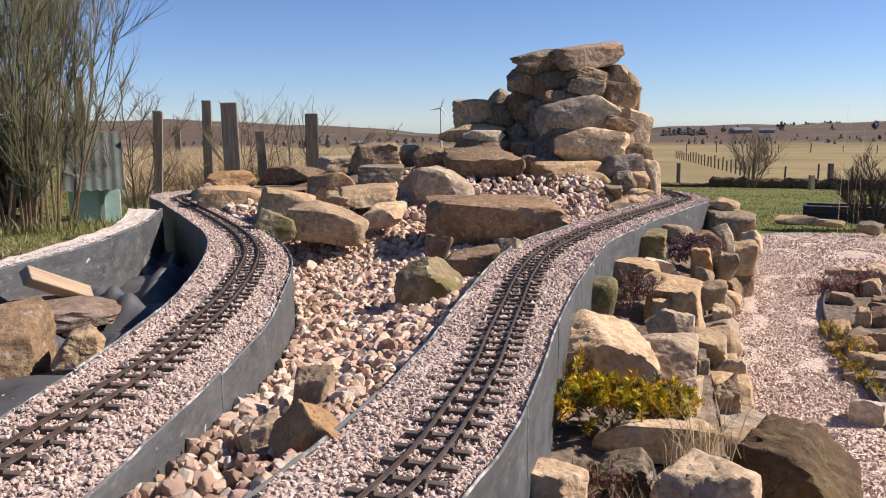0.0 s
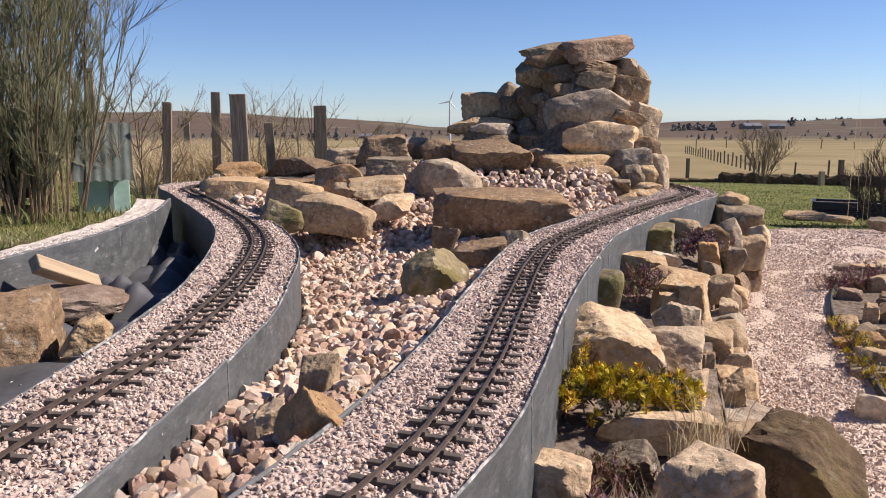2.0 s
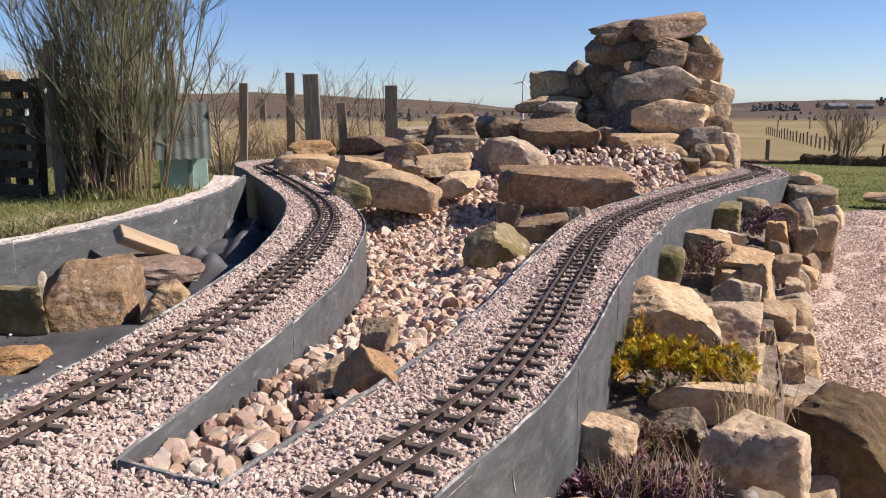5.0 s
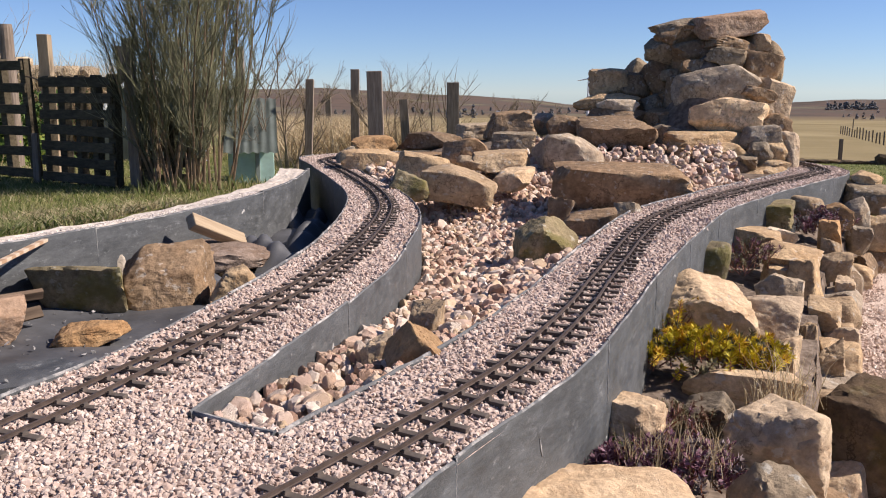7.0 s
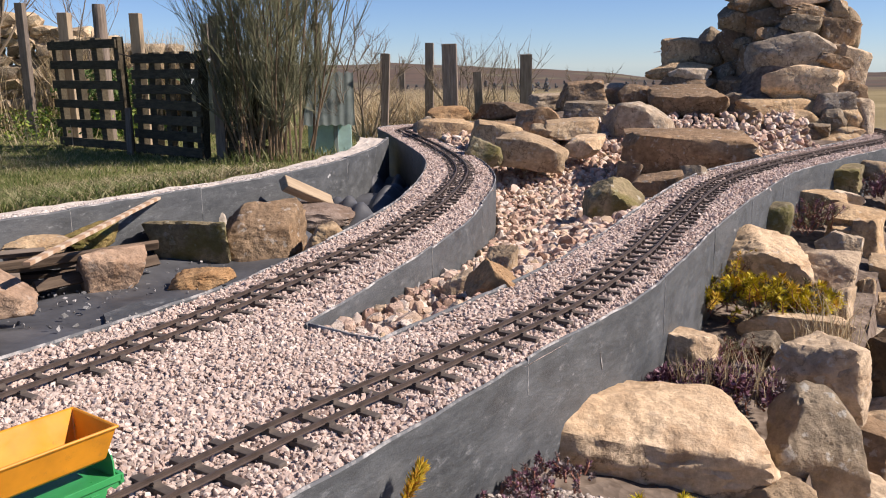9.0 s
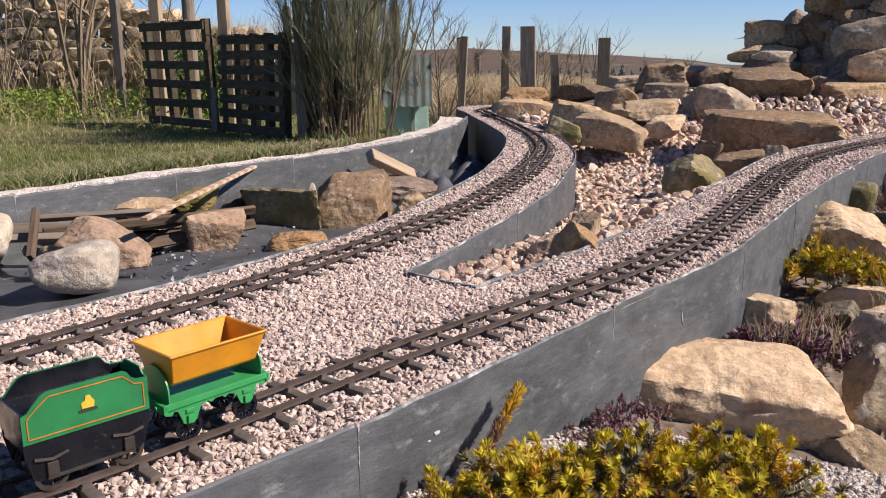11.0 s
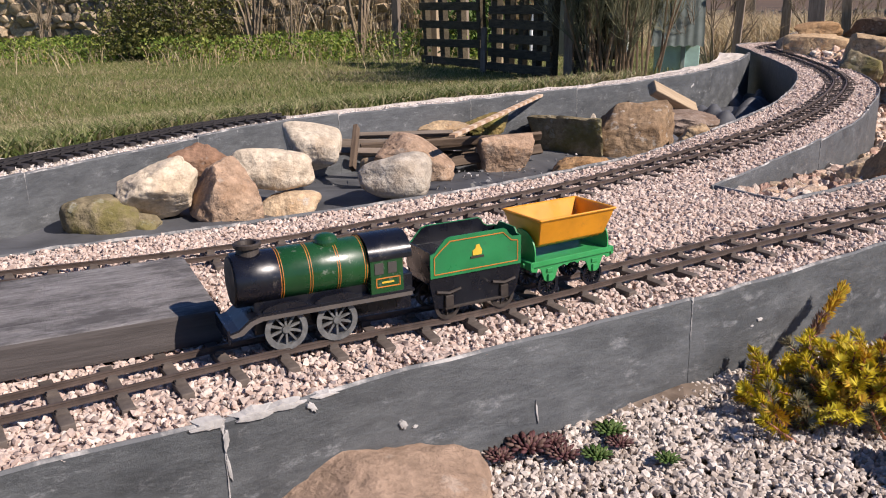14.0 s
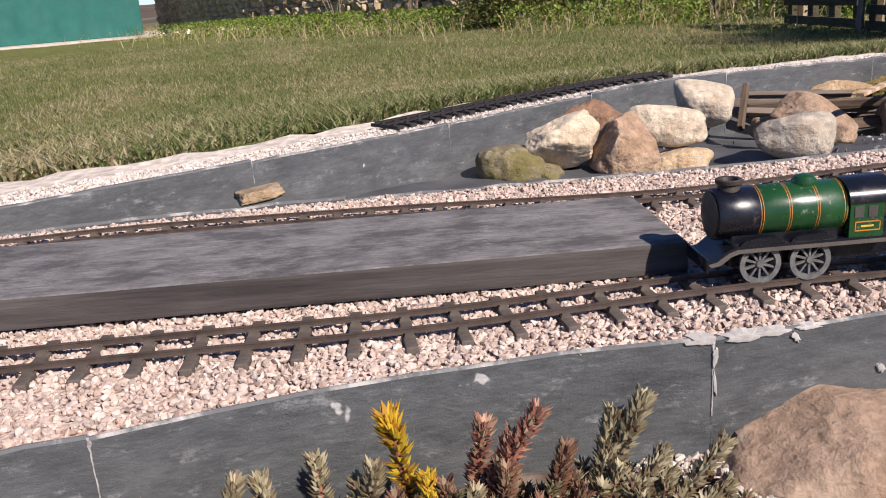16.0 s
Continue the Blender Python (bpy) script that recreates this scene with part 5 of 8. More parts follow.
OLDWOOD = wood_material("old_brown_offcut", (0.06, 0.042, 0.03), (0.20, 0.145, 0.10), (10, 10, 1))
bar("wooden_block", (-1.045, 2.20, -0.095), (-1.115, 2.03, -0.012), 0.030, 0.042, PALEWOOD, "short pale sawn timber block leaning on the slates", "timber", 40)
bar("striped_stick", (-1.085, 0.968, -0.012), (-1.285, 1.66, -0.006), 0.014, 0.007, striped_material(), "thin pale stick with brown bands leaning across the pond", "stick")
for k, (a, b, w) in enumerate((((-1.47, 1.20, -0.11), (-1.20, 1.44, -0.105), 0.03), ((-1.45, 1.24, -0.12), (-1.18, 1.40, -0.13), 0.022), ((-1.46, 1.10, -0.10), (-1.26, 1.38, -0.088), 0.02), ((-1.44, 0.95, -0.07), (-1.27, 1.15, -0.09), 0.016), ((-1.30, 1.22, -0.13), (-1.17, 1.47, -0.12), 0.025), ((-1.34, 0.935, -0.10), (-1.40, 1.02, -0.02), 0.018), ((-1.50, 0.98, -0.06), (-1.34, 1.22, -0.085), 0.02), ((-1.42, 1.05, -0.075), (-1.22, 1.36, -0.08), 0.017), ((-1.38, 1.30, -0.10), (-1.20, 1.52, -0.095), 0.022), ((-1.47, 1.08, -0.055), (-1.30, 1.26, -0.06), 0.015))):
    bar("timber_offcut", a, b, w, 0.011, POSTWOOD if k % 3 == 0 else OLDWOOD, "thin weathered timber offcut lying on the pond liner", "timber", 15 * k)
sheet = bmesh.new()
ring = [(-0.075, -0.05), (0.06, -0.06), (0.09, 0.0), (0.05, 0.05), (-0.03, 0.065), (-0.09, 0.02)]
top = [sheet.verts.new((x, y, 0.008)) for x, y in ring]
low_ring = [sheet.verts.new((x * 1.03, y * 1.03, 0)) for x, y in ring]
sheet.faces.new(top)
sheet.faces.new(low_ring[::-1])
for k in range(6):
    sheet.faces.new((low_ring[k], low_ring[(k + 1) % 6], top[(k + 1) % 6], top[k]))
tagged(part("slate_sheet", sheet, SLATE, None, "", pose(-0.98, 1.16, -0.148, 3, -5, 30)), "flat broken sheet of grey slate lying on the liner", "slate")


def liner_fold(place, size, rz, seed):
    v, f = [], []
    n = 24
    for i in range(n + 1):
        for k in range(n + 1):
            x, y = i / n - 0.5, k / n - 0.5
            r = max(0.0, 1 - (2 * x) ** 2) * max(0.0, 1 - (2 * y) ** 2)
            h = r**0.5 * (0.6 + 0.4 * math.sin(9 * x + 5 * y + seed)) + 0.12 * math.sin(25 * x - 14 * y) * r
            v.append((x * size[0], y * size[1], h * size[2]))
    for i in range(n):
        for k in range(n):
            a = i * (n + 1) + k
            f.append((a, a + n + 1, a + n + 2, a + 1))
    ob = new("liner_fold", mesh_of("liner_fold", v, f, LINER, True))
    ob.matrix_basis = pose(*place, 0, 0, rz)
    tagged(ob, "crumpled fold of black pond liner", "pond liner")


liner_fold((-1.0, 2.20, -0.165), (0.30, 0.20, 0.085), 20, 1)
liner_fold((-0.98, 2.62, -0.20), (0.24, 0.36, 0.10), -20, 2)
liner_fold((-1.0, 1.93, -0.18), (0.34, 0.2, 0.06), 10, 3)
liner_fold((-1.15, 3.0, -0.20), (0.16, 0.3, 0.11), 0, 4)
FLAKE = gravel_material("slate_flakes", (0.0, (0.10, 0.10, 0.10)), (0.5, (0.24, 0.24, 0.235)), (1.0, (0.48, 0.46, 0.44)))
rng = np.random.RandomState(33)
bits = np.c_[rng.uniform(-1.38, -0.75, 420), rng.uniform(0.55, 1.7, 420)]
bits = bits[(np.sin(7 * bits[:, 0] + 3) * np.cos(5 * bits[:, 1]) > -0.1) & (bits[:, 0] < -0.72 - 0.25 * np.clip(1 - bits[:, 1], 0, 1))]
v, t = scatter_stones(rng, np.c_[bits, pond_floor(bits[:, 0], bits[:, 1]) + 0.006], rng.uniform(0.003, 0.007, len(bits)), 0, 0.2)
tagged(new("slate_bits", fast_mesh("slate_bits", v, t, FLAKE)), "small grey slate splinters strewn on the liner", "rubble", kind="stuff")

# ---------------------------------------------------------------- grey plank between the tracks
plank = box(0.78, 0.176, 0.028, bevel=0.003)
for vert in plank.verts:
    vert.co.z += 0.0015 * math.sin(23 * vert.co.x) + 0.001 * math.sin(60 * vert.co.y)
# sides and underside take a darker wood than the top
PLANK_EDGE = wood_material("dark_plank_edge", (0.03, 0.027, 0.026), (0.105, 0.094, 0.088), (1.0, 12, 12), 5.0)
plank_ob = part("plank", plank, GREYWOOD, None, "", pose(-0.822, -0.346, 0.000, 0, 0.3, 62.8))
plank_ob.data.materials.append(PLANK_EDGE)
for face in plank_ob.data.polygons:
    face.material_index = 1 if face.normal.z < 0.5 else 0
tagged(plank_ob, "weathered silver-grey wooden plank lying on the gravel", "plank")

# ---------------------------------------------------------------- tinplate train
def paint(name, color, rough=0.3, wear=(0.05, 0.045, 0.04), amount=0.5):
    m = Nodes(name)
    lo, hi = tuple(0.86 * c for c in color), tuple(min(1, 1.12 * c) for c in color)
    c = m.ramp(m.noise(40.0, 4), (0.35, lo), (0.65, hi))
    chip = m.ramp(m.noise(70.0, 10, 0.82), (0.585, (0, 0, 0)), (0.63, (amount, amount, amount)))
    c = m.mix(chip, c, wear)
    r = m.ramp(m.noise(60.0, 5), (0.3, (rough - 0.08,) * 3), (0.7, (rough + 0.16,) * 3))
    return m.done(c, r, m.noise(90.0, 3), 0.0004, 0.35, spec=0.5)


GREEN = paint("dark_green_tin", (0.008, 0.050, 0.014), 0.26, (0.20, 0.22, 0.18), 0.6)
BRIGHT = paint("bright_green_tin", (0.014, 0.165, 0.052), 0.34, (0.03, 0.05, 0.03), 0.3)
WAGON = paint("wagon_green_paint", (0.030, 0.26, 0.075), 0.35, (0.05, 0.08, 0.05), 0.4)
BLACK = paint("black_tin", (0.0055, 0.006, 0.010), 0.24, (0.09, 0.08, 0.07), 0.45)
ORANGE = paint("orange_tin", (0.62, 0.25, 0.010), 0.36, (0.25, 0.12, 0.03), 0.35)
LINE = paint("orange_lining", (0.50, 0.16, 0.02), 0.45)
BRASS = paint("yellow_emblem", (0.62, 0.38, 0.03), 0.45)
IRON = plain_material("grey_cast_wheel", (0.125, 0.125, 0.12), 0.5, 0.1, 0.4, 150.0)
SOOT = plain_material("brown_sooty_metal", (0.042, 0.033, 0.027), 0.6, 0.2, 0.4, 90.0)
GLASSY = plain_material("smoky_window_print", (0.06, 0.055, 0.05), 0.35, 0, 0.2, 60.0)

EDGE_WEAR = paint("worn_running_plate", (0.085, 0.072, 0.062), 0.5, (0.02, 0.018, 0.018), 0.9)
RT = smooth_line(R_TRACK, 0.005)
RT = RT[::-1]
RS = np.r_[0, np.cumsum(np.linalg.norm(np.diff(RT, axis=0), axis=1))]
RAIL_TOP = -0.0042 + 0.0072 + 0.0050


def on_track(y_front, back):
    """The pose of a vehicle whose centre lies some way behind the place where the track crosses y_front; x looks ahead."""
    s0 = np.interp(-y_front, -RT[:, 1], RS) - back
    p = np.array([np.interp(s0, RS, RT[:, i]) for i in (0, 1)])
    q = np.array([np.interp(s0 + 0.03, RS, RT[:, i]) - np.interp(s0 - 0.03, RS, RT[:, i]) for i in (0, 1)])
    return pose(p[0], p[1], RAIL_TOP, 0, 0, math.degrees(math.atan2(q[1], q[0])))


def barrel(radius, x0, x1, z, sides=40, squash=1.0):
    bm = lathe([(radius * 0.965, 0), (radius, 0.0012), (radius, x1 - x0 - 0.0012), (radius * 0.965, x1 - x0)], sides)
    bm.transform(Matrix.Translation((x0, 0, z)) @ Euler((0, radians(90), 0)).to_matrix().to_4x4())
    return bm


def wheel(radius, width, spokes):
    """A spoked wheel about y: rim with flange, hub and spokes as separate meshes."""
    turn = Euler((radians(90), 0, 0)).to_matrix().to_4x4()
    rim = bmesh.new()
    prof = [(radius * 0.82, -width / 2), (radius, -width / 2), (radius, width * 0.2), (radius * 1.10, width * 0.26), (radius * 1.10, width / 2), (radius * 0.82, width / 2)]
    rings = [[rim.verts.new((r * math.cos(a), r * math.sin(a), z)) for a in [2 * math.pi * k / 36 for k in range(36)]] for r, z in prof]
    for a, b in zip(rings, rings[1:] + rings[:1]):
        for k in range(36):
            rim.faces.new((a[k], a[(k + 1) % 36], b[(k + 1) % 36], b[k]))
    rim.transform(turn)
    inner = lathe([(radius * 0.20, -width * 0.6), (radius * 0.20, width * 0.5)], 16, turn)
    for k in range(spokes):
        a = 2 * math.pi * k / spokes
        inner = box(radius * 0.11, width * 0.5, radius * 0.72, Euler((0, a, 0)).to_matrix().to_4x4() @ Matrix.Translation((0, 0, radius * 0.14)), 0, inner)
    return rim, inner


def add_wheels(thing, xs, radius, spokes, mat, track_half=0.0165):
    for x in xs:
        part("axle", tube([(x, -track_half, radius), (x, track_half, radius)], 0.0015, 8), SOOT, thing)
        for s in (-1, 1):
            rim, inner = wheel(radius, 0.0048, spokes)
            m = Matrix.Translation((x, s * track_half, radius)) @ (Matrix.Identity(4) if s < 0 else Matrix.Diagonal((1, -1, 1, 1)))
            rim.transform(m)
            inner.transform(m)
            w = part("wheel", rim, mat, thing, "grey spoked wheel")
            part("spokes", inner, mat, w)


def rounded(ob, angle=35):
    """Smooth shading with crisp rims."""
    ob.data.polygons.foreach_set("use_smooth", [True] * len(ob.data.polygons))
    ob.data.set_sharp_from_angle(angle=radians(angle))
    return ob


def plate(outline, thick, axis="y", at=0.0):
    """A flat sheet of some thickness from an outline in x and z."""
    bm = bmesh.new()
    a = [bm.verts.new((x, at - thick / 2, z)) for x, z in outline]
    b = [bm.verts.new((x, at + thick / 2, z)) for x, z in outline]
    bm.faces.new(a)
    bm.faces.new(b[::-1])
    n = len(outline)
    for k in range(n):
        bm.faces.new((a[k], b[k], b[(k + 1) % n], a[(k + 1) % n]))
    return bm


def outline_strip(pts, width, at, thick=0.0005):
    """Thin painted lining that runs round an outline."""
    bm = bmesh.new()
    n = len(pts)
    for k in range(n):
        a, b = Vector((pts[k][0], at, pts[k][1])), Vector((pts[(k + 1) % n][0], at, pts[(k + 1) % n][1]))
        d = (b - a).normalized() * width / 2
        w = Vector((-d.z, 0, d.x))
        bm = merged(bm, quad_box(a - d, b + d, w, thick))
    return bm


def quad_box(a, b, w, thick):
    bm = bmesh.new()
    y = Vector((0, thick, 0))
    lo = [bm.verts.new(p - y) for p in (a - w, b - w, b + w, a + w)]
    hi = [bm.verts.new(p + y) for p in (a - w, b - w, b + w, a + w)]
    bm.faces.new(lo)
    bm.faces.new(hi[::-1])
    for k in range(4):
        bm.faces.new((lo[k], hi[k], hi[(k + 1) % 4], lo[(k + 1) % 4]))
    return bm


def locomotive(m):
    e = tagged(new("toy_locomotive"), "worn dark green tinplate toy steam locomotive on the track", "toy train", "toy train")
    e.matrix_basis = m
    r, zc = 0.0205, 0.0535
    rounded(part("boiler", barrel(r, -0.022, 0.0465, zc), GREEN, e, "dark green boiler with orange bands"))
    box_front = rounded(part("smokebox", barrel(r * 1.012, 0.0465, 0.080, zc), BLACK, e, "chipped black smokebox"))
    part("smokebox_door", lathe([(r * 0.90, 0), (r * 0.88, 0.0012), (r * 0.5, 0.0026), (0.002, 0.003)], 32, Matrix.Translation((0.080, 0, zc)) @ Euler((0, radians(90), 0)).to_matrix().to_4x4()), SOOT, box_front)
    for x in (0.0460, 0.0240, 0.0020, -0.0195):
        for dx in (-0.0009, 0.0009):
            bm = lathe([(r * 1.002, 0), (r * 1.010, 0.0001), (r * 1.010, 0.0005), (r * 1.002, 0.0006)], 40, Matrix.Translation((x + dx, 0, zc)) @ Euler((0, radians(90), 0)).to_matrix().to_4x4())
            part("boiler_band", bm, LINE, e, "thin orange band")
    part("chimney", lathe([(0.0098, -0.004), (0.0086, 0.0008), (0.0082, 0.0030), (0.0102, 0.0038), (0.0106, 0.0066), (0.0094, 0.0074), (0.0072, 0.0070), (0.0062, 0.0040)], 24, Matrix.Translation((0.066, 0, zc + r))), SOOT, e, "short brown chimney")
    part("dome", lathe([(0.0098, -0.003), (0.0096, 0.0003), (0.0090, 0.0026), (0.0070, 0.0048), (0.0035, 0.0060), (0.0005, 0.0063)], 24, Matrix.Translation((0.0060, 0, zc + r))), GREEN, e)
    # footplate with a dropped front
    bm = bmesh.new()
    sec = [(-0.058, 0.0315), (0.066, 0.0315), (0.074, 0.0290), (0.082, 0.0225), (0.090, 0.0205), (0.090, 0.0190), (0.081, 0.0208), (0.073, 0.0270), (0.065, 0.0293), (-0.058, 0.0293)]
    a = [bm.verts.new((x, -0.0225, z)) for x, z in sec]
    b = [bm.verts.new((x, 0.0225, z)) for x, z in sec]
    bm.faces.new(a)
    bm.faces.new(b[::-1])
    for k in range(len(sec)):
        bm.faces.new((a[k], b[k], b[(k + 1) % len(sec)], a[(k + 1) % len(sec)]))
    part("footplate", bm, BLACK, e)
    for s in (-1, 1):
        part("valance", plate([(-0.056, 0.0295), (0.066, 0.0295), (0.073, 0.0272), (0.082, 0.0208), (0.089, 0.0192), (0.087, 0.0165), (0.079, 0.0178), (0.071, 0.0240), (0.064, 0.0262), (-0.056, 0.0262)], 0.001, at=s * 0.0222), EDGE_WEAR, e)
    part("buffer_beam", box(0.002, 0.046, 0.011, Matrix.Translation((0.0895, 0, 0.0125)), 0.0005), BLACK, e)
    # splashers
    for x in (0.046, 0.006):
        for s in (-1, 1):
            arc = [(x + 0.0175 * math.cos(q), 0.0315 + 0.0055 * math.sin(q)) for q in np.linspace(0, math.pi, 13)]
            part("splasher", plate(arc, 0.003, at=s * 0.0195), BLACK, e)
    # saddle and frames
    part("saddle", box(0.128, 0.028, 0.012, Matrix.Translation((0.004, 0, 0.0300)), 0.001), BLACK, e)
    part("frame", box(0.128, 0.020, 0.020, Matrix.Translation((0.004, 0, 0.0110)), 0.001), BLACK, e)
    # cab
    cab = bmesh.new()
    arch = [(-0.0215, 0.0315), (-0.0215, 0.060)] + [(0.0215 * math.cos(q), 0.0600 + 0.0145 * math.sin(q)) for q in np.linspace(math.pi, 0, 15)] + [(0.0215, 0.060), (0.0215, 0.0315)]
    front = [cab.verts.new((-0.022, y, z)) for y, z in arch]
    back = [cab.verts.new((-0.049, y, z)) for y, z in arch]
    for k in range(len(arch) - 1):
        cab.faces.new((front[k], back[k], back[k + 1], front[k + 1]))
    cab.faces.new(front)
    cab_ob = part("cab", cab, GREEN, e, "green cab with open back")
    roof = bmesh.new()
    prof = [(0.0224 * math.cos(q), 0.0602 + 0.0152 * math.sin(q)) for q in np.linspace(math.pi * 1.04, -0.04 * math.pi, 19)]
    fr = [roof.verts.new((-0.021, y, z)) for y, z in prof]
    bk = [roof.verts.new((-0.0565, y, z)) for y, z in prof]
    fr2 = [roof.verts.new((-0.021, y * 0.955, z - 0.0008)) for y, z in prof]
    bk2 = [roof.verts.new((-0.0565, y * 0.955, z - 0.0008)) for y, z in prof]
    for k in range(len(prof) - 1):
        roof.faces.new((fr[k], bk[k], bk[k + 1], fr[k + 1]))
        roof.faces.new((fr2[k + 1], bk2[k + 1], bk2[k], fr2[k]))
        roof.faces.new((fr[k], fr[k + 1], fr2[k + 1], fr2[k]))
        roof.faces.new((bk[k + 1], bk[k], bk2[k], bk2[k + 1]))
    rounded(part("cab_roof", roof, BLACK, e, "glossy blue-black cab roof"))
    for s in (-1, 1):
        part("panel_line", outline_strip([(-0.0265, 0.0365), (-0.0265, 0.0435), (-0.046, 0.0435), (-0.046, 0.0365)], 0.0008, s * 0.0217, 0.0003), LINE, cab_ob)
        part("number_bar", quad_box(Vector((-0.031, s * 0.0218, 0.040)), Vector((-0.041, s * 0.0218, 0.040)), Vector((0, 0, 0.0007)), 0.0002), BRASS, cab_ob)
        for x in (-0.029, -0.040):
            part("cab_window", quad_box(Vector((x - 0.0036, s * 0.0217, 0.0515)), Vector((x + 0.0036, s * 0.0217, 0.0515)), Vector((0, 0, 0.0045)), 0.0003), GLASSY, cab_ob)
    add_wheels(e, (0.046, 0.006), 0.0150, 10, IRON)
    part("coupling", tube([(-0.056, 0, 0.016), (-0.066, 0, 0.0155), (-0.070, 0, 0.018)], 0.0012, 6), SOOT, e)
    return e


def tender(m):
    e = tagged(new("toy_tender"), "bright green tinplate toy tender with orange lining", "toy train", "toy train")
    e.matrix_basis = m
    side = [(0.0425, 0.0365), (0.0425, 0.0560), (0.0385, 0.0575), (0.0345, 0.0620), (0.0290, 0.0675), (0.0250, 0.0690), (-0.0260, 0.0690), (-0.0285, 0.0675), (-0.0315, 0.0630), (-0.0350, 0.0610), (-0.0425, 0.0605), (-0.0425, 0.0365)]
    inner = [(0.0390, 0.0395), (0.0390, 0.0535), (0.0330, 0.0590), (0.0245, 0.0655), (-0.0250, 0.0655), (-0.0330, 0.0580), (-0.0390, 0.0570), (-0.0390, 0.0395)]
    body = part("tender_tank", box(0.083, 0.040, 0.0175, Matrix.Translation((0, 0, 0.0365)), 0.0008), BLACK, e, "dark inside of the tender")
    for s in (-1, 1):
        w = part("side_panel", plate(side, 0.0012, at=s * 0.0212), BRIGHT, e, "bright green side panel")
        part("inner_panel", plate([(x * 0.985, z - 0.0004) for x, z in side], 0.0006, at=s * 0.0202), BLACK, w)
        part("lining", outline_strip(inner, 0.0007, s * 0.0220, 0.0003), LINE, w, "orange lining")
        part("emblem", plate([(0.004, 0.0505), (0.004, 0.0545), (0.0015, 0.0560), (0.0008, 0.0590), (-0.0022, 0.0592), (-0.0030, 0.0570), (-0.0048, 0.0545), (-0.0042, 0.0505)], 0.0005, at=s * 0.0221), BRASS, w, "small yellow emblem")
        part("emblem_base", plate([(0.006, 0.0480), (0.006, 0.0498), (-0.0065, 0.0498), (-0.0065, 0.0480)], 0.0005, at=s * 0.0221), SOOT, w)
    back = [(-0.021, 0.0365), (-0.021, 0.0605), (-0.016, 0.0612), (-0.012, 0.0655), (0.012, 0.0655), (0.016, 0.0612), (0.021, 0.0605), (0.021, 0.0365)]
    bm = bmesh.new()
    a = [bm.verts.new((-0.0430, y, z)) for y, z in back]
    b = [bm.verts.new((-0.0418, y, z)) for y, z in back]
    bm.faces.new(a)
    bm.faces.new(b[::-1])
    for k in range(len(back)):
        bm.faces.new((a[k], b[k], b[(k + 1) % 8], a[(k + 1) % 8]))
    part("back_panel", bm, BRIGHT, e)
    part("front_panel", box(0.0012, 0.041, 0.022, Matrix.Translation((0.042, 0, 0.036))), BLACK, e)
    under = [(0.0425, 0.0365), (0.0425, 0.0300), (0.0385, 0.0115), (0.0300, 0.0085), (-0.0330, 0.0085), (-0.0385, 0.0140), (-0.0425, 0.0300), (-0.0425, 0.0365)]
    for s in (-1, 1):
        f = part("side_frame", plate(under, 0.0016, at=s * 0.0195), BLACK, e, "black pressed frame with axle boxes")
        for x in (0.026, -0.026):
            part("axle_box", box(0.0075, 0.003, 0.010, Matrix.Translation((x, s * 0.0212, 0.0105)), 0.0007), SOOT, f)
            part("spring", tube([(x - 0.011, s * 0.0212, 0.0245), (x, s * 0.0216, 0.0222), (x + 0.011, s * 0.0212, 0.0245)], 0.0013, 6), SOOT, f)
        part("step_rail", box(0.060, 0.002, 0.0022, Matrix.Translation((0, s * 0.0212, 0.0085)), 0.0004), SOOT, f)
    part("floor_frame", box(0.084, 0.038, 0.006, Matrix.Translation((0, 0, 0.0300)), 0.0006), BLACK, e)
    add_wheels(e, (0.026, -0.026), 0.0105, 8, SOOT)
    part("coupling", tube([(-0.042, 0, 0.016), (-0.052, 0, 0.0155), (-0.056, 0, 0.018)], 0.0012, 6), SOOT, e)
    return e


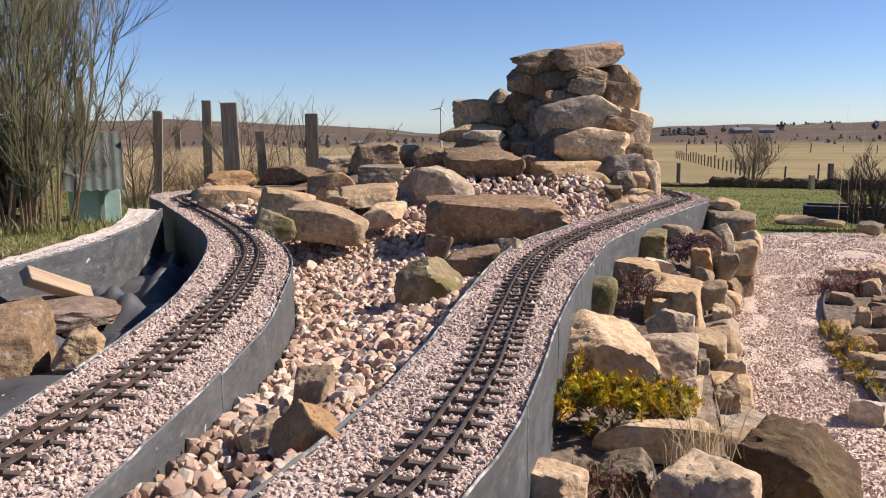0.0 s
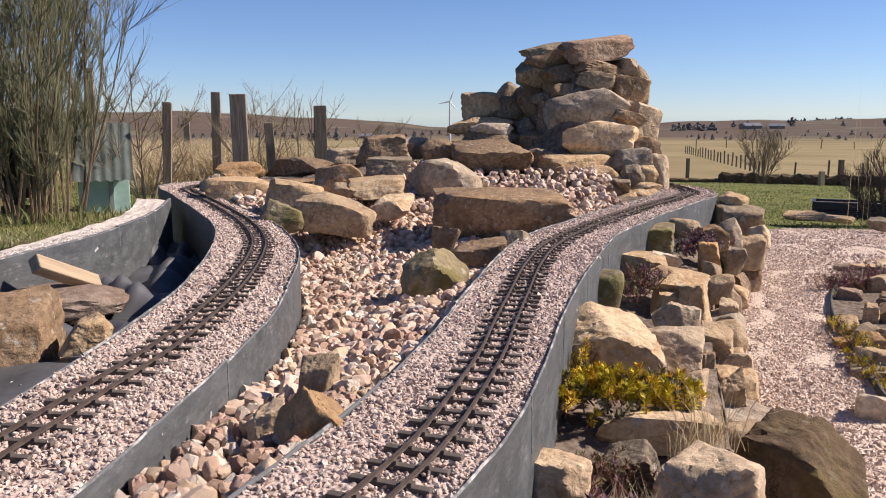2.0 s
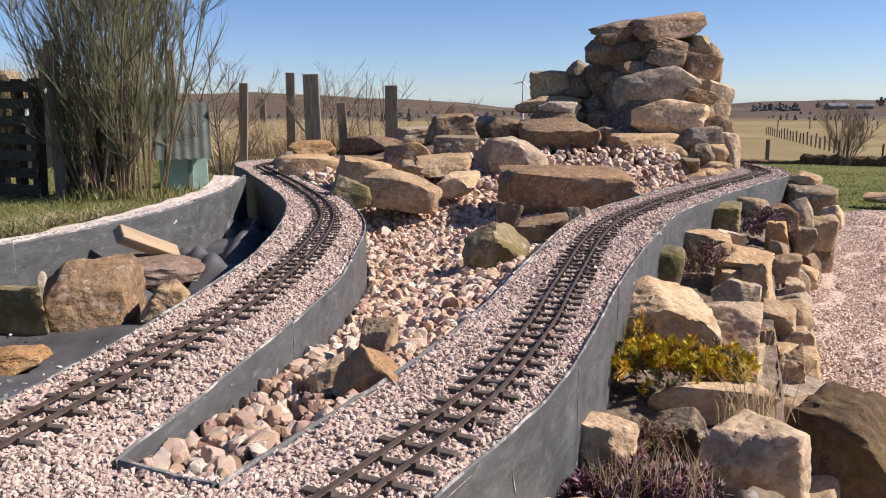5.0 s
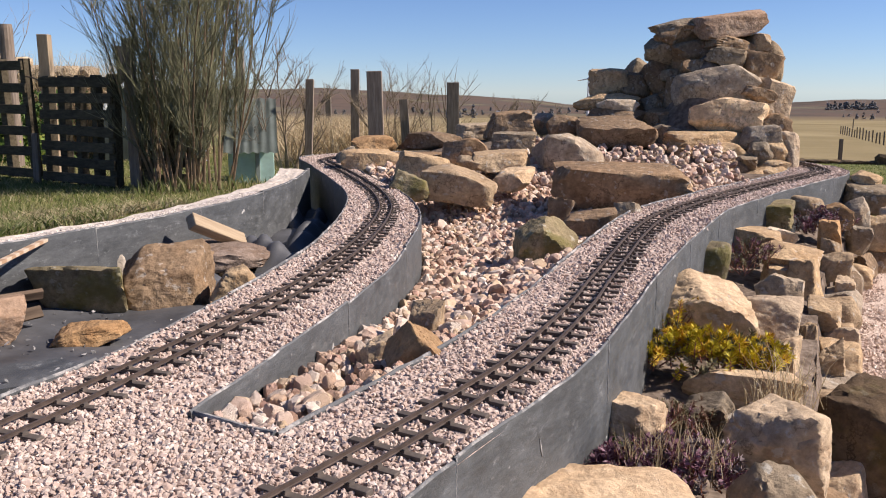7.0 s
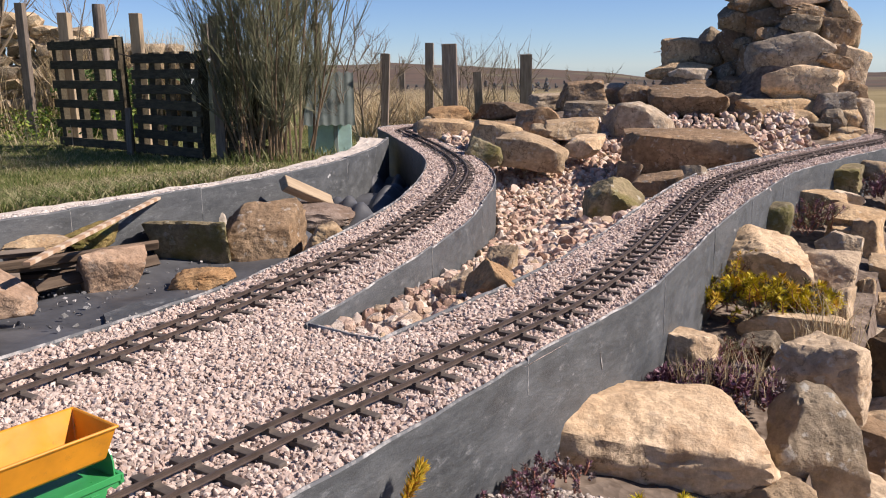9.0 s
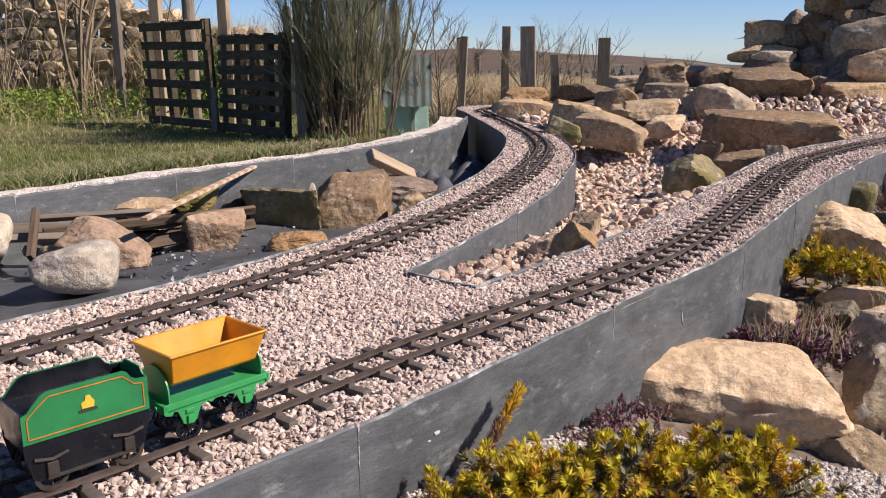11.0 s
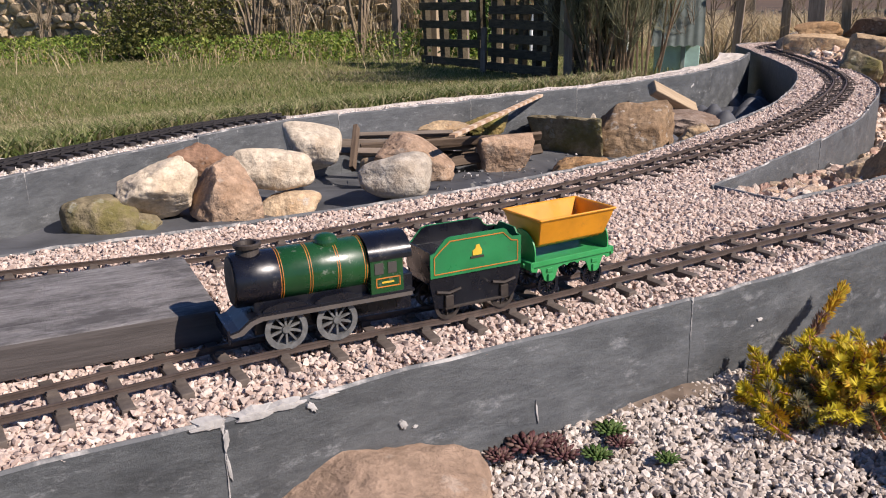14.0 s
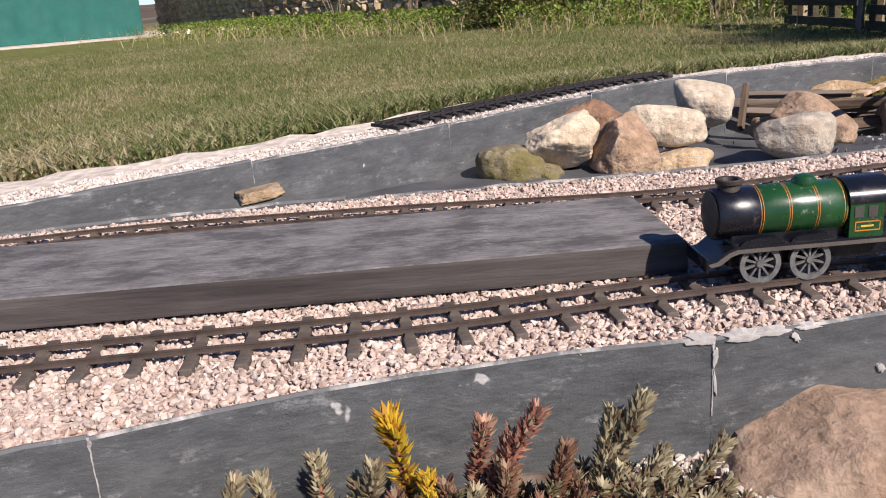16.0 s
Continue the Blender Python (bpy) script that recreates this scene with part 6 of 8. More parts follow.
def tip_wagon(m):
    e = tagged(new("toy_tipper_wagon"), "toy wagon with an orange tipping hopper on a green frame", "toy train", "toy train")
    e.matrix_basis = m
    deck = box(0.090, 0.040, 0.0022, Matrix.Translation((0, 0, 0.0300)), 0.0005)
    part("deck", deck, WAGON, e)
    for s in (-1, 1):
        part("side_lip", box(0.091, 0.0016, 0.0050, Matrix.Translation((0, s * 0.0202, 0.0285)), 0.0004), WAGON, e)
        out = [(0.045, 0.0290), (0.045, 0.0250), (0.0395, 0.0235), (0.0375, 0.0262), (0.0345, 0.0255), (0.0305, 0.0150), (0.0275, 0.0130), (0.0225, 0.0130), (0.0195, 0.0150), (0.0155, 0.0240), (0.0090, 0.0262), (0.0060, 0.0240), (0.0030, 0.0262), (-0.0030, 0.0262), (-0.0060, 0.0240), (-0.0090, 0.0262), (-0.0155, 0.0240), (-0.0195, 0.0150), (-0.0225, 0.0130), (-0.0275, 0.0130), (-0.0305, 0.0150), (-0.0345, 0.0255), (-0.0375, 0.0262), (-0.0395, 0.0235), (-0.045, 0.0250), (-0.045, 0.0290)]
        f = part("side_frame", plate(out, 0.0014, at=s * 0.0188), WAGON, e, "pressed green frame with axle guards")
        for x in (0.025, -0.025):
            part("axle_box", box(0.0052, 0.0026, 0.0062, Matrix.Translation((x, s * 0.0202, 0.0140)), 0.0006), WAGON, f)
            part("spring_hanger", box(0.0068, 0.0014, 0.0034, Matrix.Translation((x, s * 0.0200, 0.0218)), 0.0005), WAGON, f)
    for x in (0.0405, -0.0405):
        arch = [(-0.0195, 0.0320)] + [(0.0195 * math.cos(q), 0.0395 + 0.0190 * math.sin(q)) for q in np.linspace(math.pi, 0, 15)] + [(0.0195, 0.0320)]
        bm = bmesh.new()
        a = [bm.verts.new((x - 0.0006, y, z)) for y, z in arch]
        b = [bm.verts.new((x + 0.0006, y, z)) for y, z in arch]
        bm.faces.new(a)
        bm.faces.new(b[::-1])
        for k in range(len(arch)):
            bm.faces.new((a[k], b[k], b[(k + 1) % len(arch)], a[(k + 1) % len(arch)]))
        part("end_bracket", bm, WAGON, e)
        part("buffer_beam", box(0.003, 0.042, 0.007, Matrix.Translation((x * 1.11, 0, 0.0262)), 0.0006), WAGON, e)
        for s in (-1, 1):
            part("buffer", tube([(x * 1.12, s * 0.012, 0.0295), (x * 1.20, s * 0.012, 0.0295)], 0.0020, 8), WAGON, e)
    # hopper: a tapered open bucket of sheet metal with a rolled rim
    bm = bmesh.new()

    def ring(hx, hy, z):
        return [bm.verts.new((x, y, z)) for x, y in ((-hx, -hy), (hx, -hy), (hx, hy), (-hx, hy))]

    rings = [ring(0.0345, 0.0120, 0.0430), ring(0.0365, 0.0185, 0.0470), ring(0.0408, 0.0266, 0.0690), ring(0.0425, 0.0285, 0.0700), ring(0.0425, 0.0285, 0.0715), ring(0.0400, 0.0260, 0.0715), ring(0.0355, 0.0175, 0.0480), ring(0.0335, 0.0110, 0.0445)]
    for a, b in zip(rings, rings[1:]):
        for k in range(4):
            bm.faces.new((a[k], a[(k + 1) % 4], b[(k + 1) % 4], b[k]))
    bm.faces.new(rings[0][::-1])
    bm.faces.new(rings[-1])
    bmesh.ops.bevel(bm, geom=bm.edges[:], offset=0.0007, segments=1, affect="EDGES")
    part("hopper", bm, ORANGE, e, "orange tipping hopper")
    add_wheels(e, (0.025, -0.025), 0.0100, 14, BLACK, 0.0150)
    return e


FRONT = -0.024
locomotive(on_track(FRONT, 0.046))
tender(on_track(FRONT, 0.046 + 0.113))
tip_wagon(on_track(FRONT, 0.046 + 0.113 + 0.099))

# ---------------------------------------------------------------- plants near the track
def leaf_material(name, a, b, c, trans=0.25):
    m = Nodes(name)
    col = m.ramp(m.island(), (0.0, a), (0.5, b), (1.0, c))
    col = m.mix(1.0, col, m.ramp(m.noise(30.0, 3), (0.3, (0.75, 0.75, 0.75)), (0.7, (1.2, 1.2, 1.2))), "MULTIPLY")
    mat = m.done(col, 0.6, spec=0.3)
    tr = m.t.nodes.new("ShaderNodeBsdfTranslucent")
    m.put(tr.inputs["Color"], col)
    mx = m.t.nodes.new("ShaderNodeMixShader")
    mx.inputs[0].default_value = trans
    m.t.links.new(m.bsdf.outputs[0], mx.inputs[1])
    m.t.links.new(tr.outputs[0], mx.inputs[2])
    m.t.links.new(mx.outputs[0], m.t.nodes["Material Output"].inputs[0])
    return mat


YELLOW_LEAF = leaf_material("yellow_green_needles", (0.42, 0.32, 0.02), (0.72, 0.58, 0.03), (0.66, 0.58, 0.05), 0.4)
GOLD_LEAF = leaf_material("golden_needles", (0.44, 0.22, 0.03), (0.70, 0.46, 0.04), (0.74, 0.58, 0.05), 0.4)
RED_LEAF = leaf_material("rusty_red_needles", (0.15, 0.06, 0.04), (0.25, 0.13, 0.08), (0.30, 0.22, 0.14))
OLIVE_LEAF = leaf_material("dull_olive_needles", (0.10, 0.075, 0.04), (0.19, 0.16, 0.075), (0.30, 0.29, 0.17))
PURPLE_LEAF = leaf_material("purple_rosettes", (0.11, 0.04, 0.065), (0.22, 0.095, 0.135), (0.34, 0.21, 0.25))
GREY_LEAF = leaf_material("grey_purple_rosettes", (0.12, 0.085, 0.085), (0.22, 0.17, 0.165), (0.34, 0.29, 0.27))
GREEN_LEAF = leaf_material("fresh_green_leaves", (0.035, 0.075, 0.015), (0.075, 0.13, 0.03), (0.13, 0.18, 0.05))
STRAW = leaf_material("dry_straw", (0.38, 0.28, 0.15), (0.54, 0.42, 0.25), (0.66, 0.55, 0.36), 0.4)
STEM = plain_material("reddish_stem", (0.22, 0.09, 0.055), 0.6, 0, 0.3, 200.0)
TWIG = plain_material("brown_twig", (0.19, 0.145, 0.095), 0.85, 0, 0.35, 60.0)
DARKTWIG = plain_material("dark_twig", (0.07, 0.055, 0.045), 0.85, 0, 0.35, 60.0)
BROOM = plain_material("green_brown_broom_twig", (0.13, 0.126, 0.068), 0.8, 0, 0.4, 9.0)


def needles(rng, base, tip, count, length, width, start=0.25, hug=0.15):
    """Arrays of slim pointed leaves set round a shoot, longer near its tip."""
    base, tip = np.array(base), np.array(tip)
    axis = (tip - base) / np.linalg.norm(tip - base)
    u = 1 - (1 - start) * rng.uniform(0, 1, count) ** 1.7
    root = base + (tip - base) * u[:, None]
    side = rng.normal(size=(count, 3))
    side -= (side @ axis)[:, None] * axis
    side /= np.linalg.norm(side, axis=1)[:, None]
    lift = hug + 0.85 * u**4
    way = side + axis * lift[:, None]
    way /= np.linalg.norm(way, axis=1)[:, None]
    ln = length * (0.6 + 0.4 * u) * rng.uniform(0.8, 1.2, count)
    across = np.cross(way, axis)
    across /= np.linalg.norm(across, axis=1)[:, None] + 1e-9
    third = np.cross(way, across)
    mid = root + way * (ln * 0.45)[:, None]
    end = root + way * ln[:, None]
    w = width * rng.uniform(0.8, 1.2, count)[:, None]
    v = np.stack([root, mid + across * w, mid - across * w, mid + third * w, end], 1)
    f = np.array([[0, 1, 3], [0, 3, 2], [0, 2, 1], [1, 4, 3], [3, 4, 2], [2, 4, 1]])
    return v.reshape(-1, 3), (f[None] + 5 * np.arange(count)[:, None, None]).reshape(-1, 3)


def gather(pieces):
    vs, fs, k = [], [], 0
    for v, f in pieces:
        vs.append(v)
        fs.append(f + k)
        k += len(v)
    return np.vstack(vs), np.vstack(fs)


def stonecrop(label, places, height, leaf, count, mats, seed, lean=0.6, wide=0.055):
    """A clump of creeping shoots with needle leaves: stems and one mesh of leaves for each colour."""
    rng = np.random.RandomState(seed)
    thing = tagged(new("stonecrop"), label, "plant", "stonecrops")
    packs, stems = [[] for _ in mats], bmesh.new()
    for x, y, z in places:
        h = height * rng.uniform(0.55, 1.25)
        d = np.array([rng.normal(0, lean), rng.normal(0, lean), 1.0])
        d /= np.linalg.norm(d)
        base = np.array([x, y, z])
        tip = base + d * h
        tube([tuple(base), tuple(base + d * h * 0.5 + rng.normal(0, 0.002, 3)), tuple(tip)], [0.0016, 0.0014, 0.0008], 5, stems)
        packs[rng.choice(len(mats), p=None)].append(needles(rng, base, tip, int(count * 1.6 * (0.055 / wide) ** 0.5), leaf * 0.9, leaf * wide))
    part("stem_mat", stems, STEM, thing)["kind"] = "stuff"
    for pack, mat in zip(packs, mats):
        if pack:
            v, f = gather(pack)
            put("foliage", fast_mesh("foliage", v, f, mat), thing)["kind"] = "stuff"
    return thing


def patch(rng, a, b, count, wide, z, dome=0.0):
    """Scattered places along a line from a to b, some way to each side; higher in the middle."""
    u = rng.uniform(0, 1, count)
    w = rng.normal(0, 0.45, count).clip(-1, 1)
    d = np.array(b) - np.array(a)
    n = np.array([-d[1], d[0]]) / np.hypot(*d)
    p = np.array(a) + d * u[:, None] + n * (w * wide)[:, None]
    return np.c_[p, z + dome * (1 - w**2) * (1 - (2 * u - 1) ** 2)]


rng = np.random.RandomState(50)
stonecrop("bushy yellow-green stonecrop with orange tips beside the slates", patch(rng, (-0.235, 0.265), (0.03, 0.44), 400, 0.064, -0.090, 0.024), 0.036, 0.0096, 96, (YELLOW_LEAF, YELLOW_LEAF, YELLOW_LEAF, GOLD_LEAF, OLIVE_LEAF), 51, 0.9, 0.068)
stonecrop("yellow-green stonecrop spreading between the rocks", patch(rng, (0.0, 1.42), (0.28, 1.43), 230, 0.07, -0.155, 0.03), 0.042, 0.014, 54, (YELLOW_LEAF, YELLOW_LEAF, GOLD_LEAF, OLIVE_LEAF), 53, 0.6, 0.075)
stonecrop("small yellow stonecrop against the slate wall", patch(rng, (0.10, 1.52), (0.13, 1.72), 30, 0.02, -0.14), 0.07, 0.013, 30, (YELLOW_LEAF, GOLD_LEAF), 54)
stonecrop("mat of dark purple succulent rosettes beside a tan rock", patch(rng, (-0.06, 0.96), (0.14, 1.00), 230, 0.05, -0.165, 0.025), 0.032, 0.011, 30, (PURPLE_LEAF, PURPLE_LEAF, GREY_LEAF), 55, 0.6, 0.15)
stonecrop("grey-purple succulent mat in the shade of a slab", patch(rng, (-0.20, 0.45), (-0.11, 0.66), 170, 0.035, -0.128, 0.006), 0.014, 0.0065, 26, (GREY_LEAF, GREY_LEAF, PURPLE_LEAF), 56, 0.6, 0.15)
stonecrop("purple heather-like cushion on the stone edge", patch(rng, (0.62, 2.80), (0.74, 3.0), 110, 0.06, -0.13, 0.04), 0.04, 0.013, 26, (PURPLE_LEAF, GREY_LEAF), 57, 0.6, 0.15)
stonecrop("dark heathy tuft between boulders", patch(rng, (0.30, 2.18), (0.42, 2.34), 70, 0.05, -0.14, 0.03), 0.055, 0.014, 26, (PURPLE_LEAF, OLIVE_LEAF), 58)
stonecrop("brown and red low mat of succulents", patch(rng, (-0.0, 1.05), (0.12, 1.22), 120, 0.05, -0.165, 0.01), 0.026, 0.009, 26, (RED_LEAF, OLIVE_LEAF, PURPLE_LEAF), 59)
stonecrop("olive moss-like mat beside the path stones", patch(rng, (0.90, 2.05), (1.08, 2.75), 120, 0.05, -0.335, 0.03), 0.03, 0.012, 24, (YELLOW_LEAF, OLIVE_LEAF), 60)
stonecrop("reddish-brown dry heath on the far stones", patch(rng, (1.25, 3.2), (1.55, 3.4), 80, 0.07, -0.335, 0.03), 0.06, 0.016, 24, (RED_LEAF, PURPLE_LEAF), 61)


def big_shoot(places, leaf, count, mats, label, seed, width=0.16):
    """A single strong shoot through given places, with a branch or two."""
    rng = np.random.RandomState(seed)
    thing = tagged(new("stonecrop_shoot"), label, "plant", "stonecrops")
    stem = bmesh.new()
    packs = [[] for _ in mats]
    for k, (base, tip, n) in enumerate(places):
        a, b = np.array(base), np.array(tip)
        bend = np.array([0, 0, 0.15 * np.linalg.norm(b - a)])
        tube([tuple(a), tuple((a + b) / 2 - bend * 0.5), tuple(b)], [0.0024, 0.002, 0.0012], 6, stem)
        packs[n].append(needles(rng, a * 0.75 + b * 0.25, b, int(count * 1.7), leaf * 0.68, leaf * width, 0.0, 0.42))
    part("stem", stem, STEM, thing)
    for pack, mat in zip(packs, mats):
        if pack:
            v, f = gather(pack)
            put("foliage", fast_mesh("foliage", v, f, mat), thing)


big_shoot([((-0.228, 0.325, -0.092), (-0.216, 0.385, -0.044), 0), ((-0.219, 0.365, -0.058), (-0.208, 0.418, -0.022), 1)], 0.016, 190, (RED_LEAF, GOLD_LEAF), "single tall stonecrop shoot with a yellow tip", 52, 0.07)
PALE_LEAF = leaf_material("grey_green_scaly_leaves", (0.16, 0.10, 0.06), (0.30, 0.25, 0.14), (0.46, 0.42, 0.28))
SALMON_LEAF = leaf_material("salmon_red_needles", (0.30, 0.11, 0.08), (0.44, 0.22, 0.16), (0.52, 0.42, 0.26))
big_shoot([((-0.440, -0.372, -0.075), (-0.459, -0.381, 0.021), 0)], 0.019, 110, (GOLD_LEAF,), "bright yellow stonecrop shoot on a red stem", 70, 0.10)
big_shoot([((-0.436, -0.368, -0.07), (-0.418, -0.312, 0.020), 0), ((-0.440, -0.35, -0.06), (-0.436, -0.335, 0.012), 0), ((-0.43, -0.35, -0.05), (-0.428, -0.322, 0.004), 0)], 0.015, 150, (SALMON_LEAF,), "rusty red stonecrop shoot leaning over the slates", 71, 0.12)
big_shoot([((-0.40, -0.315, -0.085), (-0.400, -0.250, 0.016), 0), ((-0.405, -0.29, -0.08), (-0.412, -0.262, 0.004), 0), ((-0.40, -0.30, -0.08), (-0.405, -0.272, -0.012), 0)], 0.015, 240, (PALE_LEAF,), "thick olive-brown stonecrop shoot with pale tips", 72, 0.12)
big_shoot([((-0.375, -0.32, -0.085), (-0.372, -0.215, -0.012), 0), ((-0.38, -0.33, -0.08), (-0.385, -0.25, -0.012), 0), ((-0.37, -0.31, -0.09), (-0.362, -0.235, -0.035), 0)], 0.013, 240, (PALE_LEAF,), "long drooping stonecrop shoot with scaly leaves", 73, 0.12)
big_shoot([((-0.44, -0.43, -0.07), (-0.462, -0.425, 0.010), 0), ((-0.44, -0.42, -0.07), (-0.445, -0.40, 0.004), 0), ((-0.45, -0.45, -0.07), (-0.478, -0.452, 0.0), 0), ((-0.44, -0.41, -0.07), (-0.455, -0.405, -0.008), 0)], 0.014, 170, (PALE_LEAF,), "short grey-green stonecrop shoots at the bed edge", 74, 0.12)
big_shoot([((-0.41, -0.35, -0.08), (-0.415, -0.335, -0.006), 0), ((-0.42, -0.36, -0.08), (-0.43, -0.365, -0.012), 0), ((-0.40, -0.335, -0.08), (-0.392, -0.30, -0.022), 0), ((-0.43, -0.38, -0.08), (-0.44, -0.39, -0.016), 0), ((-0.41, -0.33, -0.08), (-0.415, -0.295, -0.010), 0)], 0.013, 170, (RED_LEAF,), "dark red stonecrop shoots crowding under the tall ones", 76, 0.12)
for k, (x, y, z, dx, dy, kind) in enumerate(((-0.505, -0.513, -0.008, -0.012, -0.006, 0), (-0.482, -0.465, 0.002, 0.004, 0.010, 0), (-0.474, -0.46, -0.022, -0.01, 0.0, 1), (-0.452, -0.402, -0.014, 0.0, 0.012, 0), (-0.437, -0.372, -0.008, -0.006, 0.0, 2), (-0.425, -0.35, -0.020, 0.008, 0.012, 0), (-0.418, -0.33, -0.012, 0.0, 0.014, 1), (-0.405, -0.302, 0.000, 0.004, 0.010, 1), (-0.392, -0.275, -0.018, 0.006, 0.012, 0), (-0.380, -0.25, -0.022, 0.01, 0.022, 0), (-0.362, -0.222, -0.030, 0.012, 0.03, 0), (-0.45, -0.415, -0.024, -0.004, 0.006, 1))):
    big_shoot([((x - 2 * dx + 0.01, y - 2 * dy - 0.004, z - 0.062), (x, y, z), 0)], 0.0125, 190, ((PALE_LEAF, RED_LEAF, GOLD_LEAF)[kind],), ("pale olive stonecrop shoot with packed scaly leaves", "dull red stonecrop shoot among the olive ones", "short yellow stonecrop shoot")[kind], 300 + k, 0.13)
stonecrop("low tangle of olive and red stonecrop under the taller shoots", patch(rng, (-0.475, -0.47), (-0.345, -0.22), 330, 0.036, -0.075, 0.022), 0.036, 0.0085, 80, (PALE_LEAF, RED_LEAF, OLIVE_LEAF, PALE_LEAF), 75, 0.7, 0.13)


DULL_RED = leaf_material("dull_red_rosette", (0.07, 0.028, 0.03), (0.13, 0.055, 0.055), (0.20, 0.13, 0.10))


def rosette(place, size, mat, label, seed):
    """A houseleek: rings of thick pointed leaves."""
    rng = np.random.RandomState(seed)
    thing = tagged(new("houseleek"), label, "plant", "houseleeks")
    vs, fs = [], []
    d, f = SPHERES[1]
    for ring in range(4):
        n = 6 + 2 * ring
        for k in range(n):
            a = 2 * math.pi * (k + 0.5 * ring) / n + rng.uniform(-0.1, 0.1)
            out = size * (0.12 + 0.24 * ring)
            tilt = radians(78 - 20 * ring)
            v = d * np.array([0.42, 0.17, 0.10]) * size
            c, s = math.cos(tilt), math.sin(tilt)
            v = v @ np.array([[c, 0, s], [0, 1, 0], [-s, 0, c]])
            v = v + np.array([out, 0, size * 0.25])
            c, s = math.cos(a), math.sin(a)
            vs.append(v @ np.array([[c, s, 0], [-s, c, 0], [0, 0, 1]]))
            fs.append(f + len(d) * len(fs))
    put("foliage", fast_mesh("foliage", np.vstack(vs), np.vstack(fs), mat, True), thing)
    thing.matrix_basis = pose(*place)


for k, (x, y, s) in enumerate(((-0.356, 0.082, 0.016), (-0.328, 0.087, 0.012), (-0.315, 0.142, 0.012), (-0.306, 0.101, 0.011), (-0.300, 0.128, 0.010), (-0.259, 0.126, 0.009), (-0.345, 0.100, 0.010), (-0.366, 0.056, 0.011))):
    rosette((x, y, -0.084), s, (DULL_RED, GREEN_LEAF)[k in (2, 3, 5)], ("dark red houseleek rosette on gravel", "green houseleek rosette on gravel")[k in (2, 3, 5)], 80 + k)
for k, (x, y, s) in enumerate(((0.0, 1.09, 0.032), (0.03, 1.13, 0.028), (-0.01, 1.15, 0.03), (0.02, 1.06, 0.022))):
    rosette((x, y, -0.15), s, GREEN_LEAF, "fresh green leafy rosette beside the slates", 90 + k)


def blades(name, label, plan, height, width, mat, seed, lean=0.35, category="grass", kind="stuff"):
    """Many thin curved blades, two triangles each."""
    rng = np.random.RandomState(seed)
    n = len(plan)
    h = height * rng.uniform(0.5, 1.3, n)
    a = rng.uniform(0, 6.28, n)
    w = np.c_[np.cos(a), np.sin(a), np.zeros(n)] * (width * rng.uniform(0.7, 1.3, n))[:, None]
    tilt = rng.normal(0, lean, (n, 2)) * h[:, None]
    mid = plan + np.c_[tilt * 0.35, h * 0.6]
    tip = plan + np.c_[tilt, h]
    v = np.stack([plan - w, plan + w, mid + w * 0.75, mid - w * 0.75, tip], 1).reshape(-1, 3)
    f = (np.array([[0, 1, 2], [0, 2, 3], [3, 2, 4]])[None] + 5 * np.arange(n)[:, None, None]).reshape(-1, 3)
    return tagged(new(name, fast_mesh(name, v, f, mat)), label, category, kind=kind)


p = patch(rng, (0.0, 0.95), (0.13, 0.99), 170, 0.03, -0.155)
blades("dry_grass", "tuft of dry straw-coloured grass stems among purple succulents", p, 0.075, 0.0006, STRAW, 101, 0.25, kind="")
p = patch(rng, (0.20, 1.22), (0.30, 1.30), 90, 0.03, -0.16)
blades("dry_grass", "tuft of dry straw-coloured grass over a stone", p, 0.10, 0.0007, STRAW, 102, 0.5, kind="")

# ---------------------------------------------------------------- lawn
GRASS = leaf_material("lawn_blades", (0.075, 0.11, 0.026), (0.16, 0.185, 0.055), (0.40, 0.36, 0.19), 0.4)
DRY_GRASS = leaf_material("dry_lawn_blades", (0.20, 0.17, 0.08), (0.34, 0.28, 0.15), (0.50, 0.43, 0.27), 0.35)
rng = np.random.RandomState(110)
n = 210000
r = 0.2 + 13 * rng.uniform(0, 1, n) ** 1.5
a = rng.uniform(radians(95), radians(200), n)
lawn = np.c_[-1.3 + r * np.cos(a), 0.3 + r * np.sin(a)]
rb = smooth_line(REAR_BACK, 0.02)
lawn = lawn[lawn[:, 0] < np.interp(lawn[:, 1], rb[:, 1], rb[:, 0]) - 0.05]
fringe = np.c_[rng.uniform(0.02, 0.9, 42000) ** 1.2, rng.uniform(-1.3, 2.6, 42000)]
fringe[:, 0] = rear_edge(fringe[:, 1]) - 0.018 - fringe[:, 0] + 0.02 * np.sin(17 * fringe[:, 1])
lawn = np.vstack([lawn, fringe])
lawn = np.c_[lawn, lawn_height(lawn[:, 0], lawn[:, 1]) - 0.002]
thin = np.sin(1.9 * lawn[:, 0] + 1.2 * np.sin(2.3 * lawn[:, 1])) + 0.8 * np.sin(3.7 * lawn[:, 1] + lawn[:, 0]) + rng.normal(0, 0.9, len(lawn)) > 0.35
blades("lawn_grass", "short rough lawn grass with dry tips", lawn[~thin], 0.034, 0.0026, GRASS, 111, 0.7)
blades("dry_lawn_grass", "dry yellowed blades mixed through the lawn", lawn[thin], 0.030, 0.0026, DRY_GRASS, 113, 0.9)
r = 3.5 + 14 * rng.uniform(0, 1, 40000) ** 1.3
a = rng.uniform(radians(40), radians(75), 40000)
p = np.c_[r * np.cos(a), r * np.sin(a) + 1.5]
p = p[(p[:, 1] > 5.8)]
p = np.c_[p, ground_height(p[:, 0], p[:, 1]) - 0.004]
